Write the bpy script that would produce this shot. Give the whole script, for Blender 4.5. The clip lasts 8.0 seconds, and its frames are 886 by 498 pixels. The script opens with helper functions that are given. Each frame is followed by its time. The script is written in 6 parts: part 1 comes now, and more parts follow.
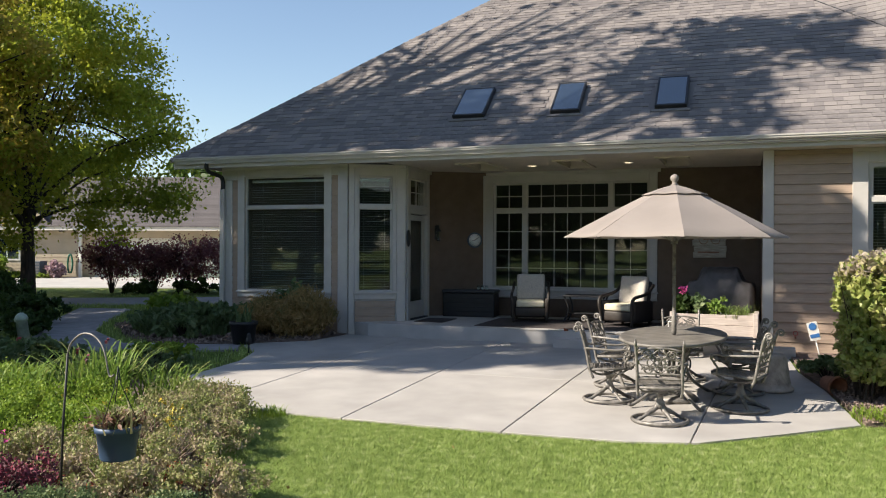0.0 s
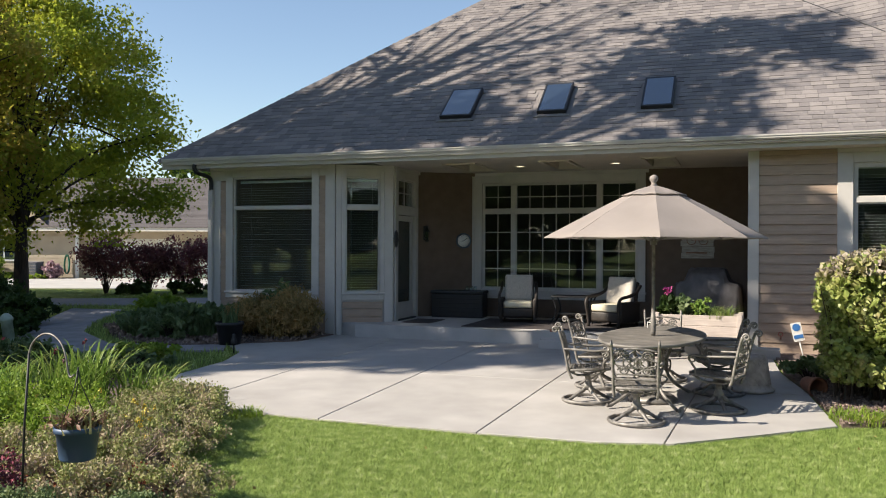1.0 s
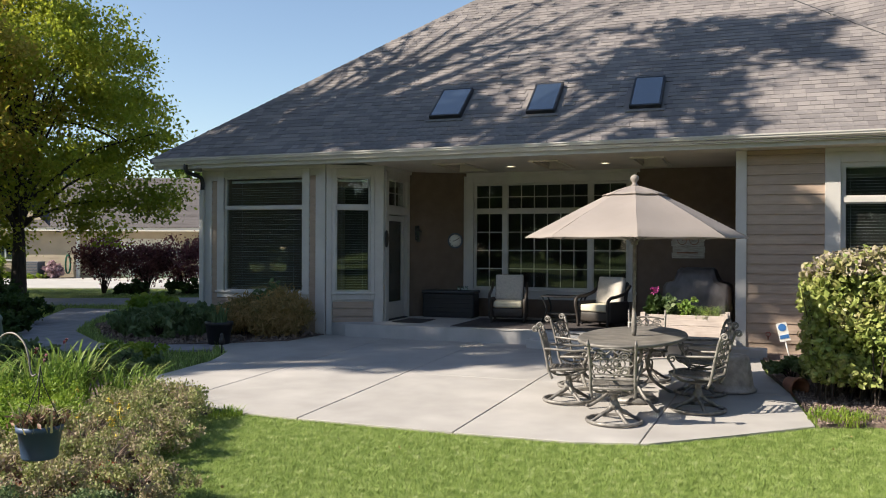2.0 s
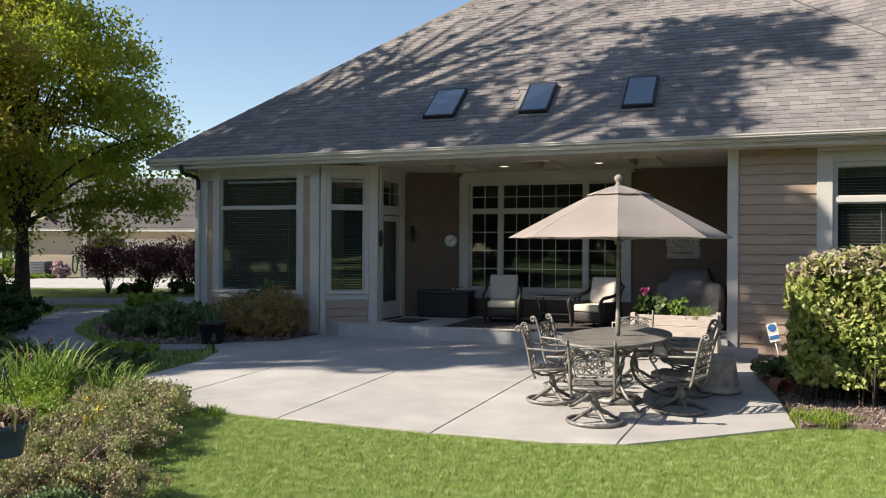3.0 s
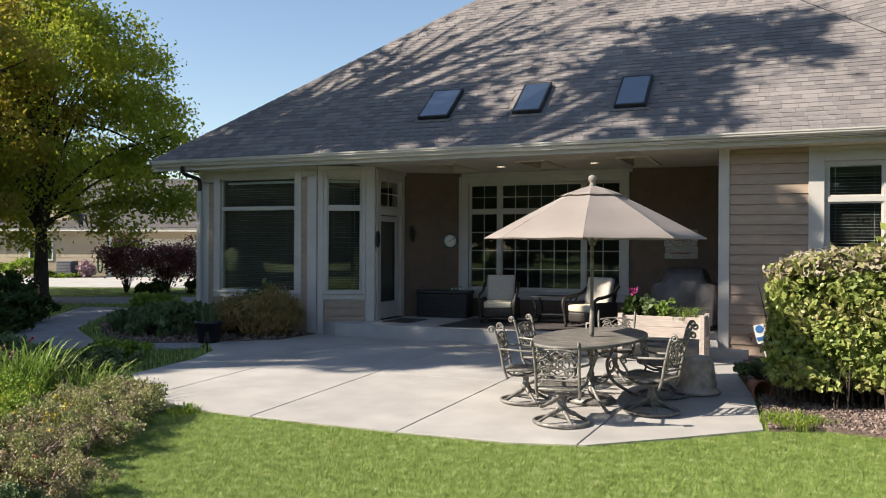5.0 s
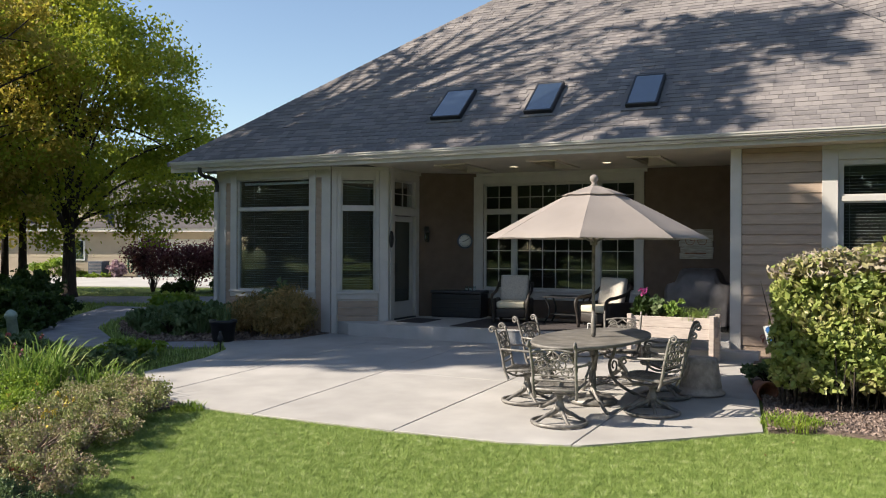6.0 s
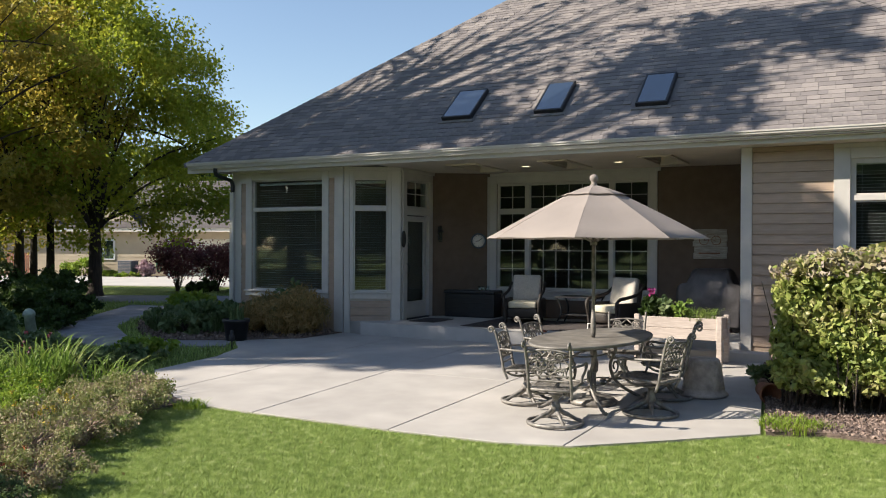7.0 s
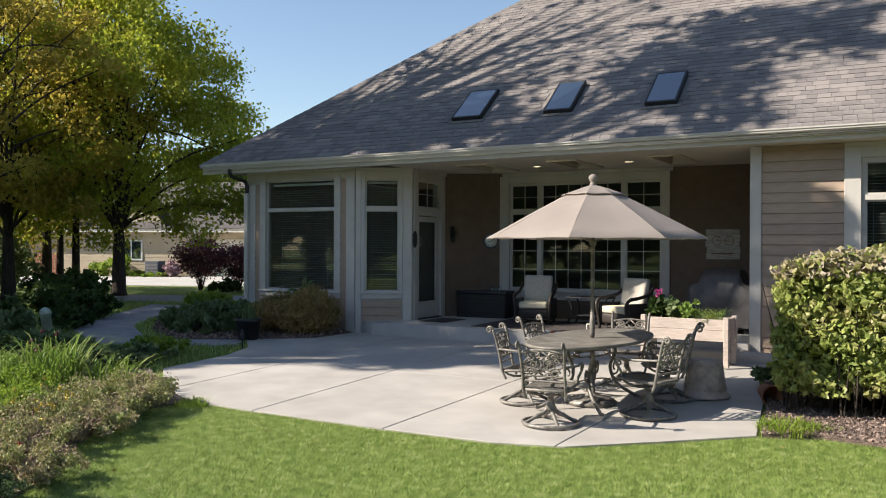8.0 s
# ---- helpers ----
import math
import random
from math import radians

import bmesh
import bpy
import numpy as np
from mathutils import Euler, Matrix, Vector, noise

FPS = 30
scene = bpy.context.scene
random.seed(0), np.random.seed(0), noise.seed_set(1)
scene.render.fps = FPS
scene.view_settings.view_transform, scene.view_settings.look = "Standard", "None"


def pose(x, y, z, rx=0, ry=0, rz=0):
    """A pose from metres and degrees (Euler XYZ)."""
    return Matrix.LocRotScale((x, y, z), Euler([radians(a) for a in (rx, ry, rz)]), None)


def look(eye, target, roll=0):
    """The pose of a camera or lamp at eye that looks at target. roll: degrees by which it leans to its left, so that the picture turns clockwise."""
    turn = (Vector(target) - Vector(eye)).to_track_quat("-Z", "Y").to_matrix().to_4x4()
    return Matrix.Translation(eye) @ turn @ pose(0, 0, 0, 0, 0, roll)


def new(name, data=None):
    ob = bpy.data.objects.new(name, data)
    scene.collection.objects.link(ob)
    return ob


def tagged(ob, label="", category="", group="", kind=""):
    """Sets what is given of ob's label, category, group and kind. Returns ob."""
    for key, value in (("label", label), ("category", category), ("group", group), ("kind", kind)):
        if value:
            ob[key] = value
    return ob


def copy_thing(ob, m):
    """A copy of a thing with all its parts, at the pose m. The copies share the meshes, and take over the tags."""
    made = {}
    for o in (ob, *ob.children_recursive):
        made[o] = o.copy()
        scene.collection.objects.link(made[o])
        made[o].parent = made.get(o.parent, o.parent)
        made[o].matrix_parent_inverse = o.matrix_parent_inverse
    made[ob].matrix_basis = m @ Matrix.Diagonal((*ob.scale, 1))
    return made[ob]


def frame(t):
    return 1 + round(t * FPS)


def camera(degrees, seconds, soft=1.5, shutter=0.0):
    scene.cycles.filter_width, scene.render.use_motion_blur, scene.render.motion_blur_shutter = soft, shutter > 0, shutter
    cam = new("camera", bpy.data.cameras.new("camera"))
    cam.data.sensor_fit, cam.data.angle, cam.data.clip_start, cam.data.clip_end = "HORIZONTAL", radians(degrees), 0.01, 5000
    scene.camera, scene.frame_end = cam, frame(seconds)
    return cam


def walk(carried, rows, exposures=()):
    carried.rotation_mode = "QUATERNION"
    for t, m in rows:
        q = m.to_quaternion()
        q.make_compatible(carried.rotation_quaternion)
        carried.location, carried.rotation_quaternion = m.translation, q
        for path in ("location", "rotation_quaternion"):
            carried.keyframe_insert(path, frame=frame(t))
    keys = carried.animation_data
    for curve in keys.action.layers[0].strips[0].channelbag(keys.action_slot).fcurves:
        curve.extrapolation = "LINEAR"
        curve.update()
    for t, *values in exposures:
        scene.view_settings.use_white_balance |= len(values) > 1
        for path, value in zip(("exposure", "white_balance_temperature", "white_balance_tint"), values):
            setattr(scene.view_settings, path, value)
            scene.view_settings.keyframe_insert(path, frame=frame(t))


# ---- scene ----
cam = camera(55.2, 8.0, soft=1.05)
PATH = [
    (0, (0.185, -0.293, 1.950), (-0.48, 1.593, 1.945), 0.25),
    (0.5, (0.308, -0.243, 1.949), (-0.358, 1.642, 1.945), 0.25),
    (1, (0.446, -0.192, 1.947), (-0.223, 1.693, 1.944), 0.26),
    (1.5, (0.588, -0.147, 1.947), (-0.085, 1.736, 1.944), 0.26),
    (3, (1.055, 0.012, 1.947), (0.349, 1.884, 1.944), 0.28),
    (3.5, (1.226, 0.065, 1.953), (0.508, 1.931, 1.95), 0.28),
    (4, (1.397, 0.116, 1.958), (0.667, 1.978, 1.954), 0.28),
    (5.5, (1.917, 0.287, 1.963), (1.107, 2.116, 1.959), 0.27),
    (6, (2.099, 0.355, 1.961), (1.253, 2.167, 1.957), 0.27),
    (6.5, (2.286, 0.428, 1.964), (1.406, 2.223, 1.96), 0.27),
    (7, (2.461, 0.503, 1.966), (1.548, 2.283, 1.961), 0.27),
    (7.5, (2.632, 0.579, 1.964), (1.689, 2.342, 1.96), 0.28),
    (8, (2.805, 0.66, 1.962), (1.83, 2.407, 1.958), 0.28),
]
walk(cam, [(t, look(eye, target, roll)) for t, eye, target, roll in PATH], [(0, 1.2, 6750, 11), (8, 1.2, 6750, 11)])

# ---- daylight: a clear autumn day, the sun in front of the house and well to one side ----
SUN = Vector((-0.67, -0.46, 0.574)).normalized()      # towards the sun
world = bpy.data.worlds.new("sky")
scene.world = world
world.use_nodes = True
wn = world.node_tree.nodes
sky = wn.new("ShaderNodeTexSky")
sky.sky_type, sky.sun_disc = "NISHITA", False
sky.sun_elevation = math.asin(SUN.z)
sky.sun_rotation = math.atan2(SUN.x, SUN.y)
sky.air_density, sky.dust_density, sky.ozone_density = 1.0, 0.4, 1.5
wn["Background"].inputs["Strength"].default_value = 0.078
world.node_tree.links.new(sky.outputs["Color"], wn["Background"].inputs["Color"])
sun = new("sun", bpy.data.lights.new("sun", "SUN"))
sun.data.energy, sun.data.angle, sun.data.color = 4.3, radians(0.53), (1.0, 0.93, 0.82)
sun.matrix_world = look((-40, -30, 40), Vector((-40, -30, 40)) - SUN)


# ---- materials ----
def material(name, color, rough=0.6, metal=0.0, scale=8.0, amount=0.12, bump=0.0, bump_scale=60.0, color2=None, island=False, per_object=0.0, stain=0.0, stain_scale=0.8, coat=0.0, spec=0.5, translucent=0.0, stretch=None, distance=0.004):
    """A surface with variation at two scales, fine relief, and piece-to-piece changes."""
    m = bpy.data.materials.new(name)
    m.use_nodes = True
    t = m.node_tree
    n, l = t.nodes, t.links
    b = n["Principled BSDF"]
    co = n.new("ShaderNodeTexCoord")
    source = co.outputs["Object"]
    if stretch:
        mp = n.new("ShaderNodeMapping")
        mp.inputs["Scale"].default_value = stretch
        l.new(source, mp.inputs["Vector"])
        source = mp.outputs["Vector"]
    no = n.new("ShaderNodeTexNoise")
    no.inputs["Scale"].default_value, no.inputs["Detail"].default_value = scale, 6
    l.new(source, no.inputs["Vector"])
    ramp = n.new("ShaderNodeValToRGB")
    c2 = color2 or tuple(c * (1 - amount * 2) for c in color)
    c1 = color if color2 else tuple(min(1, c * (1 + amount)) for c in color)
    ramp.color_ramp.elements[0].position, ramp.color_ramp.elements[0].color = 0.32, (*c2, 1)
    ramp.color_ramp.elements[1].position, ramp.color_ramp.elements[1].color = 0.68, (*c1, 1)
    l.new(no.outputs["Fac"], ramp.inputs["Fac"])
    out = ramp.outputs["Color"]
    if island:
        g = n.new("ShaderNodeNewGeometry")
        l.new(g.outputs["Random Per Island"], ramp.inputs["Fac"])
    if per_object:
        oi = n.new("ShaderNodeObjectInfo")
        mr = n.new("ShaderNodeMapRange")
        mr.inputs["To Min"].default_value, mr.inputs["To Max"].default_value = 1 - per_object, 1 + per_object
        l.new(oi.outputs["Random"], mr.inputs["Value"])
        hs = n.new("ShaderNodeHueSaturation")
        l.new(mr.outputs["Result"], hs.inputs["Value"])
        l.new(out, hs.inputs["Color"])
        out = hs.outputs["Color"]
    if stain:
        s = n.new("ShaderNodeTexNoise")
        s.inputs["Scale"].default_value, s.inputs["Detail"].default_value = stain_scale, 5
        l.new(co.outputs["Object"], s.inputs["Vector"])
        mr = n.new("ShaderNodeMapRange")
        mr.inputs["From Min"].default_value, mr.inputs["From Max"].default_value = 0.35, 0.7
        mr.inputs["To Min"].default_value, mr.inputs["To Max"].default_value = 1 + stain * 0.4, 1 - stain
        l.new(s.outputs["Fac"], mr.inputs["Value"])
        hs = n.new("ShaderNodeHueSaturation")
        l.new(mr.outputs["Result"], hs.inputs["Value"])
        l.new(out, hs.inputs["Color"])
        out = hs.outputs["Color"]
    l.new(out, b.inputs["Base Color"])
    b.inputs["Roughness"].default_value, b.inputs["Metallic"].default_value = rough, metal
    b.inputs["Specular IOR Level"].default_value = spec
    if coat:
        b.inputs["Coat Weight"].default_value = coat
    if bump:
        bn = n.new("ShaderNodeTexNoise")
        bn.inputs["Scale"].default_value, bn.inputs["Detail"].default_value = bump_scale, 4
        l.new(source, bn.inputs["Vector"])
        bp = n.new("ShaderNodeBump")
        bp.inputs["Strength"].default_value, bp.inputs["Distance"].default_value = bump, distance
        l.new(bn.outputs["Fac"], bp.inputs["Height"])
        l.new(bp.outputs["Normal"], b.inputs["Normal"])
    if translucent:
        tr = n.new("ShaderNodeBsdfTranslucent")
        mix = n.new("ShaderNodeMixShader")
        mix.inputs["Fac"].default_value = translucent
        l.new(out, tr.inputs["Color"])
        l.new(b.outputs["BSDF"], mix.inputs[1])
        l.new(tr.outputs["BSDF"], mix.inputs[2])
        l.new(mix.outputs["Shader"], n["Material Output"].inputs["Surface"])
    return m


def leafy(name, stops, translucent=0.35, rough=0.55, clump=0.6):
    """Leaves: each leaf takes its own colour out of the stops, and clumps drift together."""
    m = bpy.data.materials.new(name)
    m.use_nodes = True
    t = m.node_tree
    n, l = t.nodes, t.links
    b = n["Principled BSDF"]
    g = n.new("ShaderNodeNewGeometry")
    co = n.new("ShaderNodeTexCoord")
    no = n.new("ShaderNodeTexNoise")
    no.inputs["Scale"].default_value, no.inputs["Detail"].default_value = clump, 3
    l.new(co.outputs["Object"], no.inputs["Vector"])
    a = n.new("ShaderNodeMath")
    a.operation = "MULTIPLY_ADD"
    a.inputs[1].default_value = 0.45
    l.new(g.outputs["Random Per Island"], a.inputs[0])
    mr = n.new("ShaderNodeMapRange")
    mr.inputs["From Min"].default_value, mr.inputs["From Max"].default_value = 0.3, 0.7
    mr.inputs["To Max"].default_value = 0.55
    l.new(no.outputs["Fac"], mr.inputs["Value"])
    l.new(mr.outputs["Result"], a.inputs[2])
    ramp = n.new("ShaderNodeValToRGB")
    el = ramp.color_ramp.elements
    while len(el) < len(stops):
        el.new(0.5)
    for i, c in enumerate(stops):
        el[i].position, el[i].color = i / (len(stops) - 1), (*c, 1)
    l.new(a.outputs["Value"], ramp.inputs["Fac"])
    l.new(ramp.outputs["Color"], b.inputs["Base Color"])
    b.inputs["Roughness"].default_value = rough
    b.inputs["Specular IOR Level"].default_value = 0.3
    tr = n.new("ShaderNodeBsdfTranslucent")
    mix = n.new("ShaderNodeMixShader")
    mix.inputs["Fac"].default_value = translucent
    l.new(ramp.outputs["Color"], tr.inputs["Color"])
    l.new(b.outputs["BSDF"], mix.inputs[1])
    l.new(tr.outputs["BSDF"], mix.inputs[2])
    l.new(mix.outputs["Shader"], n["Material Output"].inputs["Surface"])
    return m


def glass_material(name, tint=(0.9, 0.95, 0.95)):
    m = bpy.data.materials.new(name)
    m.use_nodes = True
    t = m.node_tree
    n, l = t.nodes, t.links
    n.remove(n["Principled BSDF"])
    gl = n.new("ShaderNodeBsdfGlossy")
    gl.inputs["Roughness"].default_value = 0.0
    tp = n.new("ShaderNodeBsdfTransparent")
    tp.inputs["Color"].default_value = (*tint, 1)
    lw = n.new("ShaderNodeLayerWeight")
    po = n.new("ShaderNodeMath")
    po.operation = "POWER"
    po.inputs[1].default_value = 4.5
    l.new(lw.outputs["Facing"], po.inputs[0])
    fr = n.new("ShaderNodeMath")
    fr.operation = "MULTIPLY_ADD"
    fr.inputs[1].default_value, fr.inputs[2].default_value = 0.95, 0.042
    l.new(po.outputs["Value"], fr.inputs[0])
    no = n.new("ShaderNodeTexNoise")
    no.inputs["Scale"].default_value = 0.7
    co = n.new("ShaderNodeTexCoord")
    l.new(co.outputs["Object"], no.inputs["Vector"])
    bp = n.new("ShaderNodeBump")
    bp.inputs["Strength"].default_value, bp.inputs["Distance"].default_value = 0.25, 0.01
    l.new(no.outputs["Fac"], bp.inputs["Height"])
    l.new(bp.outputs["Normal"], gl.inputs["Normal"])
    mix = n.new("ShaderNodeMixShader")
    l.new(fr.outputs["Value"], mix.inputs["Fac"])
    l.new(tp.outputs["BSDF"], mix.inputs[1])
    l.new(gl.outputs["BSDF"], mix.inputs[2])
    l.new(mix.outputs["Shader"], n["Material Output"].inputs["Surface"])
    return m


SIDING = material("siding_paint", (0.37, 0.275, 0.205), 0.62, amount=0.08, scale=3.0, per_object=0.06, stain=0.12, bump=0.35, bump_scale=40, stretch=(1, 1, 12))
STUCCO = material("brown_wall_paint", (0.15, 0.105, 0.075), 0.8, amount=0.07, scale=5.0, stain=0.1, bump=0.4, bump_scale=90)
TRIM = material("white_trim_paint", (0.50, 0.478, 0.445), 0.5, amount=0.035, scale=4.0, stain=0.07, bump=0.12, bump_scale=50)
GUTTER = material("white_gutter_metal", (0.52, 0.495, 0.455), 0.3, amount=0.04, scale=2.5, stain=0.1)
CEILING = material("porch_ceiling_paint", (0.56, 0.50, 0.41), 0.7, amount=0.04, scale=2.0, stain=0.06, bump=0.15)
SHINGLE = material("asphalt_shingle", (0.235, 0.212, 0.20), 0.92, color2=(0.15, 0.138, 0.137), scale=7, bump=0.9, bump_scale=160, per_object=0.10, stain=0.16, stain_scale=0.5, spec=0.2)
SHINGLE_FIELD = material("asphalt_shingle_field", (0.235, 0.212, 0.20), 0.92, color2=(0.176, 0.159, 0.155), island=True, bump=0.9, bump_scale=160, stain=0.16, stain_scale=0.5, spec=0.2)
CONCRETE = material("broom_concrete", (0.385, 0.362, 0.336), 0.85, amount=0.05, scale=2.2, bump=0.35, bump_scale=150, stain=0.16, stain_scale=0.7, per_object=0.03)
STEP = material("porch_concrete", (0.47, 0.45, 0.43), 0.75, amount=0.06, scale=2.5, bump=0.3, bump_scale=120, stain=0.14)
CEMENT = material("aged_cement", (0.47, 0.395, 0.34), 0.9, amount=0.16, scale=9, bump=0.7, bump_scale=70, stain=0.25, stain_scale=4)
SOIL = material("dark_mulch", (0.20, 0.145, 0.118), 0.95, color2=(0.10, 0.072, 0.06), scale=18, bump=1.0, bump_scale=60, distance=0.02)
CHIP = material("mulch_chips", (0.30, 0.225, 0.185), 0.95, color2=(0.15, 0.11, 0.093), island=True)
TURF = material("turf", (0.21, 0.27, 0.08), 0.95, color2=(0.12, 0.165, 0.045), scale=14, bump=1.0, bump_scale=120, stain=0.25, stain_scale=0.35, distance=0.03, spec=0.1)
ASPHALT = material("grey_walk", (0.25, 0.24, 0.25), 0.9, amount=0.1, scale=4, bump=0.4, bump_scale=90, stain=0.1)
DRIVE = material("pale_driveway_concrete", (0.42, 0.405, 0.38), 0.85, amount=0.05, scale=1.5, stain=0.1)
IRON = material("weathered_bronze_metal", (0.22, 0.205, 0.185), 0.5, metal=0.2, amount=0.25, scale=16, bump=0.3, bump_scale=90, stain=0.3, stain_scale=6)
TABLETOP = material("table_slate", (0.20, 0.185, 0.165), 0.55, metal=0.1, amount=0.16, scale=7, bump=0.25, bump_scale=60, stain=0.25, stain_scale=3)
BLACK = material("black_metal", (0.018, 0.018, 0.019), 0.6, amount=0.15, scale=10)
WICKER = material("dark_wicker", (0.035, 0.027, 0.022), 0.55, amount=0.3, scale=60, bump=1.0, bump_scale=110)
CUSHION = material("cream_cushion", (0.62, 0.56, 0.42), 0.9, amount=0.05, scale=6, bump=0.3, bump_scale=120, stain=0.08, stain_scale=3)
PILLOW = material("beige_back_cushion", (0.50, 0.46, 0.40), 0.92, amount=0.09, scale=35, bump=0.4, bump_scale=130)
CANVAS = material("sand_canvas", (0.305, 0.265, 0.24), 0.85, amount=0.05, scale=3, bump=0.35, bump_scale=12, stain=0.12, stain_scale=1.5, translucent=0.15, distance=0.012)
COVER = material("grey_vinyl_cover", (0.085, 0.08, 0.083), 0.5, amount=0.3, scale=3, bump=0.5, bump_scale=8, distance=0.02, stain=0.3, stain_scale=2)
PLASTIC = material("black_plastic", (0.018, 0.018, 0.02), 0.45, amount=0.12, scale=6, bump=0.2)
RUG = material("dark_rug", (0.035, 0.03, 0.032), 0.98, color2=(0.07, 0.055, 0.05), scale=9, bump=0.8, bump_scale=150)
CEDAR = material("whitewashed_cedar", (0.50, 0.435, 0.39), 0.8, color2=(0.38, 0.315, 0.275), scale=5, per_object=0.08, bump=0.5, bump_scale=30, stretch=(1, 8, 8), stain=0.15, stain_scale=2)
BARNWOOD = material("whitewashed_board", (0.50, 0.47, 0.42), 0.85, color2=(0.28, 0.25, 0.21), scale=6, per_object=0.08, bump=0.5, bump_scale=30, stretch=(1, 6, 10))
TERRACOTTA = material("terracotta", (0.27, 0.115, 0.065), 0.85, amount=0.18, scale=8, bump=0.4, stain=0.3, stain_scale=5)
BLUE_POT = material("slate_blue_plastic", (0.045, 0.085, 0.16), 0.5, amount=0.08, scale=4, stain=0.15, stain_scale=4)
BARK = material("bark", (0.055, 0.041, 0.032), 0.95, color2=(0.024, 0.018, 0.014), scale=6, bump=1.0, bump_scale=14, stretch=(3, 3, 0.6), distance=0.03)
BLIND = material("blind_slat", (0.52, 0.51, 0.48), 0.45, amount=0.08, scale=4)
# dark stand-in colour for unlit rooms, also on the inner door
DIM_INSIDE = material("dim_interior", (0.11, 0.10, 0.085), 0.9, amount=0.05, scale=2)
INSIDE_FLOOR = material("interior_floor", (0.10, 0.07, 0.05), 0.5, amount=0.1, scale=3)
GLASS = glass_material("window_glass")
SKYLIGHT_GLASS = material("skylight_glazing", (0.02, 0.03, 0.045), 0.03, amount=0.05, spec=1.0, coat=1.0)
SKYLIGHT_GLASS.node_tree.nodes["Principled BSDF"].inputs["IOR"].default_value = 2.1
FAR_WALL = material("far_siding", (0.50, 0.42, 0.31), 0.8, amount=0.06, scale=1.2, stain=0.1, stain_scale=0.3)
FAR_DOOR = material("garage_door_paint", (0.72, 0.68, 0.61), 0.7, amount=0.04, scale=1)
FAR_ROOF = material("far_shingle", (0.108, 0.097, 0.098), 0.95, color2=(0.09, 0.08, 0.081), scale=2, island=True, stain=0.15)
WHITE = material("white_enamel", (0.75, 0.74, 0.70), 0.4, amount=0.03, scale=5)
BLUE = material("sign_blue", (0.05, 0.17, 0.42), 0.4, amount=0.06, scale=6)
GREEN_PAINT = material("pale_green_paint", (0.36, 0.43, 0.35), 0.6, amount=0.15, scale=8, stain=0.2, stain_scale=5)
RED_PAINT = material("red_paint", (0.38, 0.06, 0.05), 0.6, amount=0.15, scale=8)
DENIM = material("blue_grey_fabric", (0.10, 0.13, 0.17), 0.9, amount=0.2, scale=30)
HOSE = material("green_hose", (0.02, 0.16, 0.10), 0.5, amount=0.1)
MAGENTA = material("magenta_petals", (0.42, 0.03, 0.16), 0.7, color2=(0.6, 0.08, 0.28), island=True)
RUST = material("rust_petals", (0.34, 0.09, 0.03), 0.8, color2=(0.12, 0.04, 0.03), island=True)
YELLOW = material("yellow_petals", (0.62, 0.42, 0.05), 0.7, color2=(0.45, 0.4, 0.08), island=True)
PINK = material("burgundy_leaves", (0.22, 0.03, 0.055), 0.7, color2=(0.09, 0.03, 0.04), island=True)
MAPLE = leafy("maple_leaves", [(0.21, 0.28, 0.03), (0.29, 0.35, 0.04), (0.36, 0.38, 0.045), (0.45, 0.42, 0.055)], 0.6, clump=0.35)
AMBER = leafy("turning_leaves", [(0.24, 0.24, 0.03), (0.35, 0.30, 0.05), (0.43, 0.33, 0.065), (0.33, 0.33, 0.05)], 0.55, clump=0.3)
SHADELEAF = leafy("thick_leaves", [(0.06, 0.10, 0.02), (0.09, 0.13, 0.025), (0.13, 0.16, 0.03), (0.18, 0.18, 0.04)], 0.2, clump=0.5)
HEDGE = leafy("hedge_leaves", [(0.11, 0.16, 0.04), (0.25, 0.31, 0.08), (0.38, 0.40, 0.13), (0.35, 0.27, 0.17)], 0.32, rough=0.4, clump=2.2)
HEDGE_TOP = leafy("hedge_top_leaves", [(0.19, 0.22, 0.06), (0.34, 0.31, 0.14), (0.38, 0.31, 0.28), (0.30, 0.31, 0.11)], 0.25, clump=2.5)
PLUM = leafy("plum_leaves", [(0.11, 0.045, 0.05), (0.19, 0.07, 0.085), (0.30, 0.12, 0.13), (0.17, 0.10, 0.07)], 0.35, clump=1.0)
TWIG = material("dry_twigs", (0.34, 0.25, 0.20), 0.9, amount=0.25, scale=12)
MAUVE = leafy("mauve_leaves", [(0.32, 0.20, 0.24), (0.40, 0.27, 0.31), (0.46, 0.33, 0.36), (0.34, 0.26, 0.24)], 0.35, clump=1.5)
DRY = leafy("dry_perennial", [(0.13, 0.20, 0.05), (0.25, 0.28, 0.09), (0.37, 0.31, 0.19), (0.34, 0.23, 0.20)], 0.25, clump=3.0)
FRESH = leafy("fresh_leaves", [(0.11, 0.20, 0.03), (0.18, 0.28, 0.035), (0.25, 0.34, 0.045), (0.36, 0.38, 0.08)], 0.4, clump=2.5)
BLADE = leafy("strap_leaves", [(0.10, 0.19, 0.035), (0.16, 0.26, 0.045), (0.23, 0.31, 0.07), (0.42, 0.38, 0.16)], 0.35, clump=3.0)
DARKLEAF = leafy("dark_perennial", [(0.065, 0.115, 0.045), (0.11, 0.165, 0.065), (0.16, 0.21, 0.09), (0.23, 0.25, 0.12)], 0.3, clump=1.5)
STRAW = leafy("straw_shrub", [(0.13, 0.14, 0.05), (0.28, 0.21, 0.08), (0.44, 0.29, 0.12), (0.52, 0.38, 0.18)], 0.3, clump=2.0)
GRASS = leafy("grass_blades", [(0.10, 0.165, 0.035), (0.22, 0.315, 0.075), (0.34, 0.43, 0.12), (0.62, 0.65, 0.37)], 0.3, clump=9.0)
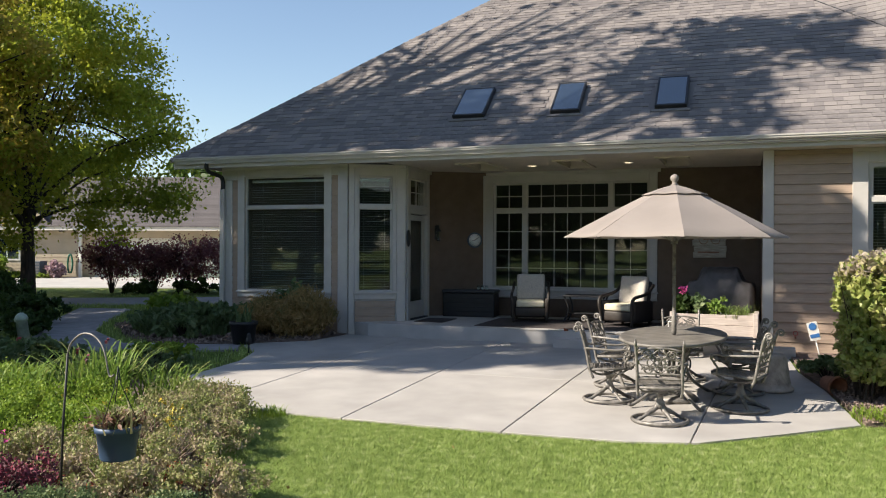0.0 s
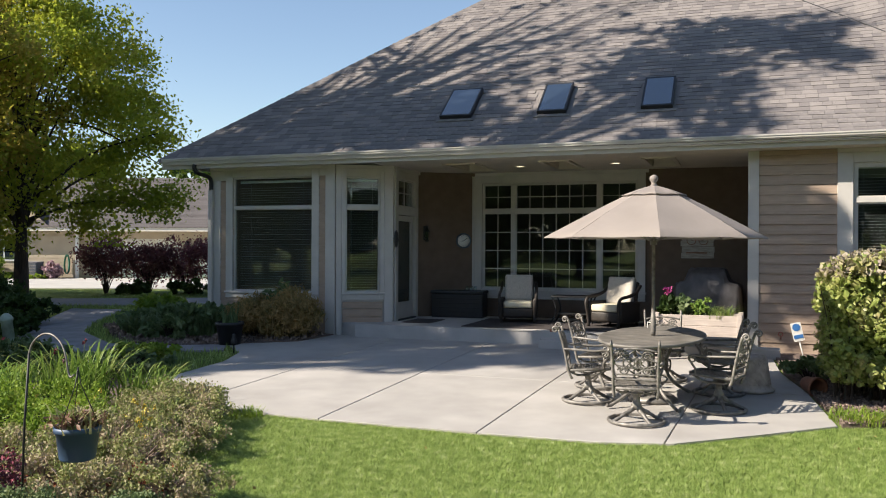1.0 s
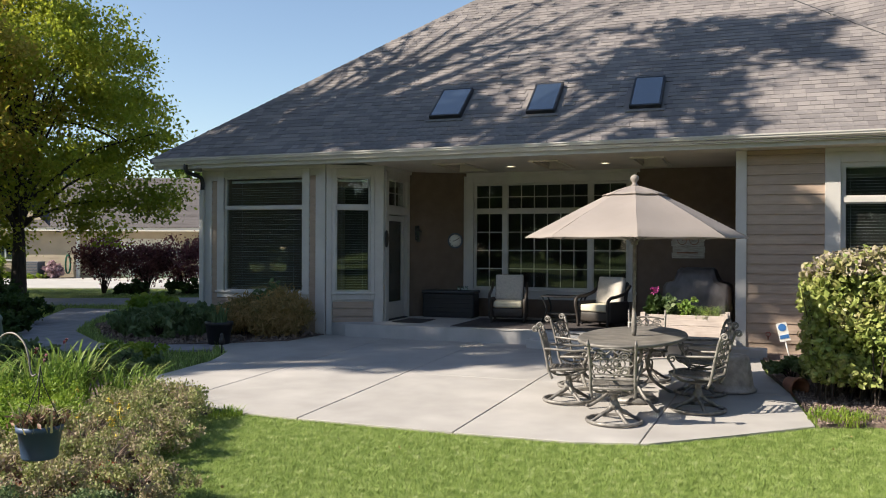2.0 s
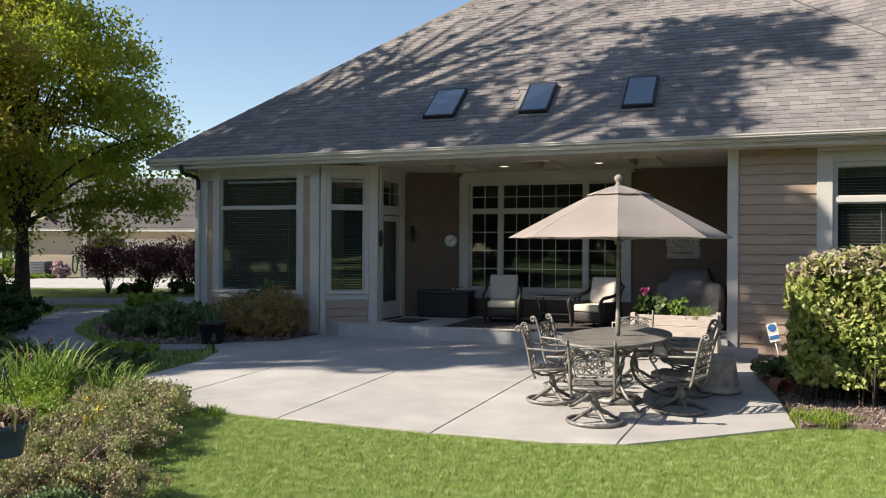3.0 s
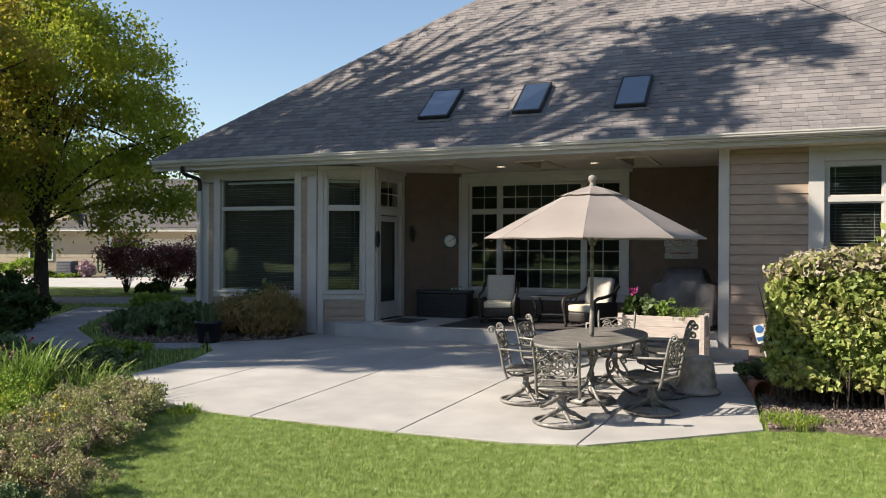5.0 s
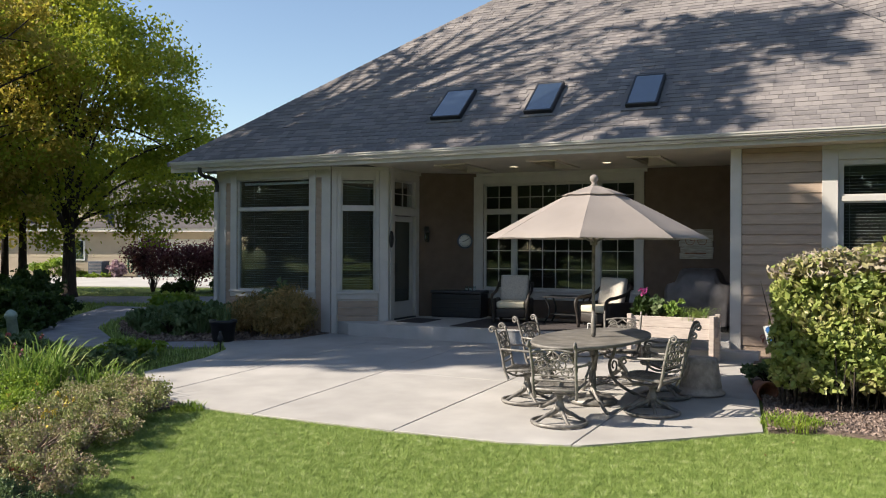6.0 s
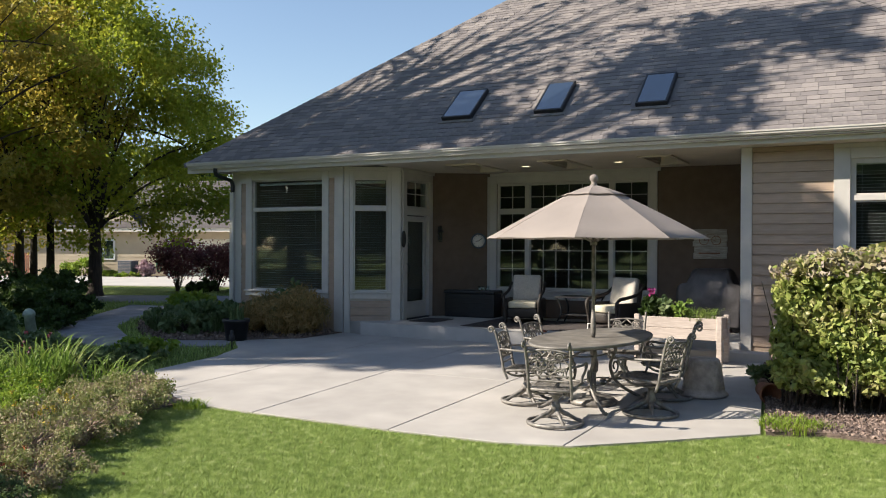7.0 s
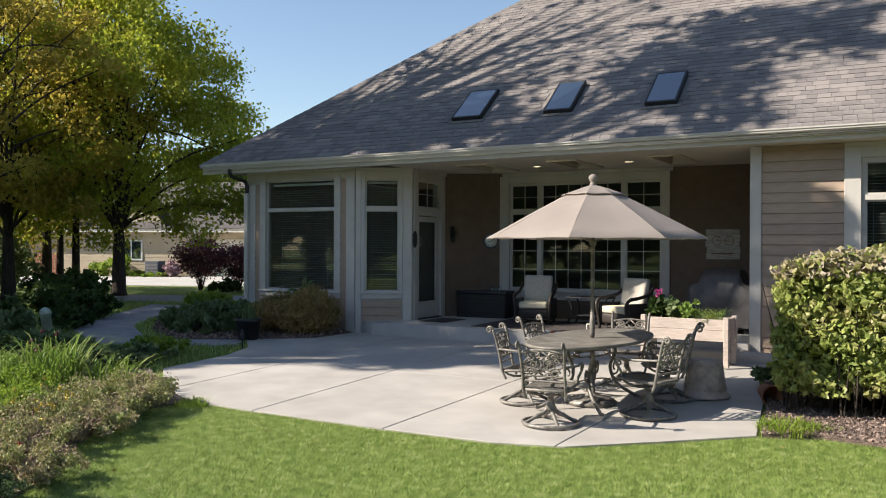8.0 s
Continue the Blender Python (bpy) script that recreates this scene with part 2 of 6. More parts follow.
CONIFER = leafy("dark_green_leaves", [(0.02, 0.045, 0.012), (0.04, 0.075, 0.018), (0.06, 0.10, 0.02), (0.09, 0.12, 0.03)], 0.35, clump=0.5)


# ---- mesh tools ----
def box(bm, x0, x1, y0, y1, z0, z1, m=None):
    v = [bm.verts.new(Vector((x, y, z)) if m is None else m @ Vector((x, y, z))) for z in (z0, z1) for y in (y0, y1) for x in (x0, x1)]
    for f in ((0, 2, 3, 1), (4, 5, 7, 6), (0, 1, 5, 4), (1, 3, 7, 5), (3, 2, 6, 7), (2, 0, 4, 6)):
        bm.faces.new([v[i] for i in f])
    return v


def bevel_box(bm, x0, x1, y0, y1, z0, z1, r=0.01, m=None, seg=2):
    b = bmesh.new()
    box(b, x0, x1, y0, y1, z0, z1)
    bmesh.ops.bevel(b, geom=b.edges[:], offset=r, segments=seg, profile=0.6, affect="EDGES")
    absorb(bm, b, m)


def absorb(bm, b, m=None):
    """Moves what is in b into bm."""
    vs = {v: bm.verts.new(m @ v.co if m else v.co) for v in b.verts}
    for f in b.faces:
        nf = bm.faces.new([vs[v] for v in f.verts])
        nf.smooth = f.smooth
    b.free()


def prism(bm, pts, z0, z1):
    """A flat polygon given a thickness; z0 may be a function of a point."""
    lo = [bm.verts.new((x, y, z0(x, y) if callable(z0) else z0)) for x, y in pts]
    hi = [bm.verts.new((x, y, z1(x, y) if callable(z1) else z1)) for x, y in pts]
    bm.faces.new(hi)
    bm.faces.new(lo[::-1])
    n = len(pts)
    for i in range(n):
        j = (i + 1) % n
        bm.faces.new((lo[i], lo[j], hi[j], hi[i]))


def tube(bm, pts, r, seg=6, cap=True):
    """A round rod along points; r is a radius or one for each point."""
    pts = [Vector(p) for p in pts]
    rs = r if isinstance(r, (list, tuple)) else [r] * len(pts)
    rings, side = [], None
    for i, p in enumerate(pts):
        d = (pts[min(i + 1, len(pts) - 1)] - pts[max(i - 1, 0)]).normalized()
        if side is None:
            side = d.orthogonal().normalized()
        side = (side - d * side.dot(d))
        side = side.normalized() if side.length > 1e-6 else d.orthogonal().normalized()
        up = d.cross(side)
        rings.append([bm.verts.new(p + rs[i] * (math.cos(a) * side + math.sin(a) * up)) for a in (2 * math.pi * k / seg for k in range(seg))])
    for a, b in zip(rings, rings[1:]):
        for k in range(seg):
            f = bm.faces.new((a[k], a[(k + 1) % seg], b[(k + 1) % seg], b[k]))
            f.smooth = True
    if cap:
        bm.faces.new(rings[0][::-1])
        bm.faces.new(rings[-1])


def lathe(bm, profile, seg=24, m=None, smooth=True, caps=True):
    """Turns (radius, height) pairs about z."""
    rings = []
    for r, z in profile:
        rings.append([bm.verts.new((m or Matrix()) @ Vector((r * math.cos(a), r * math.sin(a), z))) for a in (2 * math.pi * k / seg for k in range(seg))])
    for a, b in zip(rings, rings[1:]):
        for k in range(seg):
            f = bm.faces.new((a[k], a[(k + 1) % seg], b[(k + 1) % seg], b[k]))
            f.smooth = smooth
    if caps:
        bm.faces.new(rings[0][::-1])
        bm.faces.new(rings[-1])


def curl(center, u, v, turns, r0, r1, start=0.0, n=18):
    """Points of a spiral in the plane of u and v."""
    c, u, v = Vector(center), Vector(u), Vector(v)
    out = []
    for i in range(n + 1):
        f = i / n
        a = start + turns * 2 * math.pi * f
        out.append(c + (r0 + (r1 - r0) * f) * (math.cos(a) * u + math.sin(a) * v))
    return out


def smooth_line(pts, n=6):
    """Points along a Catmull-Rom line."""
    p = [Vector(q) for q in pts]
    p = [2 * p[0] - p[1], *p, 2 * p[-1] - p[-2]]
    out = []
    for i in range(1, len(p) - 2):
        for k in range(n):
            t = k / n
            out.append(0.5 * (2 * p[i] + (p[i + 1] - p[i - 1]) * t + (2 * p[i - 1] - 5 * p[i] + 4 * p[i + 1] - p[i + 2]) * t * t + (3 * p[i] - p[i - 1] - 3 * p[i + 1] + p[i + 2]) * t ** 3))
    return out + [p[-2]]


def mesh_of(name, bm, mat):
    bmesh.ops.recalc_face_normals(bm, faces=bm.faces[:])
    me = bpy.data.meshes.new(name)
    bm.to_mesh(me)
    bm.free()
    for mm in (mat if isinstance(mat, (list, tuple)) else [mat]):
        me.materials.append(mm)
    return me


def part(name, bm, mat, parent, label=""):
    ob = new(name, mesh_of(name, bm, mat))
    ob.parent = parent
    if label:
        ob["label"] = label
    return ob


def thing(name, m, label, category, group="", kind=""):
    """An Empty at a thing's base."""
    ob = new(name)
    ob.empty_display_size = 0.1
    ob.matrix_basis = m
    return tagged(ob, label, category, group, kind)


def solid(name, bm, mat, label, category="", kind="", m=None, group=""):
    """A thing that is one mesh."""
    ob = new(name, mesh_of(name, bm, mat))
    if m is not None:
        ob.matrix_basis = m
    return tagged(ob, label, category, group, kind)


def piece(name, mesh, parent, m=None):
    """A piece that shares its mesh with others."""
    ob = new(name, mesh)
    ob.parent = parent
    if m is not None:
        ob.matrix_basis = m
    return ob


rng = np.random.default_rng(7)


def leaf_mesh(name, centers, size, mat, spread=0.4, up=0.0, aspect=1.6, fold=0.25, normals=None):
    """Many small folded leaves, four triangles each, at the given points."""
    c = np.asarray(centers, dtype=float)
    n = len(c)
    s = size * (1 + spread * (rng.random(n) * 2 - 1))
    d = rng.normal(size=(n, 3))
    d[:, 2] += up
    d /= np.linalg.norm(d, axis=1)[:, None]
    w = rng.normal(size=(n, 3)) if normals is None else np.cross(d, np.asarray(normals) + 0.5 * rng.normal(size=(n, 3)))
    w -= d * (w * d).sum(1)[:, None]
    w /= np.linalg.norm(w, axis=1)[:, None] + 1e-9
    k = np.cross(d, w)
    L, W = s[:, None] * aspect * 0.5, s[:, None] * 0.5
    tip, tail = c + d * L, c - d * L
    a, b = c + w * W + k * fold * W, c - w * W + k * fold * W
    verts = np.stack([tail, a, tip, b], 1).reshape(-1, 3)
    base = np.arange(n)[:, None] * 4
    faces = np.concatenate([base + [0, 1, 2], base + [0, 2, 3]], 1).reshape(-1, 3)
    me = bpy.data.meshes.new(name)
    me.from_pydata(verts.tolist(), [], faces.tolist())
    me.materials.append(mat)
    return me


def blade_mesh(name, roots, height, width, lean, mat, segments=2, droop=0.0):
    """Grass-like blades that taper, lean and droop."""
    p = np.asarray(roots, dtype=float)
    n = len(p)
    h = height * (0.55 + 0.9 * rng.random(n)) if np.isscalar(height) else np.asarray(height)
    az = rng.random(n) * 2 * math.pi
    dirn = np.stack([np.cos(az), np.sin(az), np.zeros(n)], 1)
    side = np.stack([-np.sin(az), np.cos(az), np.zeros(n)], 1)
    le = lean * rng.random(n) * h
    rows = []
    for i in range(segments + 1):
        f = i / segments
        mid = p + dirn * (le * f ** 1.6)[:, None]
        mid[:, 2] += h * (f - droop * f ** 3)
        if i < segments:
            ww = (width * (1 - 0.55 * f) * 0.5)
            rows += [mid - side * ww, mid + side * ww]
        else:
            rows.append(mid)
    verts = np.stack(rows, 1).reshape(-1, 3)
    k = len(rows)
    base = np.arange(n)[:, None] * k
    tri = []
    for i in range(segments - 1):
        a = 2 * i
        tri += [[a, a + 1, a + 3], [a, a + 3, a + 2]]
    tri.append([k - 3, k - 2, k - 1])
    faces = np.concatenate([base + t for t in tri], 1).reshape(-1, 3)
    me = bpy.data.meshes.new(name)
    me.from_pydata(verts.tolist(), [], faces.tolist())
    me.materials.append(mat)
    return me


def inside(poly, x, y):
    """Whether points lie in a polygon."""
    x, y = np.asarray(x), np.asarray(y)
    hit = np.zeros(x.shape, bool)
    for (x0, y0), (x1, y1) in zip(poly, poly[1:] + poly[:1]):
        cross = ((y0 > y) != (y1 > y)) & (x < (x1 - x0) * (y - y0) / ((y1 - y0) if y1 != y0 else 1e-9) + x0)
        hit ^= cross
    return hit


def ground_z(x, y):
    """The lie of the land: level lawn, rising gently to the house, then level."""
    z = 0.04 * (y - 8.5)
    z = min(max(z, 0.0), 0.22)
    return z


# ---- ground ----
PATIO = [(-7.35, 10.0), (-6.2, 8.95), (-5.2, 8.45), (-4.2, 8.36), (-2.2, 8.30), (-0.9, 8.33), (-0.2, 8.52), (0.6, 9.1), (1.4, 9.75), (1.22, 11.4), (0.95, 12.8), (0.86, 14.75), (-7.2, 14.75), (-7.3, 13.6), (-8.4, 13.0), (-7.6, 12.2), (-7.35, 11.4)]
BED_FRONT = [(-5.15, 8.45), (-5.3, 7.8), (-4.85, 6.85), (-4.3, 6.0), (-3.65, 5.35), (-3.25, 4.7), (-3.2, 3.6), (-3.8, 2.6), (-8.0, 2.6), (-10.5, 7.0), (-9.0, 9.2), (-7.5, 9.9), (-6.2, 8.85)]
DEPTH = lambda d, lat: (0.185 - 0.333 * d + 0.943 * lat, -0.293 + 0.943 * d + 0.333 * lat)
LANE = [DEPTH(24.2, -14.6), DEPTH(24.6, -9.0), DEPTH(26.0, -4.0), DEPTH(29.5, -4.0), DEPTH(28.2, -9.0), DEPTH(27.4, -14.6)]
WALK = [(-13.0, 12.6), (-10.6, 11.4), (-8.0, 12.3), (-8.35, 12.95), (-10.5, 12.4), (-12.2, 13.6), (-13.6, 15.6), (-15.4, 18.6), (-17.0, 18.4), (-14.8, 15.2)]
BED_HOUSE = [(-12.6, 14.6), (-11.0, 13.1), (-9.6, 12.4), (-8.4, 12.9), (-7.25, 13.6), (-7.1, 14.85), (-12.0, 16.5)]
BED_RIGHT = [(1.45, 9.75), (2.0, 9.95), (2.6, 9.85), (3.6, 9.45), (7.0, 9.2), (7.0, 14.85), (0.9, 14.85), (1.0, 12.8), (1.26, 11.4)]

bm = bmesh.new()
xs = sorted(set([-600, -300, -150, -90, -60, -45] + list(np.arange(-36, 20, 1.0)) + [25, 40, 80, 160, 400]))
ys = sorted(set([-500, -200, -100, -50, -25, -12] + list(np.arange(-6, 30, 0.75)) + [35, 45, 60, 100, 200, 500]))
grid = [[bm.verts.new((x, y, ground_z(x, y) - 0.02)) for x in xs] for y in ys]
for a, b in zip(grid, grid[1:]):
    for i in range(len(xs) - 1):
        f = bm.faces.new((a[i], a[i + 1], b[i + 1], b[i]))
        f.smooth = True
ground = solid("ground", bm, TURF, "short green autumn lawn turf reaching past the houses", "lawn", "structure")


def sheet(name, pts, mat, label, category, lift=0.0, depth=0.1):
    bm = bmesh.new()
    prism(bm, pts, lambda x, y: ground_z(x, y) - depth, lambda x, y: ground_z(x, y) + lift)
    bmesh.ops.triangulate(bm, faces=[f for f in bm.faces if len(f.verts) > 4])
    return solid(name, bm, mat, label, category, "structure")


sheet("ground_bed_front", BED_FRONT, SOIL, "dark soil of a mixed perennial flower bed", "flower bed", 0.02)
sheet("ground_bed_house", BED_HOUSE, SOIL, "dark mulch bed along the bay wall", "flower bed", 0.03)
sheet("ground_bed_hedge", BED_RIGHT, SOIL, "brown mulch bed under the clipped hedge", "flower bed", 0.035)

# ---- walls: local x runs along the wall, y into the house ----
def wall_frame(p0, p1):
    a = math.atan2(p1[1] - p0[1], p1[0] - p0[0])
    return pose(p0[0], p0[1], 0, 0, 0, math.degrees(a)), math.hypot(p1[0] - p0[0], p1[1] - p0[1])


def wall(name, p0, p1, z0, z1, mat, label, holes=(), thick=0.18):
    m, length = wall_frame(p0, p1)
    bm = bmesh.new()
    us = sorted({0, length, *[u for h in holes for u in h[:2]]})
    for u0, u1 in zip(us, us[1:]):
        cuts = sorted([(h[2], h[3]) for h in holes if h[0] <= u0 + 1e-6 and h[1] >= u1 - 1e-6])
        z = z0
        for c0, c1 in cuts + [(z1, z1)]:
            if c0 > z + 1e-6:
                box(bm, u0, u1, 0, thick, z, c0)
            z = c1
    bmesh.ops.remove_doubles(bm, verts=bm.verts[:], dist=1e-5)
    return solid(name, bm, mat, label, "wall", "structure", m)


FLOOR = 0.47
TOP = 3.57
FY = 14.77
W1 = dict(p0=(-9.97, FY), p1=(-7.1, FY))
W2 = dict(p0=(-7.1, FY + 0.01), p1=(-6.15, 15.40))
WD = dict(p0=(-6.15, 15.40), p1=(-6.15, 16.80))
WB = dict(p0=(-6.15, 16.80), p1=(-5.08, 17.48))
WP = dict(p0=(-5.08, 17.48), p1=(0.68, 17.48))
WE = dict(p0=(0.53, FY), p1=(9.5, FY))
wall_bay = wall("wall_bay", **W1, z0=0.0, z1=TOP, mat=SIDING, label="brown lap-sided bay wall with white trim", holes=[(0.54, 2.36, 1.05, 3.36)])
wall_angle = wall("wall_angle", **W2, z0=0.0, z1=TOP, mat=TRIM, label="white-painted angled wall beside the porch", holes=[(0.19, 0.87, 1.06, 3.34)])
wall_door = wall("wall_door", **WD, z0=0.0, z1=TOP, mat=TRIM, label="white-painted wall that holds the patio door", holes=[(0.2, 1.16, FLOOR, 2.62), (0.2, 1.16, 2.78, 3.34)])
wall_brown = wall("wall_brown", **WB, z0=0.0, z1=TOP, mat=STUCCO, label="plain brown porch wall with lantern and clock")
wall_porch = wall("wall_porch", **WP, z0=0.0, z1=TOP, mat=STUCCO, label="brown porch back wall with a wide gridded window", holes=[(0.16, 3.48, 1.06, 3.34)])
wall_east = wall("wall_east", **WE, z0=0.0, z1=TOP, mat=SIDING, label="tan lap-sided facade wall beside the porch", holes=[(1.56, 3.30, 1.06, 3.34)])
wall("wall_porch_side", (0.53, 17.48), (0.53, FY), 0.0, TOP, STUCCO, "brown side wall of the porch")
wall("wall_west", (-9.97, 26.0), (-9.97, FY), 0.0, TOP, SIDING, "tan sided west wall of the house")
wall("wall_north", (9.5, 26.0), (-9.97, 26.0), 0.0, TOP, SIDING, "tan sided back wall of the house")
wall("wall_far_east", (9.5, FY), (9.5, 26.0), 0.0, TOP, SIDING, "tan sided east wall of the house")

# rooms behind the windows; their dimness is put into the dark wall colour
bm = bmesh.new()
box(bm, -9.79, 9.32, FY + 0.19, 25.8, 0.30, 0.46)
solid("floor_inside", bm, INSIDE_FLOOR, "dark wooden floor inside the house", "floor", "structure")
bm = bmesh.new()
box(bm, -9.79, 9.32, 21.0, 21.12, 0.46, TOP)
solid("wall_inside", bm, DIM_INSIDE, "plain inside wall, coloured dark for the dim rooms", "wall", "structure")

# siding boards
BOARD = 0.162
board_cache = {}


def boards(parent, spans, z0, z1):
    """Lapped boards over the spans (u0, u1, z0, z1) of a wall."""
    z = z0
    while z < z1 - 0.02:
        top = min(z + BOARD, z1)
        for u0, u1, s0, s1 in spans:
            if s0 < top - 0.01 and s1 > z + 0.01:
                a, b = max(z, s0), min(top, s1)
                key = (round(u1 - u0, 3), round(b - a, 3))
                if key not in board_cache:
                    bm = bmesh.new()
                    w, h = u1 - u0, b - a
                    v = [bm.verts.new(c) for c in ((0, -0.030, 0), (w, -0.030, 0), (w, -0.012, h - 0.008), (0, -0.012, h - 0.008), (0, 0, 0), (w, 0, 0), (w, 0, h - 0.008), (0, 0, h - 0.008))]
                    for f in ((0, 1, 2, 3), (4, 7, 6, 5), (0, 4, 5, 1), (3, 2, 6, 7), (0, 3, 7, 4), (1, 5, 6, 2)):
                        bm.faces.new([v[i] for i in f])
                    board_cache[key] = mesh_of("siding_board", bm, SIDING)
                piece("siding_board", board_cache[key], parent, Matrix.Translation((u0, 0, a)))
        z += BOARD


def trim(parent, name, rects, y0=-0.035, y1=0.0, mat=TRIM):
    for u0, u1, z0, z1 in rects:
        bm = bmesh.new()
        bevel_box(bm, u0, u1, y0, y1, z0, z1, 0.004, seg=1)
        part(name, bm, mat, parent)


# ---- windows ----
def window(name, w, u0, u1, z0, z1, label, posts=(), transom=2.74, case=0.17, grids=None, blind=True, sill_low=0.91, depth=0.1, case_side=None, head=3.5, t=0.05, s=0.028, bar=0.04):
    """A window with its casing, frame, panes, grilles and blind, in the frame of its wall."""
    m, _ = wall_frame(w["p0"], w["p1"])
    ob = thing(name, m, label, "window", "", "structure")
    cs = case if case_side is None else case_side
    # casing on the wall's face
    for rect in ((u0 - cs, u0, sill_low, head), (u1, u1 + cs, sill_low, head), (u0, u1, z1, head)):
        bm = bmesh.new()
        bevel_box(bm, rect[0], rect[1], -0.045, 0.0, rect[2], rect[3], 0.005, seg=1)
        part("casing", bm, TRIM, ob)
    bm = bmesh.new()
    bevel_box(bm, u0 - cs * 0.0, u1 + cs * 0.0, -0.045, 0.0, sill_low, z0, 0.005, seg=1)
    part("casing", bm, TRIM, ob)
    bm = bmesh.new()
    bevel_box(bm, u0 - cs - 0.02, u1 + cs + 0.02, -0.075, -0.046, z0 - 0.045, z0 - 0.005, 0.006, seg=1)
    part("window_sill", bm, TRIM, ob)
    # frame inside the opening
    cells = []
    edges = [u0, *posts, u1]
    bm = bmesh.new()
    box(bm, u0, u0 + t, 0.01, depth, z0, z1)
    box(bm, u1 - t, u1, 0.01, depth, z0, z1)
    box(bm, u0 + t, u1 - t, 0.01, depth, z0, z0 + t)
    box(bm, u0 + t, u1 - t, 0.01, depth, z1 - t, z1)
    box(bm, u0 + t, u1 - t, -0.01, depth - 0.005, transom - bar, transom + bar)
    for p in posts:
        box(bm, p - 0.045, p + 0.045, -0.006, depth - 0.003, z0 + t, z1 - t)
    part("window_frame", bm, TRIM, ob)
    for i, (a, b) in enumerate(zip(edges, edges[1:])):
        a2, b2 = a + (t if i == 0 else 0.045), b - (t if i == len(edges) - 2 else 0.045)
        for row, (lo, hi) in enumerate(((z0 + t, transom - bar), (transom + bar, z1 - t))):
            # a slim sash round each pane
            bm = bmesh.new()
            box(bm, a2, a2 + s, 0.02, 0.065, lo, hi)
            box(bm, b2 - s, b2, 0.02, 0.065, lo, hi)
            box(bm, a2 + s, b2 - s, 0.02, 0.065, lo, lo + s)
            box(bm, a2 + s, b2 - s, 0.02, 0.065, hi - s, hi)
            sash = part("sash", bm, TRIM, ob)
            bm = bmesh.new()
            box(bm, a2 + s, b2 - s, 0.045, 0.049, lo + s, hi - s)
            pane = part("pane", bm, GLASS, ob, "clear glass pane")
            pane.visible_shadow = False
            if grids:
                cols, rows = grids[i][row]
                for c in range(1, cols):
                    x = a2 + s + (b2 - a2 - 2 * s) * c / cols
                    bm = bmesh.new()
                    box(bm, x - 0.008, x + 0.008, 0.034, 0.044, lo + s, hi - s)
                    part("muntin", bm, TRIM, ob)
                for r in range(1, rows):
                    z = lo + s + (hi - lo - 2 * s) * r / rows
                    bm = bmesh.new()
                    box(bm, a2 + s, b2 - s, 0.031, 0.0335, z - 0.008, z + 0.008)
                    part("muntin", bm, TRIM, ob)
    return ob


window("window_1", W1, 0.54, 2.36, 1.05, 3.36, "large white-framed bay window with a fixed transom", case=0.16, t=0.018, s=0.012, bar=0.03)
window("window_2", W2, 0.19, 0.87, 1.06, 3.34, "narrow white-framed window with a transom", case=0.08, t=0.018, s=0.014, bar=0.045)
window("window_3", WP, 0.16, 3.48, 1.06, 3.34, "wide picture window with white grilles in three bays", posts=(0.86, 2.70), case=0.16, t=0.03, s=0.02, bar=0.04, grids=[((2, 4), (2, 2)), ((6, 4), (6, 2)), ((2, 4), (2, 2))])
window("window_4", WE, 1.56, 3.30, 1.06, 3.34, "white-framed double window with transoms", posts=(2.43,), case=0.23)


def blind(w, u0, u1, z0, z1, label):
    m, _ = wall_frame(w["p0"], w["p1"])
    ob = thing("window_blind", m @ Matrix.Translation((u0, 0.15, z0)), label, "blind", "window blinds")
    bm = bmesh.new()
    bevel_box(bm, 0, u1 - u0, -0.02, 0.03, z1 - z0 - 0.05, z1 - z0, 0.004, seg=1)
    part("headrail", bm, BLIND, ob)
    bm = bmesh.new()
    box(bm, 0, u1 - u0, -0.024, 0.024, -0.0015, 0.0015, pose(0, 0, 0, 2, 0, 0))
    me = mesh_of("slat", bm, BLIND)
    n = int((z1 - z0 - 0.07) / 0.05)
    for i in range(n):
        piece("slat", me, ob, Matrix.Translation((0, 0, 0.02 + i * 0.05)))
    for u in (0.15, 0.85):
        bm = bmesh.new()
        x = (u1 - u0) * u
        box(bm, x - 0.002, x + 0.002, -0.027, -0.025, 0.0, z1 - z0 - 0.05)
        part("cord", bm, BLIND, ob)
    return ob


blind(W1, 0.62, 2.34, 1.08, 3.30, "grey horizontal blind lowered behind the bay window")
blind(W2, 0.23, 0.83, 1.08, 3.30, "grey horizontal blind behind the narrow window")
blind(WE, 1.60, 2.39, 1.08, 3.30, "grey horizontal blind lowered behind a facade window")
blind(WE, 2.47, 3.26, 1.08, 3.30, "grey horizontal blind lowered behind a facade window")

# ---- door ----
m, _ = wall_frame(**WD)
door = thing("door_1", m, "white patio door with a full-length storm glass, closed", "door", "", "structure")
for rect in ((0.06, 0.2, FLOOR, 3.5), (1.16, 1.3, FLOOR, 3.5), (0.2, 1.16, 3.34, 3.5), (0.2, 1.16, 2.62, 2.78)):
    bm = bmesh.new()
    bevel_box(bm, rect[0], rect[1], -0.04, 0, rect[2], rect[3], 0.005, seg=1)
    part("casing", bm, TRIM, door)
bm = bmesh.new()
box(bm, 0.22, 0.33, 0.02, 0.06, FLOOR + 0.02, 2.6)
box(bm, 1.03, 1.14, 0.02, 0.06, FLOOR + 0.02, 2.6)
box(bm, 0.33, 1.03, 0.02, 0.06, FLOOR + 0.02, FLOOR + 0.36)
box(bm, 0.33, 1.03, 0.02, 0.06, 2.49, 2.6)
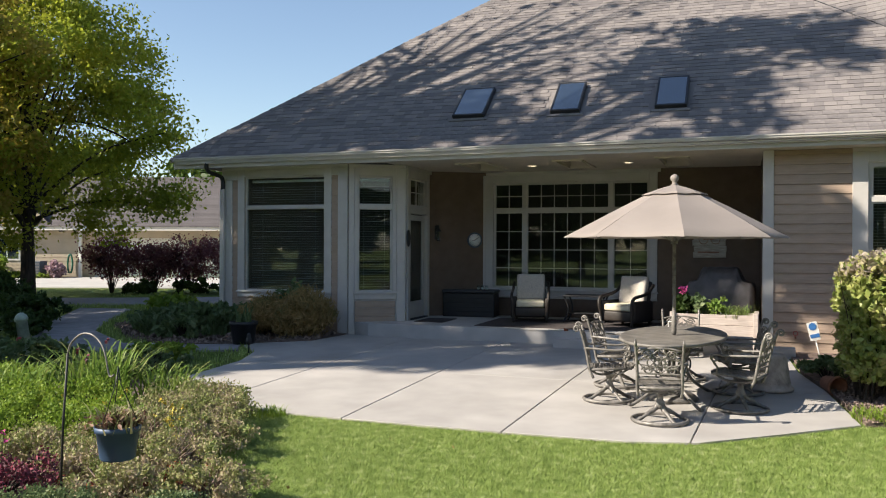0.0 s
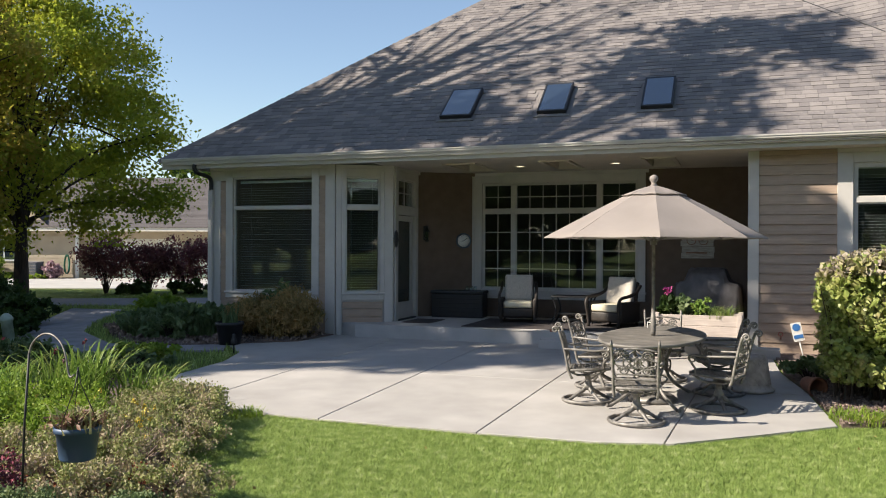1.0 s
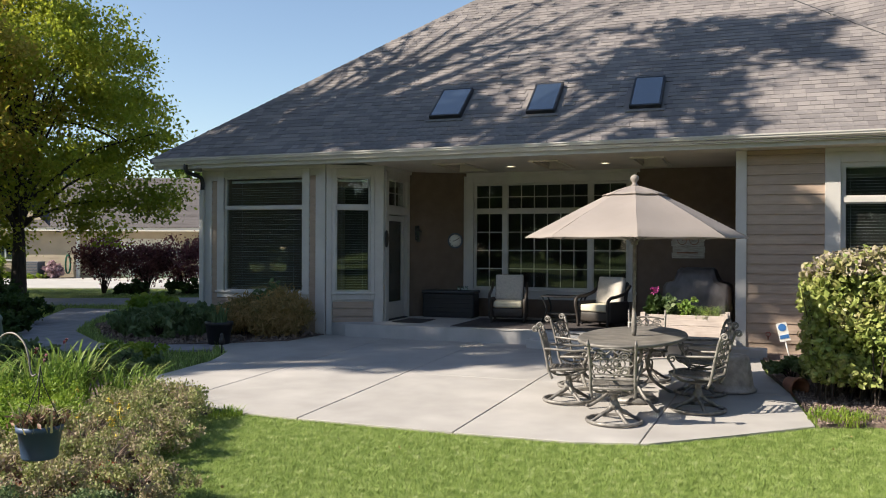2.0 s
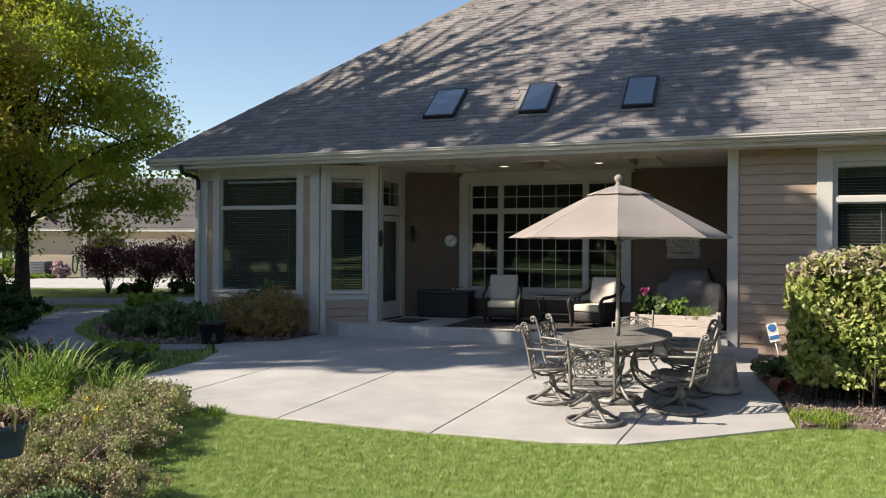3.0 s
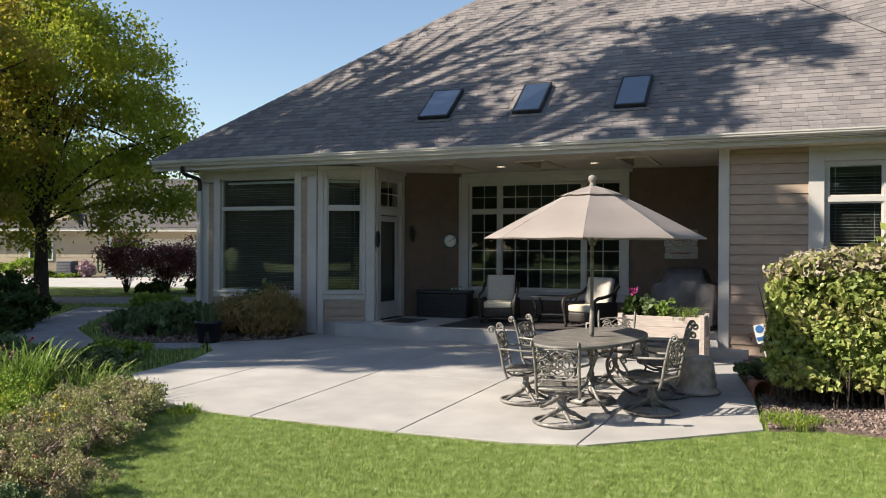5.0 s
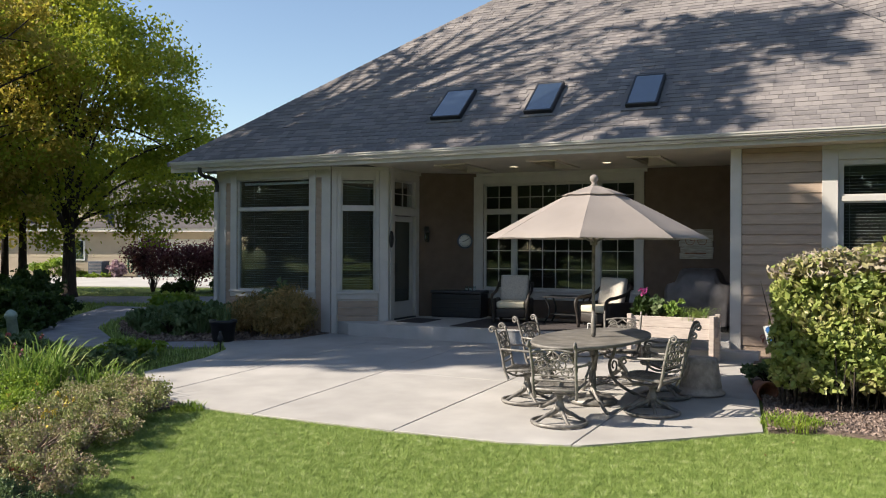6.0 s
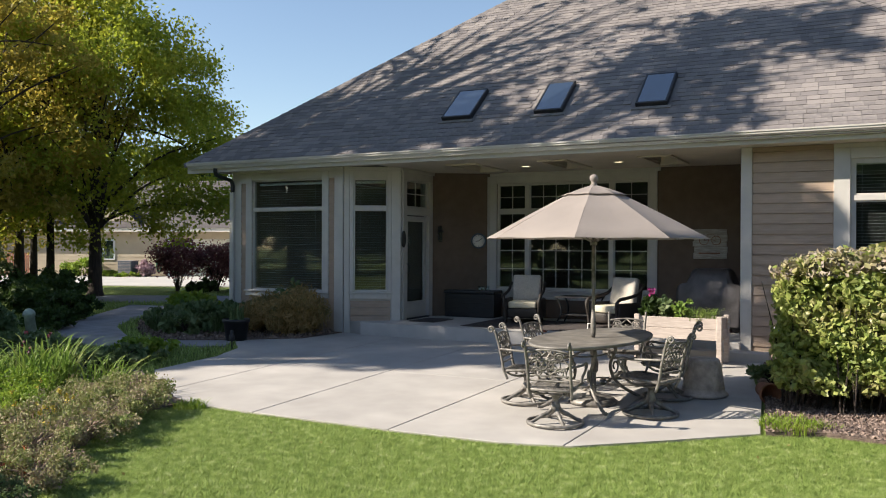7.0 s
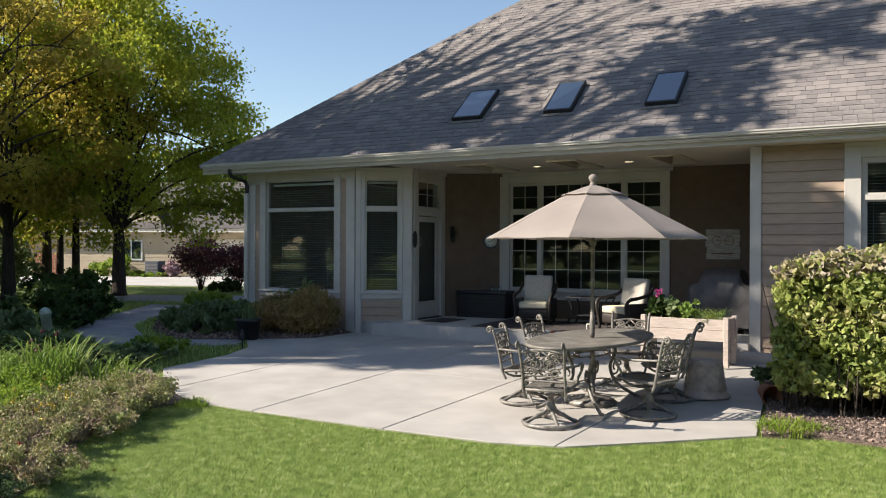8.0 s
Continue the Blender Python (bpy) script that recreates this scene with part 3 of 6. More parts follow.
leaf = part("door_leaf", bm, TRIM, door)
bm = bmesh.new()
box(bm, 0.33, 1.03, 0.035, 0.04, FLOOR + 0.36, 2.49)
part("pane", bm, GLASS, leaf).visible_shadow = False
# inner door takes the dark room colour so the glass looks dim
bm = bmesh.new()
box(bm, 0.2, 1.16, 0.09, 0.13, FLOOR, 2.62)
part("inner_door", bm, DIM_INSIDE, door, "inner door behind the glass, in the dark room colour")
bm = bmesh.new()
box(bm, 0.21, 1.15, -0.06, 0.08, FLOOR, FLOOR + 0.025)
part("threshold", bm, BLACK, door)
bm = bmesh.new()
tube(bm, smooth_line([(0.27, 0.02, 1.42), (0.27, -0.05, 1.45), (0.27, -0.05, 1.58), (0.27, 0.02, 1.62)]), 0.009)
part("door_handle", bm, BLACK, leaf, "black pull handle")
bm = bmesh.new()
box(bm, 0.20, 0.23, 0.02, 0.06, 2.78, 3.34)
box(bm, 1.13, 1.16, 0.02, 0.06, 2.78, 3.34)
box(bm, 0.23, 1.13, 0.02, 0.06, 2.78, 2.81)
box(bm, 0.23, 1.13, 0.02, 0.06, 3.31, 3.34)
box(bm, 0.672, 0.688, 0.025, 0.045, 2.81, 3.31)
box(bm, 0.23, 1.13, 0.022, 0.024, 3.052, 3.068)
tf = part("transom_frame", bm, TRIM, door)
bm = bmesh.new()
box(bm, 0.23, 1.13, 0.046, 0.05, 2.81, 3.31)
part("pane", bm, GLASS, tf).visible_shadow = False

# trim on the walls
trim(wall_bay, "corner_board", [(0.0, 0.25, 0.1, 3.3), (2.66, 2.87, 0.0, 3.5)], y0=-0.04)
trim(wall_bay, "frieze_board", [(0.0, 0.371, 3.302, 3.5), (2.502, 2.658, 3.36, 3.5)], y0=-0.03)
trim(wall_bay, "frieze_board", [(0.0, 2.87, 3.502, 3.57)], y0=-0.038)
boards(wall_bay, [(0.25, 0.37, 0.2, 3.3), (2.5, 2.66, 0.2, 3.36), (0.37, 2.5, 0.2, 0.905)], 0.2, 3.36)
trim(wall_angle, "corner_board", [(0.0, 0.107, 0.2, 3.5), (0.953, 1.135, 0.44, 3.5)], y0=-0.05)
trim(wall_angle, "frieze_board", [(0.0, 1.135, 3.502, 3.57)], y0=-0.045)
boards(wall_angle, [(0.13, 0.93, 0.47, 0.88)], 0.42, 0.9)
trim(wall_door, "frieze_board", [(0.0, 1.4, 3.502, 3.57)], y0=-0.045)
trim(wall_porch, "frieze_board", [(0.0, 3.70, 3.502, 3.57)], y0=-0.05)
trim(wall_porch, "casing_strip", [(-0.06, -0.002, 0.9, 3.5)], y0=-0.045)
trim(wall_porch, "apron_board", [(0.0, 3.64, 0.86, 0.908)], y0=-0.04)
trim(wall_east, "corner_board", [(-0.02, 0.15, 0.2, 3.57)], y0=-0.05)
trim(wall_east, "frieze_board", [(1.33, 3.53, 3.502, 3.57)], y0=-0.045)
boards(wall_east, [(0.15, 1.33, 0.25, 3.57), (3.53, 8.95, 0.25, 3.57), (1.33, 3.53, 0.25, 0.905)], 0.25, 3.57)

# ---- porch ceiling with three light wells, soffit ----
SKYLIGHTS = [(-5.05, -4.42), (-3.15, -2.61), (-1.28, -0.73)]
WELLS = [(a + 0.05, b - 0.03) for a, b in SKYLIGHTS]
WY0, WY1 = 15.3, 16.75
bm = bmesh.new()
y_edges = [14.36, WY0, WY1, 17.47]
xe = [-6.3] + [v for w in WELLS for v in w] + [0.52]
for i, (a, b) in enumerate(zip(y_edges, y_edges[1:])):
    for j, (c, d) in enumerate(zip(xe, xe[1:])):
        if not (i == 1 and j % 2 == 1):
            box(bm, c, d, a, b, TOP, TOP + 0.03)
bmesh.ops.remove_doubles(bm, verts=bm.verts[:], dist=1e-5)
ceiling = solid("ceiling", bm, CEILING, "cream painted porch ceiling with three light wells", "ceiling", "structure")
bm = bmesh.new()
box(bm, -10.75, -6.302, 14.36, FY + 0.02, TOP + 0.004, TOP + 0.03)
box(bm, 0.522, 10.2, 14.36, FY + 0.02, TOP + 0.004, TOP + 0.03)
solid("soffit", bm, CEILING, "cream soffit under the eave", "soffit", "structure")

# ---- roof ----
SLOPE, EY, EZ, EX = 0.80, 14.22, 3.70, -10.86
RIDGE_Y, RIDGE_Z = 22.5, 3.70 + 0.80 * 8.28


def roof_z(y):
    return EZ + SLOPE * (y - EY)


bm = bmesh.new()
run = RIDGE_Y - EY
hip = Vector((EX + run, RIDGE_Y, RIDGE_Z))
back = Vector((EX + run, RIDGE_Y + 0.1, RIDGE_Z))
c0, c1 = Vector((EX, EY, EZ)), Vector((12.0, EY, EZ))
r1 = Vector((12.0, RIDGE_Y, RIDGE_Z))
b0, b1 = Vector((EX, RIDGE_Y + run, EZ)), Vector((12.0, RIDGE_Y + run, EZ))
deck = 0.05


def slab(pts):
    """A roof plane with thickness; each well is left open in the front plane."""
    hi = [bm.verts.new(p) for p in pts]
    lo = [bm.verts.new(p - Vector((0, 0, deck))) for p in pts]
    bm.faces.new(hi)
    bm.faces.new(lo[::-1])
    for i in range(len(pts)):
        j = (i + 1) % len(pts)
        bm.faces.new((lo[i], lo[j], hi[j], hi[i]))


def front(x, y):
    return Vector((x, y, roof_z(y)))


edges_x = [EX + 5.0] + [v for w in WELLS for v in w] + [12.0]
S0, S1 = 15.18, 15.76
slab([front(EX, EY), front(edges_x[0], EY), front(edges_x[0], EY + 5.0)])
slab([front(edges_x[0], S1), front(12.0, S1), front(12.0, RIDGE_Y), hip, front(edges_x[0], EY + 5.0)])
slab([front(edges_x[0], EY), front(12.0, EY), front(12.0, S0), front(edges_x[0], S0)])
for i in range(0, len(edges_x) - 1, 2):
    slab([front(edges_x[i], S0), front(edges_x[i + 1], S0), front(edges_x[i + 1], S1), front(edges_x[i], S1)])
slab([c0, hip, b0])
slab([b0, hip, r1, b1])
roof = solid("roof", bm, SHINGLE_FIELD, "hipped roof of weathered grey-brown asphalt shingles", "roof", "structure")

# light wells up to the skylights
for a, b in WELLS:
    bm = bmesh.new()
    for (x0, y0), (x1, y1) in (((a, WY0), (b, WY0)), ((b, WY0), (b, WY1)), ((b, WY1), (a, WY1)), ((a, WY1), (a, WY0))):
        v = [bm.verts.new(p) for p in ((x0, y0, TOP + 0.02), (x1, y1, TOP + 0.02), (x1, y1, roof_z(y1) - 0.05), (x0, y0, roof_z(y0) - 0.05))]
        bm.faces.new(v)
    bmesh.ops.remove_doubles(bm, verts=bm.verts[:], dist=1e-5)
    bmesh.ops.solidify(bm, geom=bm.faces[:], thickness=0.02)
    part("light_well", bm, CEILING, ceiling)
    bm = bmesh.new()
    for x0, x1, y0, y1 in ((a - 0.06, b + 0.06, WY0 - 0.06, WY0), (a - 0.06, b + 0.06, WY1, WY1 + 0.06), (a - 0.06, a, WY0, WY1), (b, b + 0.06, WY0, WY1)):
        box(bm, x0, x1, y0, y1, TOP - 0.025, TOP)
    part("well_trim", bm, CEILING, ceiling)


def skylight(x0, x1, y0, y1):
    c = front(x0, y0)
    ang = math.degrees(math.atan(SLOPE))
    ob = thing("skylight", pose(c.x, c.y, c.z, ang, 0, 0), "dark-framed skylight set on the shingle roof, reflecting blue sky", "skylight", "roof skylights")
    w, h = x1 - x0, (y1 - y0) / math.cos(radians(ang))
    bm = bmesh.new()
    for u0, u1, v0, v1 in ((0, w, 0, 0.045), (0, w, h - 0.04, h), (0, 0.04, 0.045, h - 0.04), (w - 0.04, w, 0.045, h - 0.04)):
        bevel_box(bm, u0, u1, v0, v1, -0.02, 0.095, 0.008, seg=1)
    part("frame", bm, PLASTIC, ob)
    bm = bmesh.new()
    box(bm, 0.036, w - 0.036, 0.04, h - 0.036, 0.075, 0.088)
    part("pane", bm, SKYLIGHT_GLASS, ob, "dark glossy glass")
    bm = bmesh.new()
    box(bm, -0.06, w + 0.06, -0.08, 0.0, -0.005, 0.02)
    part("flashing", bm, SHINGLE, ob)
    return ob


for a, b in SKYLIGHTS:
    skylight(a, b, 15.08, 15.90)

# gutter and fascia
bm = bmesh.new()
box(bm, 0.0, 22.8, 14.302, 14.34, -0.20, 0.0)
solid("fascia", bm, TRIM, "white fascia board under the gutter", "fascia", "structure", pose(EX + 0.02, 0, 3.72, 0, -0.25, 0))


def gutter(name, m, length):
    prof = [(0.0, 0.0), (-0.07, 0.0), (-0.078, 0.025), (-0.10, 0.055), (-0.122, 0.072), (-0.124, 0.104), (-0.137, 0.106), (-0.137, 0.128), (-0.115, 0.128), (-0.108, 0.08), (-0.075, 0.012), (-0.01, 0.012), (-0.01, 0.12), (0.0, 0.12)]
    ob = thing(name, m, "white painted metal gutter along the eave", "gutter")
    count = max(1, round(length / 5.0))
    for k in range(count):
        bm = bmesh.new()
        x0, x1 = length * k / count + (0.003 if k else 0), length * (k + 1) / count
        a = [bm.verts.new((x0, y, z)) for y, z in prof]
        b = [bm.verts.new((x1, y, z)) for y, z in prof]
        n = len(prof)
        for i in range(n):
            j = (i + 1) % n
            bm.faces.new((a[i], a[j], b[j], b[i]))
        bm.faces.new(a[::-1])
        bm.faces.new(b)
        part("section", bm, GUTTER, ob)
    bm = bmesh.new()
    prism(bm, prof[:8], -0.004, 0.0)
    bmesh.ops.transform(bm, matrix=Matrix(((0, 0, 1, 0), (1, 0, 0, 0), (0, 1, 0, 0), (0, 0, 0, 1))), verts=bm.verts[:])
    part("end_cap", bm, GUTTER, ob)
    return ob


gutter("gutter", pose(EX + 0.11, 14.298, 3.60, 0, -0.2, 0), 22.7)
gutter("gutter", pose(EX + 0.18, 30.0, 3.60, 0, 0, -90), 15.6)

# ---- porch floor and steps ----
bm = bmesh.new()
prism(bm, [(-7.0, 14.86), (-6.6, 14.62), (-2.9, 14.62), (-2.9, 14.50), (0.53, 14.50), (0.53, 17.48), (-5.05, 17.48), (-6.15, 16.8), (-6.15, 15.4)], 0.1, FLOOR)
bmesh.ops.bevel(bm, geom=[e for e in bm.edges if all(v.co.z > 0.4 for v in e.verts)], offset=0.015, segments=2, affect="EDGES")
solid("porch_floor", bm, STEP, "pale concrete porch slab raised one step", "porch floor", "structure")
bm = bmesh.new()
bevel_box(bm, -2.9, 1.0, 14.18, 14.495, 0.15, 0.36, 0.012)
solid("step", bm, STEP, "low concrete step in front of the porch", "step", "structure")

# ---- patio slabs: one pavement in pieces with dark joints ----
pavement = thing("pavement", Matrix(), "pale concrete patio cut into large slabs", "patio", "", "structure")
bm = bmesh.new()
prism(bm, [(x, y) for x, y in PATIO], lambda x, y: ground_z(x, y) - 0.12, lambda x, y: ground_z(x, y) - 0.012)
bmesh.ops.triangulate(bm, faces=[f for f in bm.faces if len(f.verts) > 4])
part("slab_bed", bm, SOIL, pavement)


def clip(poly, a, b, c):
    """The part of a polygon where a x + b y >= c."""
    out = []
    for (x0, y0), (x1, y1) in zip(poly, poly[1:] + poly[:1]):
        d0, d1 = a * x0 + b * y0 - c, a * x1 + b * y1 - c
        if d0 >= 0:
            out.append((x0, y0))
        if (d0 >= 0) != (d1 >= 0):
            f = d0 / (d0 - d1)
            out.append((x0 + f * (x1 - x0), y0 + f * (y1 - y0)))
    return out


def joint_x(x_front, x_back):
    """A joint that runs from the patio's front edge to the porch: a line a x + b y = c."""
    a, b = 1.0, -(x_back - x_front) / 6.0
    return a, b, a * x_front + b * 8.45


joints = [(-6.05, -5.72), (-4.07, -3.88), (-2.18, -1.86), (-0.29, 0.1)]
lines = [joint_x(*j) for j in joints]
for i in range(len(lines) + 1):
    for y0, y1 in ((0, 11.3), (11.3, 99)):
        g = 0.006
        poly = PATIO
        if i > 0:
            a, b, c = lines[i - 1]
            poly = clip(poly, a, b, c + g)
        if i < len(lines):
            a, b, c = lines[i]
            poly = clip(poly, -a, -b, -(c - g))
        poly = clip(clip(poly, 0, 1, y0 + g), 0, -1, -(y1 - g))
        if len(poly) < 3:
            continue
        bm = bmesh.new()
        prism(bm, poly, lambda x, y: ground_z(x, y) - 0.1, lambda x, y: ground_z(x, y) + 0.012)
        top = [e for e in bm.edges if all(v.co.z > ground_z(v.co.x, v.co.y) for v in e.verts)]
        bmesh.ops.bevel(bm, geom=top, offset=0.006, segments=1, affect="EDGES")
        part("slab", bm, CONCRETE, pavement)


# ---- trees ----
def tree(name, x, y, z, trunk_r, fork, crown, radii, leaves, size, mat, label, seed, clumps=70, limbs=9, lean=(0, 0), gap=0.35, extra=(), taper=0.35, puff=1.0):
    """A tapered trunk with limbs and twigs, and a crown of leaves gathered in uneven clumps."""
    r = np.random.default_rng(seed)
    ob = thing(name, Matrix.Translation((x, y, z)), label, "tree")
    c = np.array(crown, float) - (x, y, z)
    top = Vector(c) + Vector((0, 0, radii[2] * 0.45))
    bm = bmesh.new()
    line = smooth_line([(0, 0, -0.1), (lean[0] * 0.3, lean[1] * 0.3, fork * 0.5), (lean[0], lean[1], fork), Vector((lean[0], lean[1], fork)).lerp(top, 0.5), top], 5)
    n = len(line)
    tube(bm, line, [trunk_r * (1.35 if i == 0 else 1.0) * (1 - 0.9 * i / (n - 1)) + 0.01 for i in range(n)], 9)
    # clump centres spread through the crown, thicker near its surface
    dirs = r.normal(size=(clumps, 3))
    dirs /= np.linalg.norm(dirs, axis=1)[:, None]
    rad = 0.45 + 0.55 * r.random(clumps) ** 0.6
    cent = c + dirs * rad[:, None] * np.array(radii) * (0.85 + 0.25 * r.random((clumps, 1)))
    up_ = np.clip((cent[:, 2] - c[2]) / radii[2], 0, 1)
    cent[:, :2] = c[:2] + (cent[:, :2] - c[:2]) * (1 - taper * up_)[:, None]
    if len(extra):
        cent = np.concatenate([cent, np.array(extra, float) - (x, y, z)])
    part("trunk", bm, BARK, ob)
    pick = r.permutation(len(cent))[: limbs * 4]
    for k in range(limbs):
        bm = bmesh.new()
        f = 0.35 + 0.6 * k / limbs
        start = line[int(f * (n - 1))]
        for j in range(4):
            end = Vector(cent[pick[(k * 4 + j) % len(pick)]])
            mid = start.lerp(end, 0.5) + Vector((0, 0, 0.35 * (end - start).length * 0.3))
            rr = trunk_r * 0.32 * (1 - 0.5 * f)
            tube(bm, smooth_line([start, mid, end], 4), [rr * (1 - 0.85 * i / 8) + 0.006 for i in range(9)], 5, cap=False)
        part("limb", bm, BARK, ob)
    share = r.random(len(cent)) + gap
    share /= share.sum()
    pts = []
    scale = np.mean(radii)
    for q, s in zip(cent, share):
        k = max(3, int(leaves * s))
        sig = scale * (0.08 + 0.07 * r.random()) * puff
        pts.append(q + np.clip(r.normal(size=(k, 3)), -1.7, 1.7) * (sig, sig, sig * 0.62) * 1.1)
    me = leaf_mesh("crown", np.concatenate(pts), size, mat, up=-0.3)
    cr = new("crown", me)
    cr.parent = ob
    return ob


tree("tree", -21.4, 20.9, 0.2, 0.25, 2.9, (-21.6, 21.1, 6.8), (4.95, 4.95, 5.0), 74000, 0.084, MAPLE, "tall maple with green leaves turning yellow", 3, clumps=210, taper=0.5, puff=0.68, extra=[(-17.3, 23.2, 3.6), (-17.8, 23.0, 3.2), (-18.3, 22.6, 4.0), (-17.0, 23.6, 4.2), (-18.0, 22.9, 3.6), (-18.6, 22.4, 3.4), (-19.0, 22.2, 3.9), (-17.6, 23.0, 4.6), (-18.5, 22.2, 4.9), (-17.4, 22.6, 5.3), (-17.9, 22.2, 5.8), (-19.4, 21.8, 3.3)] + [(-21.6 + q * math.cos(a), 21.1 + q * math.sin(a), 3.1 + 0.7 * math.sin(3 * a) + 0.12 * q) for a in np.linspace(2.2, 5.0, 7) for q in (2.2, 3.6)])
tree("tree", -22.6, 17.6, 0.2, 0.22, 2.8, (-22.0, 18.0, 6.6), (4.2, 4.2, 4.6), 21000, 0.092, AMBER, "slim tree with amber-brown autumn leaves", 5, clumps=90, puff=0.62)
tree("tree", -20.6, 14.6, 0.2, 0.2, 3.4, (-20.4, 15.2, 7.2), (3.6, 3.6, 4.4), 9500, 0.088, AMBER, "slim tree with thinning amber leaves over dark shrubs", 8, clumps=64, puff=0.6)
tree("tree", -25.5, 18.6, 0.2, 0.2, 3.0, (-25.5, 18.6, 7.0), (4, 4, 5), 8000, 0.11, MAPLE, "leafy green tree in a row of dark trunks", 9, clumps=60)
tree("tree", -27.5, 22.5, 0.2, 0.22, 3.0, (-27.5, 22.5, 6.6), (4.2, 4.2, 5), 9000, 0.11, AMBER, "amber tree beside the driveway lawn", 10, clumps=60)
tree("tree", -23.4, 20.7, 0.2, 0.15, 3.6, (-23.6, 20.7, 8.0), (2.6, 2.6, 3.6), 9000, 0.105, AMBER, "slim dark-trunked tree beside the maple", 14, clumps=40, limbs=6)
tree("tree", -25.2, 21.4, 0.2, 0.14, 3.6, (-25.4, 21.4, 8.0), (2.6, 2.6, 3.6), 8000, 0.105, AMBER, "slim dark-trunked tree in the row", 15, clumps=40, limbs=6)
# tall trees on the sunny side, whose shade falls on the house
tree("tree", -23.5, 2.5, 0.0, 0.42, 8.0, (-24.2, 4.9, 15.0), (3.3, 4.6, 3.8), 7600, 0.25, SHADELEAF, "tall shade tree whose shadow falls on the house", 21, clumps=80, limbs=11, extra=[(-20.6 + 0.28 * i, 5.5 + 0.2 * math.sin(2.1 * i), 16.1 + 0.55 * math.sin(1.7 * i)) for i in range(10)])
tree("tree", -14.8, 6.2, 0.0, 0.36, 9.0, (-10.9, 8.7, 14.8), (1.8, 2.2, 2.4), 1900, 0.2, SHADELEAF, "tall shade tree with a rounded crown", 22, clumps=60, limbs=11)
tree("tree", -12.2, 7.4, 0.0, 0.26, 7.0, (-10.2, 7.4, 11.3), (1.6, 0.9, 1.2), 900, 0.2, SHADELEAF, "slender shade tree at the garden edge", 26, clumps=36, limbs=7, lean=(0.9, 0))
tree("tree", -35.0, 4.0, 0.0, 0.40, 7.0, (-34.5, 4.5, 14.0), (5.0, 5.0, 5.0), 7000, 0.30, SHADELEAF, "tall shade tree beyond the dark shrubs", 25, clumps=60)
tree("tree", -29.0, -0.8, 0.0, 0.40, 7.0, (-28.2, 0.2, 14.0), (4.2, 4.0, 4.5), 6500, 0.30, SHADELEAF, "tall shade tree beyond the garden beds", 23, clumps=60)
tree("tree", -17.4, 8.2, 0.0, 0.40, 8.0, (-14.9, 11.0, 15.0), (3.9, 3.0, 3.6), 260, 0.22, SHADELEAF, "tall nearly bare tree with open branches", 24, clumps=50, limbs=14)
tree("tree", -23.6, 1.2, 0.0, 0.3, 7.0, (-21.9, 0.9, 15.5), (2.3, 1.5, 1.5), 1500, 0.22, SHADELEAF, "slender shade tree beside the taller ones", 27, clumps=46, limbs=8)
# the far side of the lawn, seen in the windows
for i, (x, y, h) in enumerate(((-26, -24, 11), (-19, -29, 12), (-11, -27, 12), (-3, -31, 12), (4, -27, 11), (12, -31, 12), (19, -25, 11), (27, -29, 12), (-38, -10, 11), (-33, -18, 12), (30, -12, 11), (34, -2, 11), (-42, -22, 12), (-46, -14, 12), (-36, -30, 12), (-28, -34, 12), (-48, -30, 12))):
    tree("tree", x, y, 0.0, 0.3, 2.5, (x, y, h * 0.62), (4.9, 4.9, h * 0.6), 3200, 0.55, CONIFER, "dark green tree across the back lawn", 40 + i, clumps=36, limbs=5)


# ---- shrubs and perennials ----
def shrub(name, x, y, radii, leaves, size, mat, label, seed, stems=10, z=None, category="shrub", clumps=26, low=0.2, up=0.3, wood=None, aspect=1.6):
    """Bare stems that fan out of the ground under an uneven dome of leaves."""
    r = np.random.default_rng(seed)
    z = ground_z(x, y) if z is None else z
    ob = thing(name, Matrix.Translation((x, y, z)), label, category)
    bm = bmesh.new()
    for k in range(stems):
        a = r.random() * 6.283
        e = Vector((math.cos(a) * radii[0] * 0.7 * r.random(), math.sin(a) * radii[1] * 0.7 * r.random(), radii[2] * (0.9 + 0.8 * r.random())))
        tube(bm, [(e.x * 0.12, e.y * 0.12, 0), e * 0.5 + Vector((0, 0, 0.05)), e], [0.012, 0.009, 0.004], 4, cap=False)
    part("woody_base", bm, wood or BARK, ob)["kind"] = "stuff"
    pts = []
    for k in range(clumps):
        d = r.normal(size=3)
        d /= np.linalg.norm(d)
        q = d * np.array(radii) * (0.5 + 0.5 * r.random()) + (0, 0, radii[2] * (1 + low))
        s = 0.17 * min(radii)
        pts.append(q + r.normal(size=(max(3, leaves // clumps), 3)) * (s * 1.2, s * 1.2, s))
    pts = np.concatenate(pts)
    pts = pts[pts[:, 2] > 0.02]
    o = new("leaves", leaf_mesh("leaves", pts, size, mat, up=up, aspect=aspect))
    o.parent = ob
    return ob


def clump_of_blades(name, x, y, n, radius, height, width, lean, mat, label, droop=0.5, category="plant", z=None, segments=5):
    z = ground_z(x, y) if z is None else z
    ob = thing(name, Matrix.Translation((x, y, z)), label, category)
    rr = radius * np.sqrt(rng.random(n))
    a = rng.random(n) * 6.283
    roots = np.stack([rr * np.cos(a), rr * np.sin(a), np.zeros(n)], 1)
    o = new("leaves", blade_mesh("leaves", roots, height, width, lean, mat, segments, droop))
    o.parent = ob
    return ob


clump_of_blades("weed_clump", -4.95, 8.25, 240, 0.2, 0.12, 0.008, 1.2, FRESH, "low yellow-green weeds at the patio edge", 0.4, segments=3)
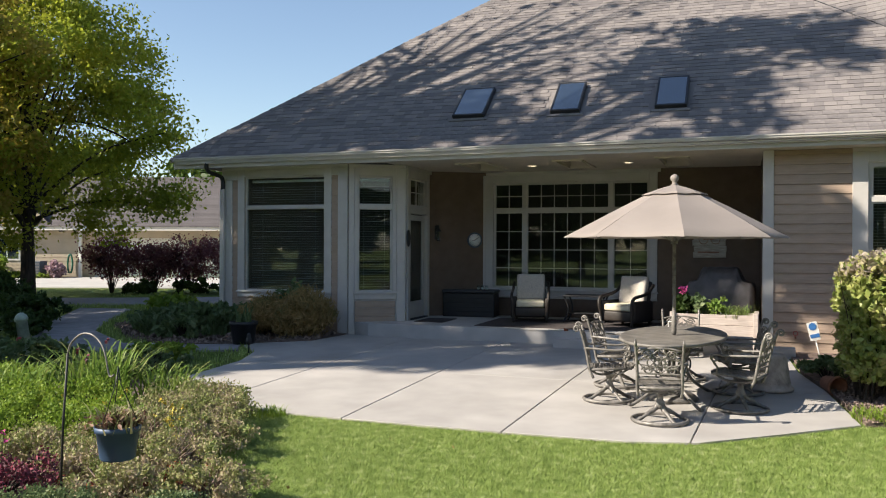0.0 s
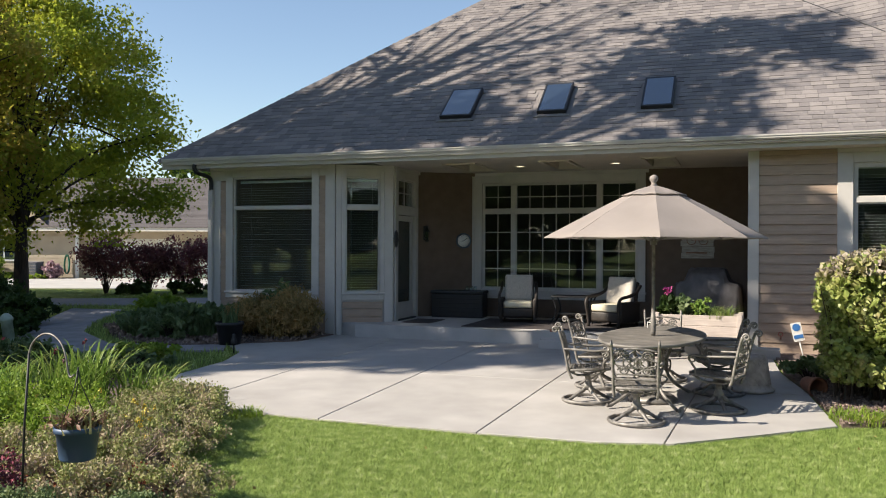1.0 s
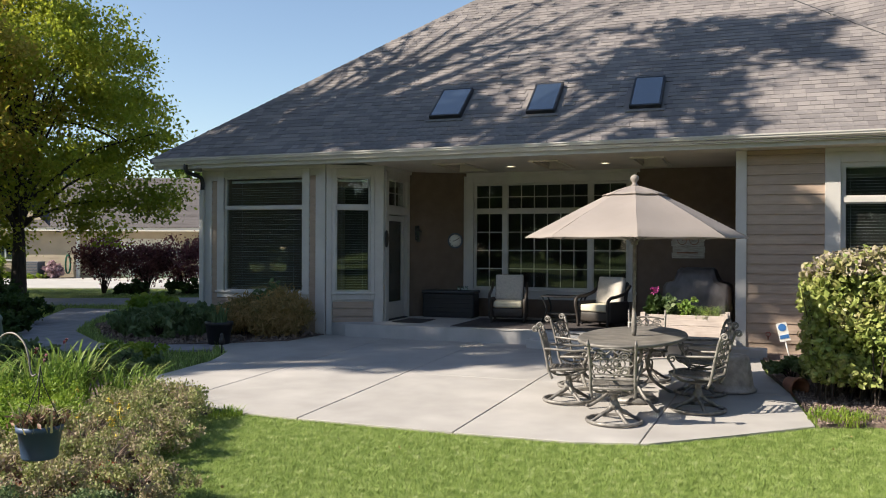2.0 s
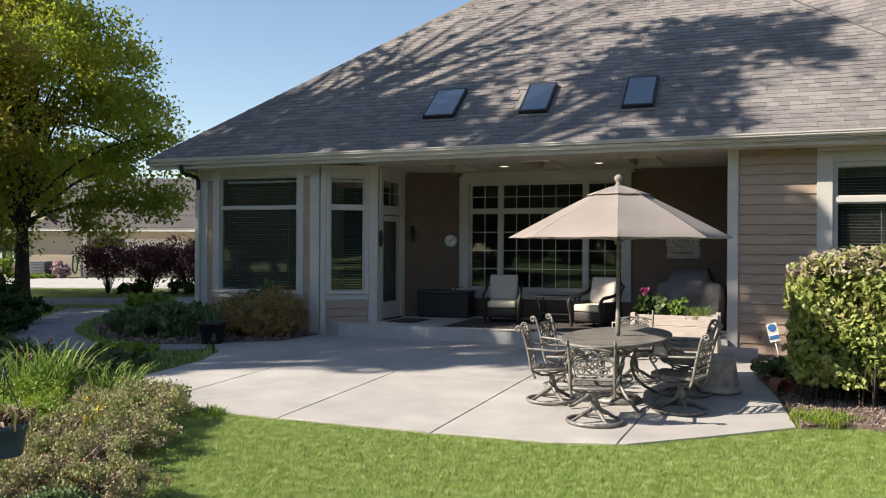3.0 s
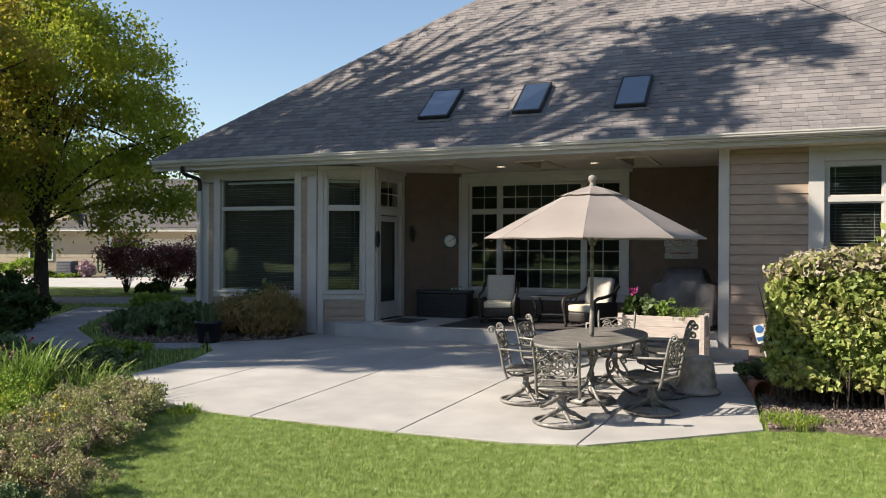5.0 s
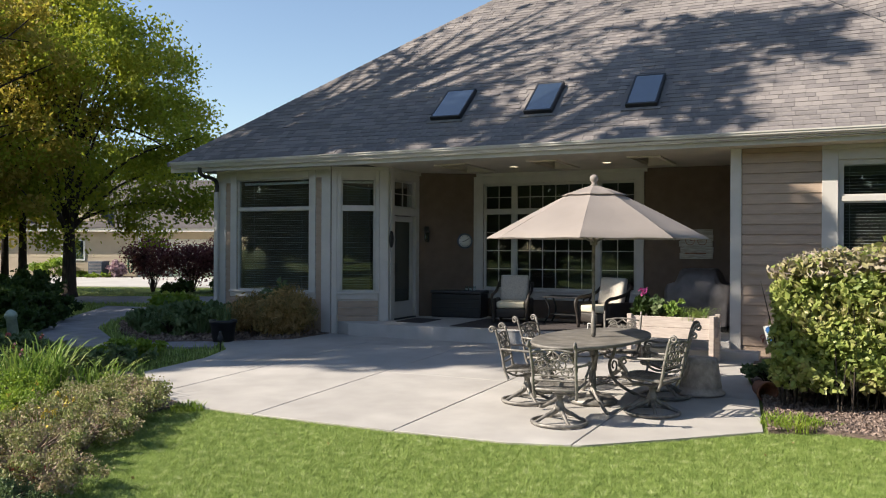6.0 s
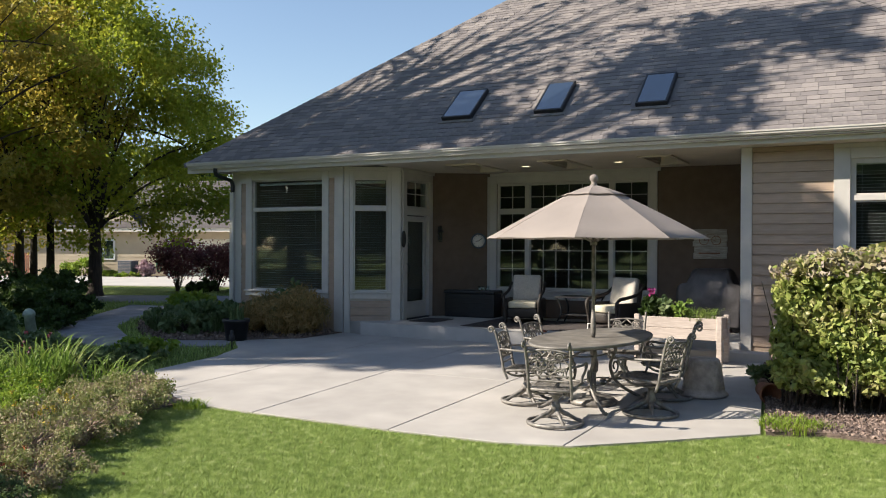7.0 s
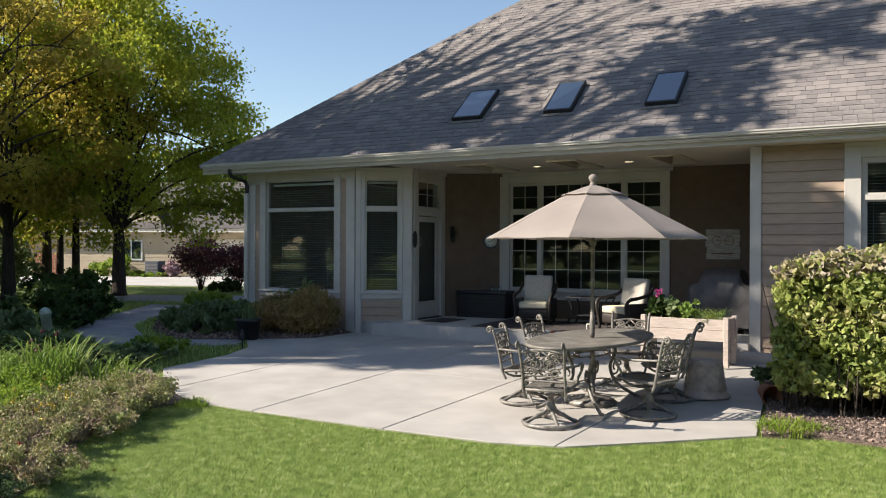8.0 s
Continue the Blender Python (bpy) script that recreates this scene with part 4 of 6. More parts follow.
# front bed: strap leaves, dried perennials, fresh edging, late flowers
clump_of_blades("daylily", -6.95, 7.75, 330, 0.34, 0.84, 0.024, 0.85, BLADE, "arching green daylily clump with some straw leaves", 0.35)
clump_of_blades("daylily", -7.6, 7.3, 240, 0.35, 0.74, 0.023, 0.9, BLADE, "arching green daylily clump in sun", 0.4)
clump_of_blades("daylily", -6.35, 8.15, 190, 0.28, 0.62, 0.022, 0.9, BLADE, "green daylily clump at the patio corner", 0.4)
k = 0
for x, y, rx, h, n, mat, size, label in (
    (-5.6, 8.0, 0.45, 0.20, 1500, DRY, 0.045, "dried brown perennial with thin stems"),
    (-5.2, 7.5, 0.45, 0.19, 1700, DRY, 0.042, "dried brown perennial with thin stems"),
    (-4.9, 6.9, 0.48, 0.19, 1900, DRY, 0.04, "dried buff perennial spilling over the lawn edge"),
    (-5.5, 7.1, 0.5, 0.21, 1800, DRY, 0.042, "dried brown perennial with thin stems"),
    (-4.5, 6.3, 0.48, 0.18, 2000, DRY, 0.038, "dried buff perennial spilling over the lawn edge"),
    (-5.1, 6.2, 0.5, 0.19, 2000, DRY, 0.04, "dried buff perennial with seed heads"),
    (-4.3, 5.55, 0.5, 0.17, 2200, DRY, 0.036, "dried buff perennial with yellowing leaves"),
    (-5.7, 6.3, 0.5, 0.22, 1900, FRESH, 0.045, "fresh green leafy perennial in the bed"),
    (-6.3, 6.9, 0.5, 0.24, 1700, FRESH, 0.05, "fresh green leafy perennial in the bed"),
    (-6.9, 6.6, 0.55, 0.24, 1700, FRESH, 0.05, "bright green leafy perennial in sun"),
    (-7.8, 6.7, 0.6, 0.25, 1600, FRESH, 0.055, "bright green leafy perennial in sun"),
    (-6.3, 5.9, 0.55, 0.22, 1900, FRESH, 0.045, "fresh green leafy perennial in the bed"),
    (-7.3, 5.7, 0.6, 0.23, 1700, FRESH, 0.05, "fresh green leafy perennial in the bed"),
    (-8.3, 7.6, 0.6, 0.24, 1400, FRESH, 0.055, "bright green leafy perennial by the shaded lawn"),
    (-6.2, 8.45, 0.3, 0.13, 700, FRESH, 0.04, "yellow-green edging plant at the patio corner"),
    (-3.6, 5.1, 0.45, 0.15, 1900, DRY, 0.036, "low dark perennial with rusty flower heads"),
    (-4.2, 4.8, 0.5, 0.17, 2000, DRY, 0.036, "low olive perennial with rusty flower heads"),
    (-4.9, 5.3, 0.5, 0.18, 2000, DRY, 0.038, "dried perennial among dark leaves"),
    (-5.5, 5.4, 0.5, 0.18, 1900, DRY, 0.04, "low olive green perennial in the bed"),
    (-5.0, 4.5, 0.5, 0.18, 2000, PINK, 0.036, "low burgundy-leaved perennial near the lawn"),
    (-4.2, 4.1, 0.45, 0.16, 2000, DARKLEAF, 0.034, "low dark green perennial in the bed"),
    (-3.3, 4.4, 0.4, 0.14, 1700, DARKLEAF, 0.034, "low dark green perennial at the lawn edge"),
):
    k += 1
    shrub("perennial", x, y, (rx, rx, h), int(n * 3.4), size * 0.46, mat, label, 100 + k, stems=70, clumps=60, low=0.1, up=0.9, category="plant", wood=TWIG if mat is DRY else None)


def blossoms(name, spots, mat, size, label, category="flowers"):
    """Loose flower heads, a few petals each, on thin stalks."""
    for x, y, h, n, spread in spots:
        ob = thing(name, Matrix.Translation((x, y, ground_z(x, y))), label, category)
        bm = bmesh.new()
        pts = []
        for i in range(n):
            p = Vector(((rng.random() - 0.5) * 2 * spread, (rng.random() - 0.5) * 2 * spread, h * (0.75 + 0.4 * rng.random())))
            tube(bm, [(p.x * 0.7, p.y * 0.7, 0), p], [0.004, 0.003], 4, cap=False)
            pts += [np.array(p) + rng.normal(size=3) * size * 0.5 for _ in range(9)]
        part("stalk_base", bm, DARKLEAF, ob)["kind"] = "stuff"
        o = new("petals", leaf_mesh("petals", pts, size, mat, aspect=1.2))
        o.parent = ob
        o["kind"] = "stuff"


blossoms("flowering_plant", [(-3.8, 5.3, 0.22, 9, 0.25), (-3.85, 4.9, 0.22, 9, 0.3), (-4.4, 4.9, 0.25, 8, 0.4)], RUST, 0.024, "rust-red faded flower heads on thin stalks")
blossoms("flowering_plant", [(-5.35, 4.75, 0.42, 18, 0.12), (-5.6, 4.6, 0.36, 10, 0.15)], MAGENTA, 0.018, "deep pink plume flowers")
blossoms("flowering_plant", [(-4.95, 6.35, 0.4, 9, 0.2), (-4.6, 5.9, 0.4, 7, 0.25), (-5.9, 6.6, 0.42, 6, 0.3)], YELLOW, 0.022, "small yellow late flowers")

# bed along the bay
for i, (x, y, rx, h, n, size, mat, label) in enumerate((
    (-7.72, 13.95, 0.60, 0.42, 9000, 0.022, STRAW, "straw-brown drying shrub beside the porch column"),
    (-8.42, 14.02, 0.6, 0.34, 8000, 0.022, STRAW, "straw-brown drying shrub against the bay wall"),
    (-8.9, 14.0, 0.5, 0.27, 1500, 0.075, DARKLEAF, "dark green leafy perennial under the bay window"),
    (-9.6, 13.9, 0.55, 0.27, 1500, 0.085, DARKLEAF, "dark green leafy perennial under the bay window"),
    (-10.4, 14.2, 0.6, 0.28, 1400, 0.085, DARKLEAF, "dark green leafy perennial at the house corner"),
    (-9.8, 13.2, 0.5, 0.19, 1100, 0.08, DARKLEAF, "dark blue-green perennial at the bed's edge"),
    (-10.9, 13.8, 0.6, 0.22, 1200, 0.085, DARKLEAF, "dark blue-green perennial at the bed's edge"),
    (-11.5, 15.2, 0.6, 0.32, 1900, 0.09, FRESH, "yellowing hosta at the house corner"),
    (-8.2, 14.45, 0.35, 0.5, 900, 0.07, DARKLEAF, "tall dark green perennial under the window sill"),
)):
    shrub("shrub", x, y, (rx, rx * 0.85, h), n, size, mat, label, 200 + i, stems=22, clumps=60 if mat is STRAW else 36, low=0.1, up=-1.1 if mat is STRAW else 0.3, aspect=5.0 if mat is STRAW else 1.8)
for i, (x, y) in enumerate(((-10.0, 13.5), (-9.3, 13.7), (-10.6, 13.4), (-11.2, 14.4))):
    clump_of_blades("perennial", x, y, 130, 0.25, 0.5, 0.05, 0.8, DARKLEAF, "broad-leaved dark green perennial in shade", 0.35)

# shaded garden to the west
for i, (x, y, rx, h, n, mat, label) in enumerate((
    (-14.4, 14.2, 0.7, 0.3, 3200, CONIFER, "clipped dark green mound by the walk"),
    (-16.2, 14.9, 1.0, 0.34, 3200, CONIFER, "dark green rounded shrub under the trees"),
    (-13.2, 12.7, 0.55, 0.22, 2200, CONIFER, "low dark green leafy mound by the walk"),
    (-15.6, 12.4, 0.9, 0.26, 3000, CONIFER, "dark green shrub in deep shade"),
    (-17.6, 13.0, 1.2, 0.38, 3000, DARKLEAF, "dark green shrub under the amber trees"),
    (-18.6, 16.6, 1.2, 0.42, 3000, CONIFER, "dark shrub below the slim tree trunks"),
    (-20.2, 18.0, 1.3, 0.5, 2600, CONIFER, "dark shrub below the maple"),
    (-13.2, 10.9, 0.9, 0.3, 2400, DARKLEAF, "low shaded perennial behind the flower bed"),
    (-11.6, 9.7, 0.9, 0.26, 2400, DARKLEAF, "low shaded perennial behind the flower bed"),
    (-9.9, 9.9, 0.7, 0.22, 2000, DARKLEAF, "low green perennial by the patio"),
    (-8.6, 10.9, 0.6, 0.16, 1700, FRESH, "low green groundcover beside the patio"),
    (-8.2, 10.2, 0.6, 0.15, 1600, DARKLEAF, "low green groundcover beside the patio"),
    (-8.1, 9.4, 0.55, 0.16, 1500, DARKLEAF, "low green groundcover beside the patio"),
)):
    shrub("shrub", x, y, (rx, rx, h), n, 0.085 if rx > 0.8 else 0.06, mat, label, 300 + i, stems=12, clumps=40, low=0.0)

# thick dark growth behind the slim trunks
for i, (x, y, rx, h) in enumerate(((-25.0, 17.2, 1.5, 0.95), (-26.8, 19.4, 1.6, 1.1), (-23.6, 15.2, 1.5, 0.9), (-28.5, 17.0, 1.8, 1.3), (-29.5, 21.5, 1.6, 1.0), (-22.0, 13.2, 1.4, 0.8))):
    shrub("shrub", x, y, (rx, rx, h), 3200, 0.11, DARKLEAF, "tall dark shrub behind the slim tree trunks", 360 + i, stems=14, clumps=46, low=0.1)

# plum-leaved shrubs by the drive
for i, (x, y, rx, h) in enumerate(((-21.55, 24.9, 0.95, 0.84), (-20.3, 25.7, 0.9, 0.74), (-19.2, 26.5, 1.05, 0.84), (-18.0, 27.4, 1.05, 0.84), (-16.9, 28.2, 1.0, 0.8), (-15.6, 29.2, 1.1, 0.8))):
    shrub("shrub", x, y, (rx, rx, h), 4600, 0.06, PLUM, "tall plum-leaved shrub beside the driveway", 330 + i, stems=34, clumps=60, low=0.55)
for i, (x, y, rx) in enumerate(((-20.2, 24.7, 0.6), (-18.7, 26.0, 0.8), (-17.2, 26.6, 1.0), (-15.6, 27.4, 1.0))):
    shrub("shrub", x, y, (rx, rx, 0.25), 1300, 0.09, CONIFER, "low dark evergreen below the plum shrubs", 345 + i, clumps=22, low=0.0)

# ---- clipped hedge ----
def hedge(x0, x1, y0, y1, z0, ztop):
    ob = thing("hedge", Matrix.Translation((x0, y0, ground_z(x0, y0))), "clipped box-shaped hedge, green leaves bronzing on top", "hedge")
    r = np.random.default_rng(77)
    n = 50000
    u, v = r.random(n), r.random(n)
    side = r.random(n)
    w, d, h = x1 - x0, y1 - y0, ztop - z0
    p = np.zeros((n, 3))
    bulge = lambda a: 0.07 * np.sin(a * 7.0 + 1.0) + 0.05 * np.sin(a * 17.0)
    nr = np.zeros((n, 3))
    f, l, t = side < 0.42, (side >= 0.42) & (side < 0.62), side >= 0.62
    p[f] = np.stack([u[f] * w, bulge(u[f] * w + v[f] * 2) + 0.0 * u[f], z0 + v[f] * h], 1)
    nr[f] = (0, -1, 0)
    p[l] = np.stack([bulge(u[l] * d + v[l] * 3) * 1.1, u[l] * d, z0 + v[l] * h], 1)
    nr[l] = (-1, 0, 0)
    p[t] = np.stack([u[t] * w, v[t] * d, z0 + h + bulge(u[t] * w * 1.3 + v[t] * d) * 0.6], 1)
    nr[t] = (0, 0, 1)
    p[:, 2] += 0.10 * p[:, 0] * (p[:, 2] - z0) / h * 0.9
    # round the edges and roughen the skin
    edge = np.exp(-np.maximum(p[:, 0], 0) / 0.12) * np.exp(-np.maximum(z0 + h - p[:, 2], 0) / 0.15)
    p[:, 2] -= 0.10 * edge
    p[:, 0] += 0.06 * edge
    p -= nr * np.abs(r.normal(size=(n, 1))) * (0.10 + 0.12 * (np.sin(p[:, :1] * 9 + p[:, 2:] * 7) * np.sin(p[:, 2:] * 11 + p[:, 1:2] * 8) + 0.5).clip(0, 1))
    p += r.normal(size=(n, 3)) * 0.025
    low = (p[:, 2] < z0 + 0.12) & (r.random(n) < 0.5)
    p, nr, t = p[~low], nr[~low], t[~low]
    topmask = p[:, 2] > z0 + h - 0.22 + 0.09 * p[:, 0]
    topmask &= r.random(len(p)) < 0.8
    for mask, mat, nm in ((~topmask, HEDGE, "leaves"), (topmask, HEDGE_TOP, "top_leaves")):
        o = new(nm, leaf_mesh(nm, p[mask], 0.053, mat, spread=0.55, aspect=1.4, normals=nr[mask] * 0.7))
        o.parent = ob
    bm = bmesh.new()
    for i in range(150):
        a, b = r.random() * w, r.random() ** 1.6 * d * 0.9 + 0.05
        e = (a + (r.random() - 0.5) * 0.5, max(0.02, b + (r.random() - 0.7) * 0.5), z0 + h * (0.6 + 0.35 * r.random()))
        tube(bm, [(a, b, -0.03), ((a + e[0]) / 2 + 0.04, (b + e[1]) / 2, z0 + h * 0.35), e], [0.014, 0.010, 0.004], 4, cap=False)
    part("branchwork", bm, BARK, ob)["kind"] = "stuff"
    # dark inner box, added so that gaps between the leaves look deep in shade
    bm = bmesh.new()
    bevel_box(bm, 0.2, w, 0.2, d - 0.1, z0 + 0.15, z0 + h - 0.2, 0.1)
    part("painted_shade_core", bm, CONIFER, ob)
    return ob


hedge(1.47, 5.2, 10.75, 12.4, 0.28, 1.74)
ob = thing("shoot", Matrix.Translation((2.62, 11.5, 1.85)), "leafy shoot standing up out of the hedge", "plant")
bm = bmesh.new()
shoot = [Vector((0, 0, -0.2)), Vector((0.05, 0, 0.15)), Vector((0.1, 0.02, 0.36))]
tube(bm, shoot, [0.006, 0.005, 0.003], 4)
tube(bm, [Vector((0.03, 0, 0.05)), Vector((-0.12, 0, 0.16))], [0.004, 0.003], 4)
part("stem", bm, BARK, ob)
pts = [shoot[0].lerp(shoot[2], f) + Vector(rng.normal(size=3) * 0.05) for f in np.linspace(0.3, 1.0, 30)] + [Vector((-0.12 * f, 0, 0.05 + 0.11 * f)) + Vector(rng.normal(size=3) * 0.03) for f in np.linspace(0, 1, 12)]
o = new("leaves", leaf_mesh("leaves", [tuple(p) for p in pts], 0.07, HEDGE))
o.parent = ob
clump_of_blades("weed_clump", 1.66, 10.1, 520, 0.32, 0.15, 0.010, 1.2, FRESH, "low yellow-green grassy weeds at the patio edge", 0.4, segments=3)
clump_of_blades("weed_clump", 1.98, 10.25, 120, 0.16, 0.09, 0.009, 1.2, FRESH, "small yellow-green weeds in mulch", 0.4, segments=3)
shrub("shrub", 1.28, 12.3, (0.4, 0.45, 0.14), 900, 0.055, DARKLEAF, "low green plant creeping onto the patio", 403, stems=12, clumps=18, low=0.1)

# ---- lawn blades, mulch chips ----
def scatter(n, x0, x1, y0, y1, keep_out, keep_in=None, seed=1):
    r = np.random.default_rng(seed)
    x, y = x0 + (x1 - x0) * r.random(n), y0 + (y1 - y0) * r.random(n)
    ok = np.ones(n, bool)
    for poly in keep_out:
        ok &= ~inside(poly, x, y)
    if keep_in:
        ok &= inside(keep_in, x, y)
    x, y = x[ok], y[ok]
    return np.stack([x, y, np.clip(0.04 * (y - 8.5), 0, 0.22) - 0.02], 1)


near = scatter(900000, -6.0, 6.5, 4.2, 10.2, [PATIO, BED_FRONT, BED_RIGHT], seed=5)
lawn = new("lawn_grass", blade_mesh("lawn_grass", near, 0.028, 0.0048, 2.6, GRASS, 1))
tagged(lawn, "short mown green grass blades in sun", "grass", "", "stuff")
far = scatter(60000, -20.0, -7.2, 8.0, 24.0, [PATIO, BED_FRONT, BED_HOUSE, LANE, WALK], seed=6)
o = new("lawn_grass", blade_mesh("lawn_grass", far, 0.09, 0.016, 0.8, GRASS, 2))
tagged(o, "shaded lawn grass beside the garden walk", "grass", "", "stuff")
p = scatter(26000, 1.2, 5.5, 9.4, 12.8, [PATIO], BED_RIGHT, seed=8)
p[:, 2] += 0.062
o = new("mulch", leaf_mesh("mulch", p, 0.018, CHIP, spread=0.7, aspect=2.2))
tagged(o, "loose brown wood mulch chips", "mulch", "", "stuff")
p = scatter(5000, -12.6, -7.0, 12.0, 15.0, [PATIO], BED_HOUSE, seed=9)
p[:, 2] += 0.06
o = new("mulch", leaf_mesh("mulch", p, 0.045, CHIP, spread=0.7, aspect=2.2))
tagged(o, "dark mulch chips in the shaded bed", "mulch", "", "stuff")
p = scatter(30, -5.0, 5.0, 4.6, 9.8, [PATIO, BED_FRONT, BED_RIGHT], seed=12)
p[:, 2] += 0.055
o = new("fallen_leaves", leaf_mesh("fallen_leaves", p, 0.03, STRAW, aspect=1.3))
tagged(o, "scattered yellow fallen leaves on the lawn", "leaves", "", "stuff")
blossoms("daylily_bloom", [(-6.9, 7.6, 0.78, 3, 0.14)], PINK, 0.035, "last dark pink daylily flowers on tall stalks")

# ---- oval table, swivel chairs, umbrella ----
TX, TY, TA = -0.595, 10.45, -4.0
PZ = lambda x, y: ground_z(x, y) + 0.012


def at_patio(x, y, turn=0.0):
    return pose(x, y, PZ(x, y), 0, 0, turn)


table = thing("patio_table", at_patio(TX, TY, TA), "oval cast-metal patio table with weathered bronze top", "table")
HT = 0.80
bm = bmesh.new()
prof = [(0.0, HT - 0.01), (0.5, HT - 0.008), (0.93, HT - 0.004), (0.965, HT), (0.99, HT), (1.0, HT - 0.012), (0.99, HT - 0.035), (0.94, HT - 0.03), (0.0, HT - 0.028)]
rings = []
for r, z in prof:
    rings.append([bm.verts.new((max(r, 0.001) * 0.62 * math.cos(a), max(r, 0.001) * 1.28 * math.sin(a), z)) for a in (2 * math.pi * i / 64 for i in range(64))])
for a, b in zip(rings, rings[1:]):
    for i in range(64):
        bm.faces.new((a[i], a[(i + 1) % 64], b[(i + 1) % 64], b[i])).smooth = True
part("tabletop", bm, TABLETOP, table)
for sx in (-1, 1):
    for sy in (-1, 1):
        bm = bmesh.new()
        tube(bm, smooth_line([(sx * 0.10, sy * 0.30, HT - 0.04), (sx * 0.16, sy * 0.34, 0.62), (sx * 0.10, sy * 0.32, 0.42), (sx * 0.16, sy * 0.42, 0.2), (sx * 0.36, sy * 0.62, 0.03), (sx * 0.42, sy * 0.68, 0.02)], 6), 0.021, 7)
        part("leg", bm, IRON, table)
        bm = bmesh.new()
        tube(bm, curl((sx * 0.12, sy * 0.44, 0.40), (0.2 * sx, 1 * sy, 0), (0, 0, 1), 1.2, 0.10, 0.03, 3.0), 0.012, 6)
        part("scroll", bm, IRON, table)
bm = bmesh.new()
for z in (0.25, 0.60):
    tube(bm, [(0.16 * math.cos(a), 0.42 * math.sin(a), z) for a in np.linspace(0, 2 * math.pi, 33)], 0.010, 6, cap=False)
part("brace", bm, IRON, table)
bm = bmesh.new()
box(bm, -0.3, 0.3, -1.0, 1.0, HT - 0.06, HT - 0.03)
part("underframe", bm, IRON, table)


def build_chair():
    """A swivel rocker in cast metal: it faces -y, its origin under the pivot."""
    ob = thing("swivel_chair", Matrix(), "cast-metal swivel patio chair with scrolled openwork back", "chair", "chairs round the table")
    bm = bmesh.new()
    R = 0.30
    tube(bm, [(R * math.cos(a), R * math.sin(a), 0.022) for a in np.linspace(0, 2 * math.pi, 41)], 0.021, 7, cap=False)
    part("base_ring", bm, IRON, ob)
    for k in range(4):
        a = k * math.pi / 2 + 0.6
        u = Vector((math.cos(a), math.sin(a), 0))
        bm = bmesh.new()
        tube(bm, smooth_line([u * 0.02 + Vector((0, 0, 0.20)), u * 0.07 + Vector((0, 0, 0.135)), u * 0.17 + Vector((0, 0, 0.085)), u * 0.24 + Vector((0, 0, 0.045)), u * R + Vector((0, 0, 0.022))], 4), [0.026] * 8 + [0.020] * 9, 6)
        part("spoke", bm, IRON, ob)
    bm = bmesh.new()
    lathe(bm, [(0.045, 0.14), (0.06, 0.18), (0.05, 0.22), (0.036, 0.24), (0.036, 0.30), (0.06, 0.31), (0.09, 0.325)], 14)
    part("pivot", bm, IRON, ob)
    # seat: a rim with a woven grid
    sz = 0.43
    bm = bmesh.new()
    rim = [(-0.24, -0.25, sz), (-0.15, -0.285, sz + 0.005), (0.15, -0.285, sz + 0.005), (0.24, -0.25, sz), (0.225, 0.2, sz - 0.03), (0.2, 0.235, sz - 0.03), (-0.2, 0.235, sz - 0.03), (-0.225, 0.2, sz - 0.03), (-0.24, -0.25, sz)]
    tube(bm, rim, 0.017, 6)
    part("seat_rim", bm, IRON, ob)
    bm = bmesh.new()
    for i in range(-9, 10):
        x = i * 0.0245
        box(bm, x - 0.004, x + 0.004, -0.275, 0.225, sz - 0.018, sz - 0.010)
    for j in range(-8, 7):
        y = j * 0.033
        box(bm, -0.225, 0.225, y - 0.004, y + 0.004, sz - 0.0095, sz - 0.004)
    part("seat_grid", bm, IRON, ob, "woven openwork seat")
    bm = bmesh.new()
    for sx in (-1, 1):
        tube(bm, smooth_line([(sx * 0.2, -0.22, sz - 0.02), (sx * 0.17, -0.12, 0.35), (sx * 0.09, 0.0, 0.33), (sx * 0.17, 0.12, 0.34), (sx * 0.2, 0.2, sz - 0.05)], 5), 0.014, 6)
    part("spring_frame", bm, IRON, ob)
    # back: two posts ending in scrolls, rails and a knotwork panel
    back = lambda x, z: Vector((x, 0.225 + 0.22 * max(0, z - sz) + 0.10 * max(0, z - 0.75), z))
    for sx in (-1, 1):
        bm = bmesh.new()
        line = smooth_line([(sx * 0.225, 0.18, 0.30), back(sx * 0.235, 0.40), back(sx * 0.235, 0.60), back(sx * 0.245, 0.79), back(sx * 0.25, 0.89)], 5)
        tube(bm, line, 0.017, 7)
        c = back(sx * 0.25, 0.89) + Vector((0, 0.042, 0.0))
        tube(bm, curl(c, (0, -1, 0), (0, 0, 1), 1.35, 0.042, 0.012, 0.0), 0.013, 6)
        part("back_post", bm, IRON, ob)
        bm = bmesh.new()
        arm = smooth_line([back(sx * 0.24, 0.66), (sx * 0.27, 0.12, 0.655), (sx * 0.285, -0.08, 0.645), (sx * 0.285, -0.2, 0.655), (sx * 0.285, -0.255, 0.62), (sx * 0.27, -0.22, 0.55), (sx * 0.25, -0.19, 0.49), (sx * 0.235, -0.2, 0.43)], 5)
        tube(bm, arm, 0.015, 6)
        tube(bm, curl((sx * 0.285, -0.205, 0.608), (0, 0, 1), (0, -1, 0), 1.2, 0.045, 0.012, 0.0), 0.010, 5)
        part("armrest", bm, IRON, ob)
    for z, r in ((0.50, 0.012), (0.555, 0.010), (0.81, 0.012)):
        bm = bmesh.new()
        tube(bm, [back(x, z + 0.03 * (1 - (x / 0.235) ** 2) * (1 if z > 0.8 else 0)) for x in np.linspace(-0.235, 0.235, 11)], r, 6)
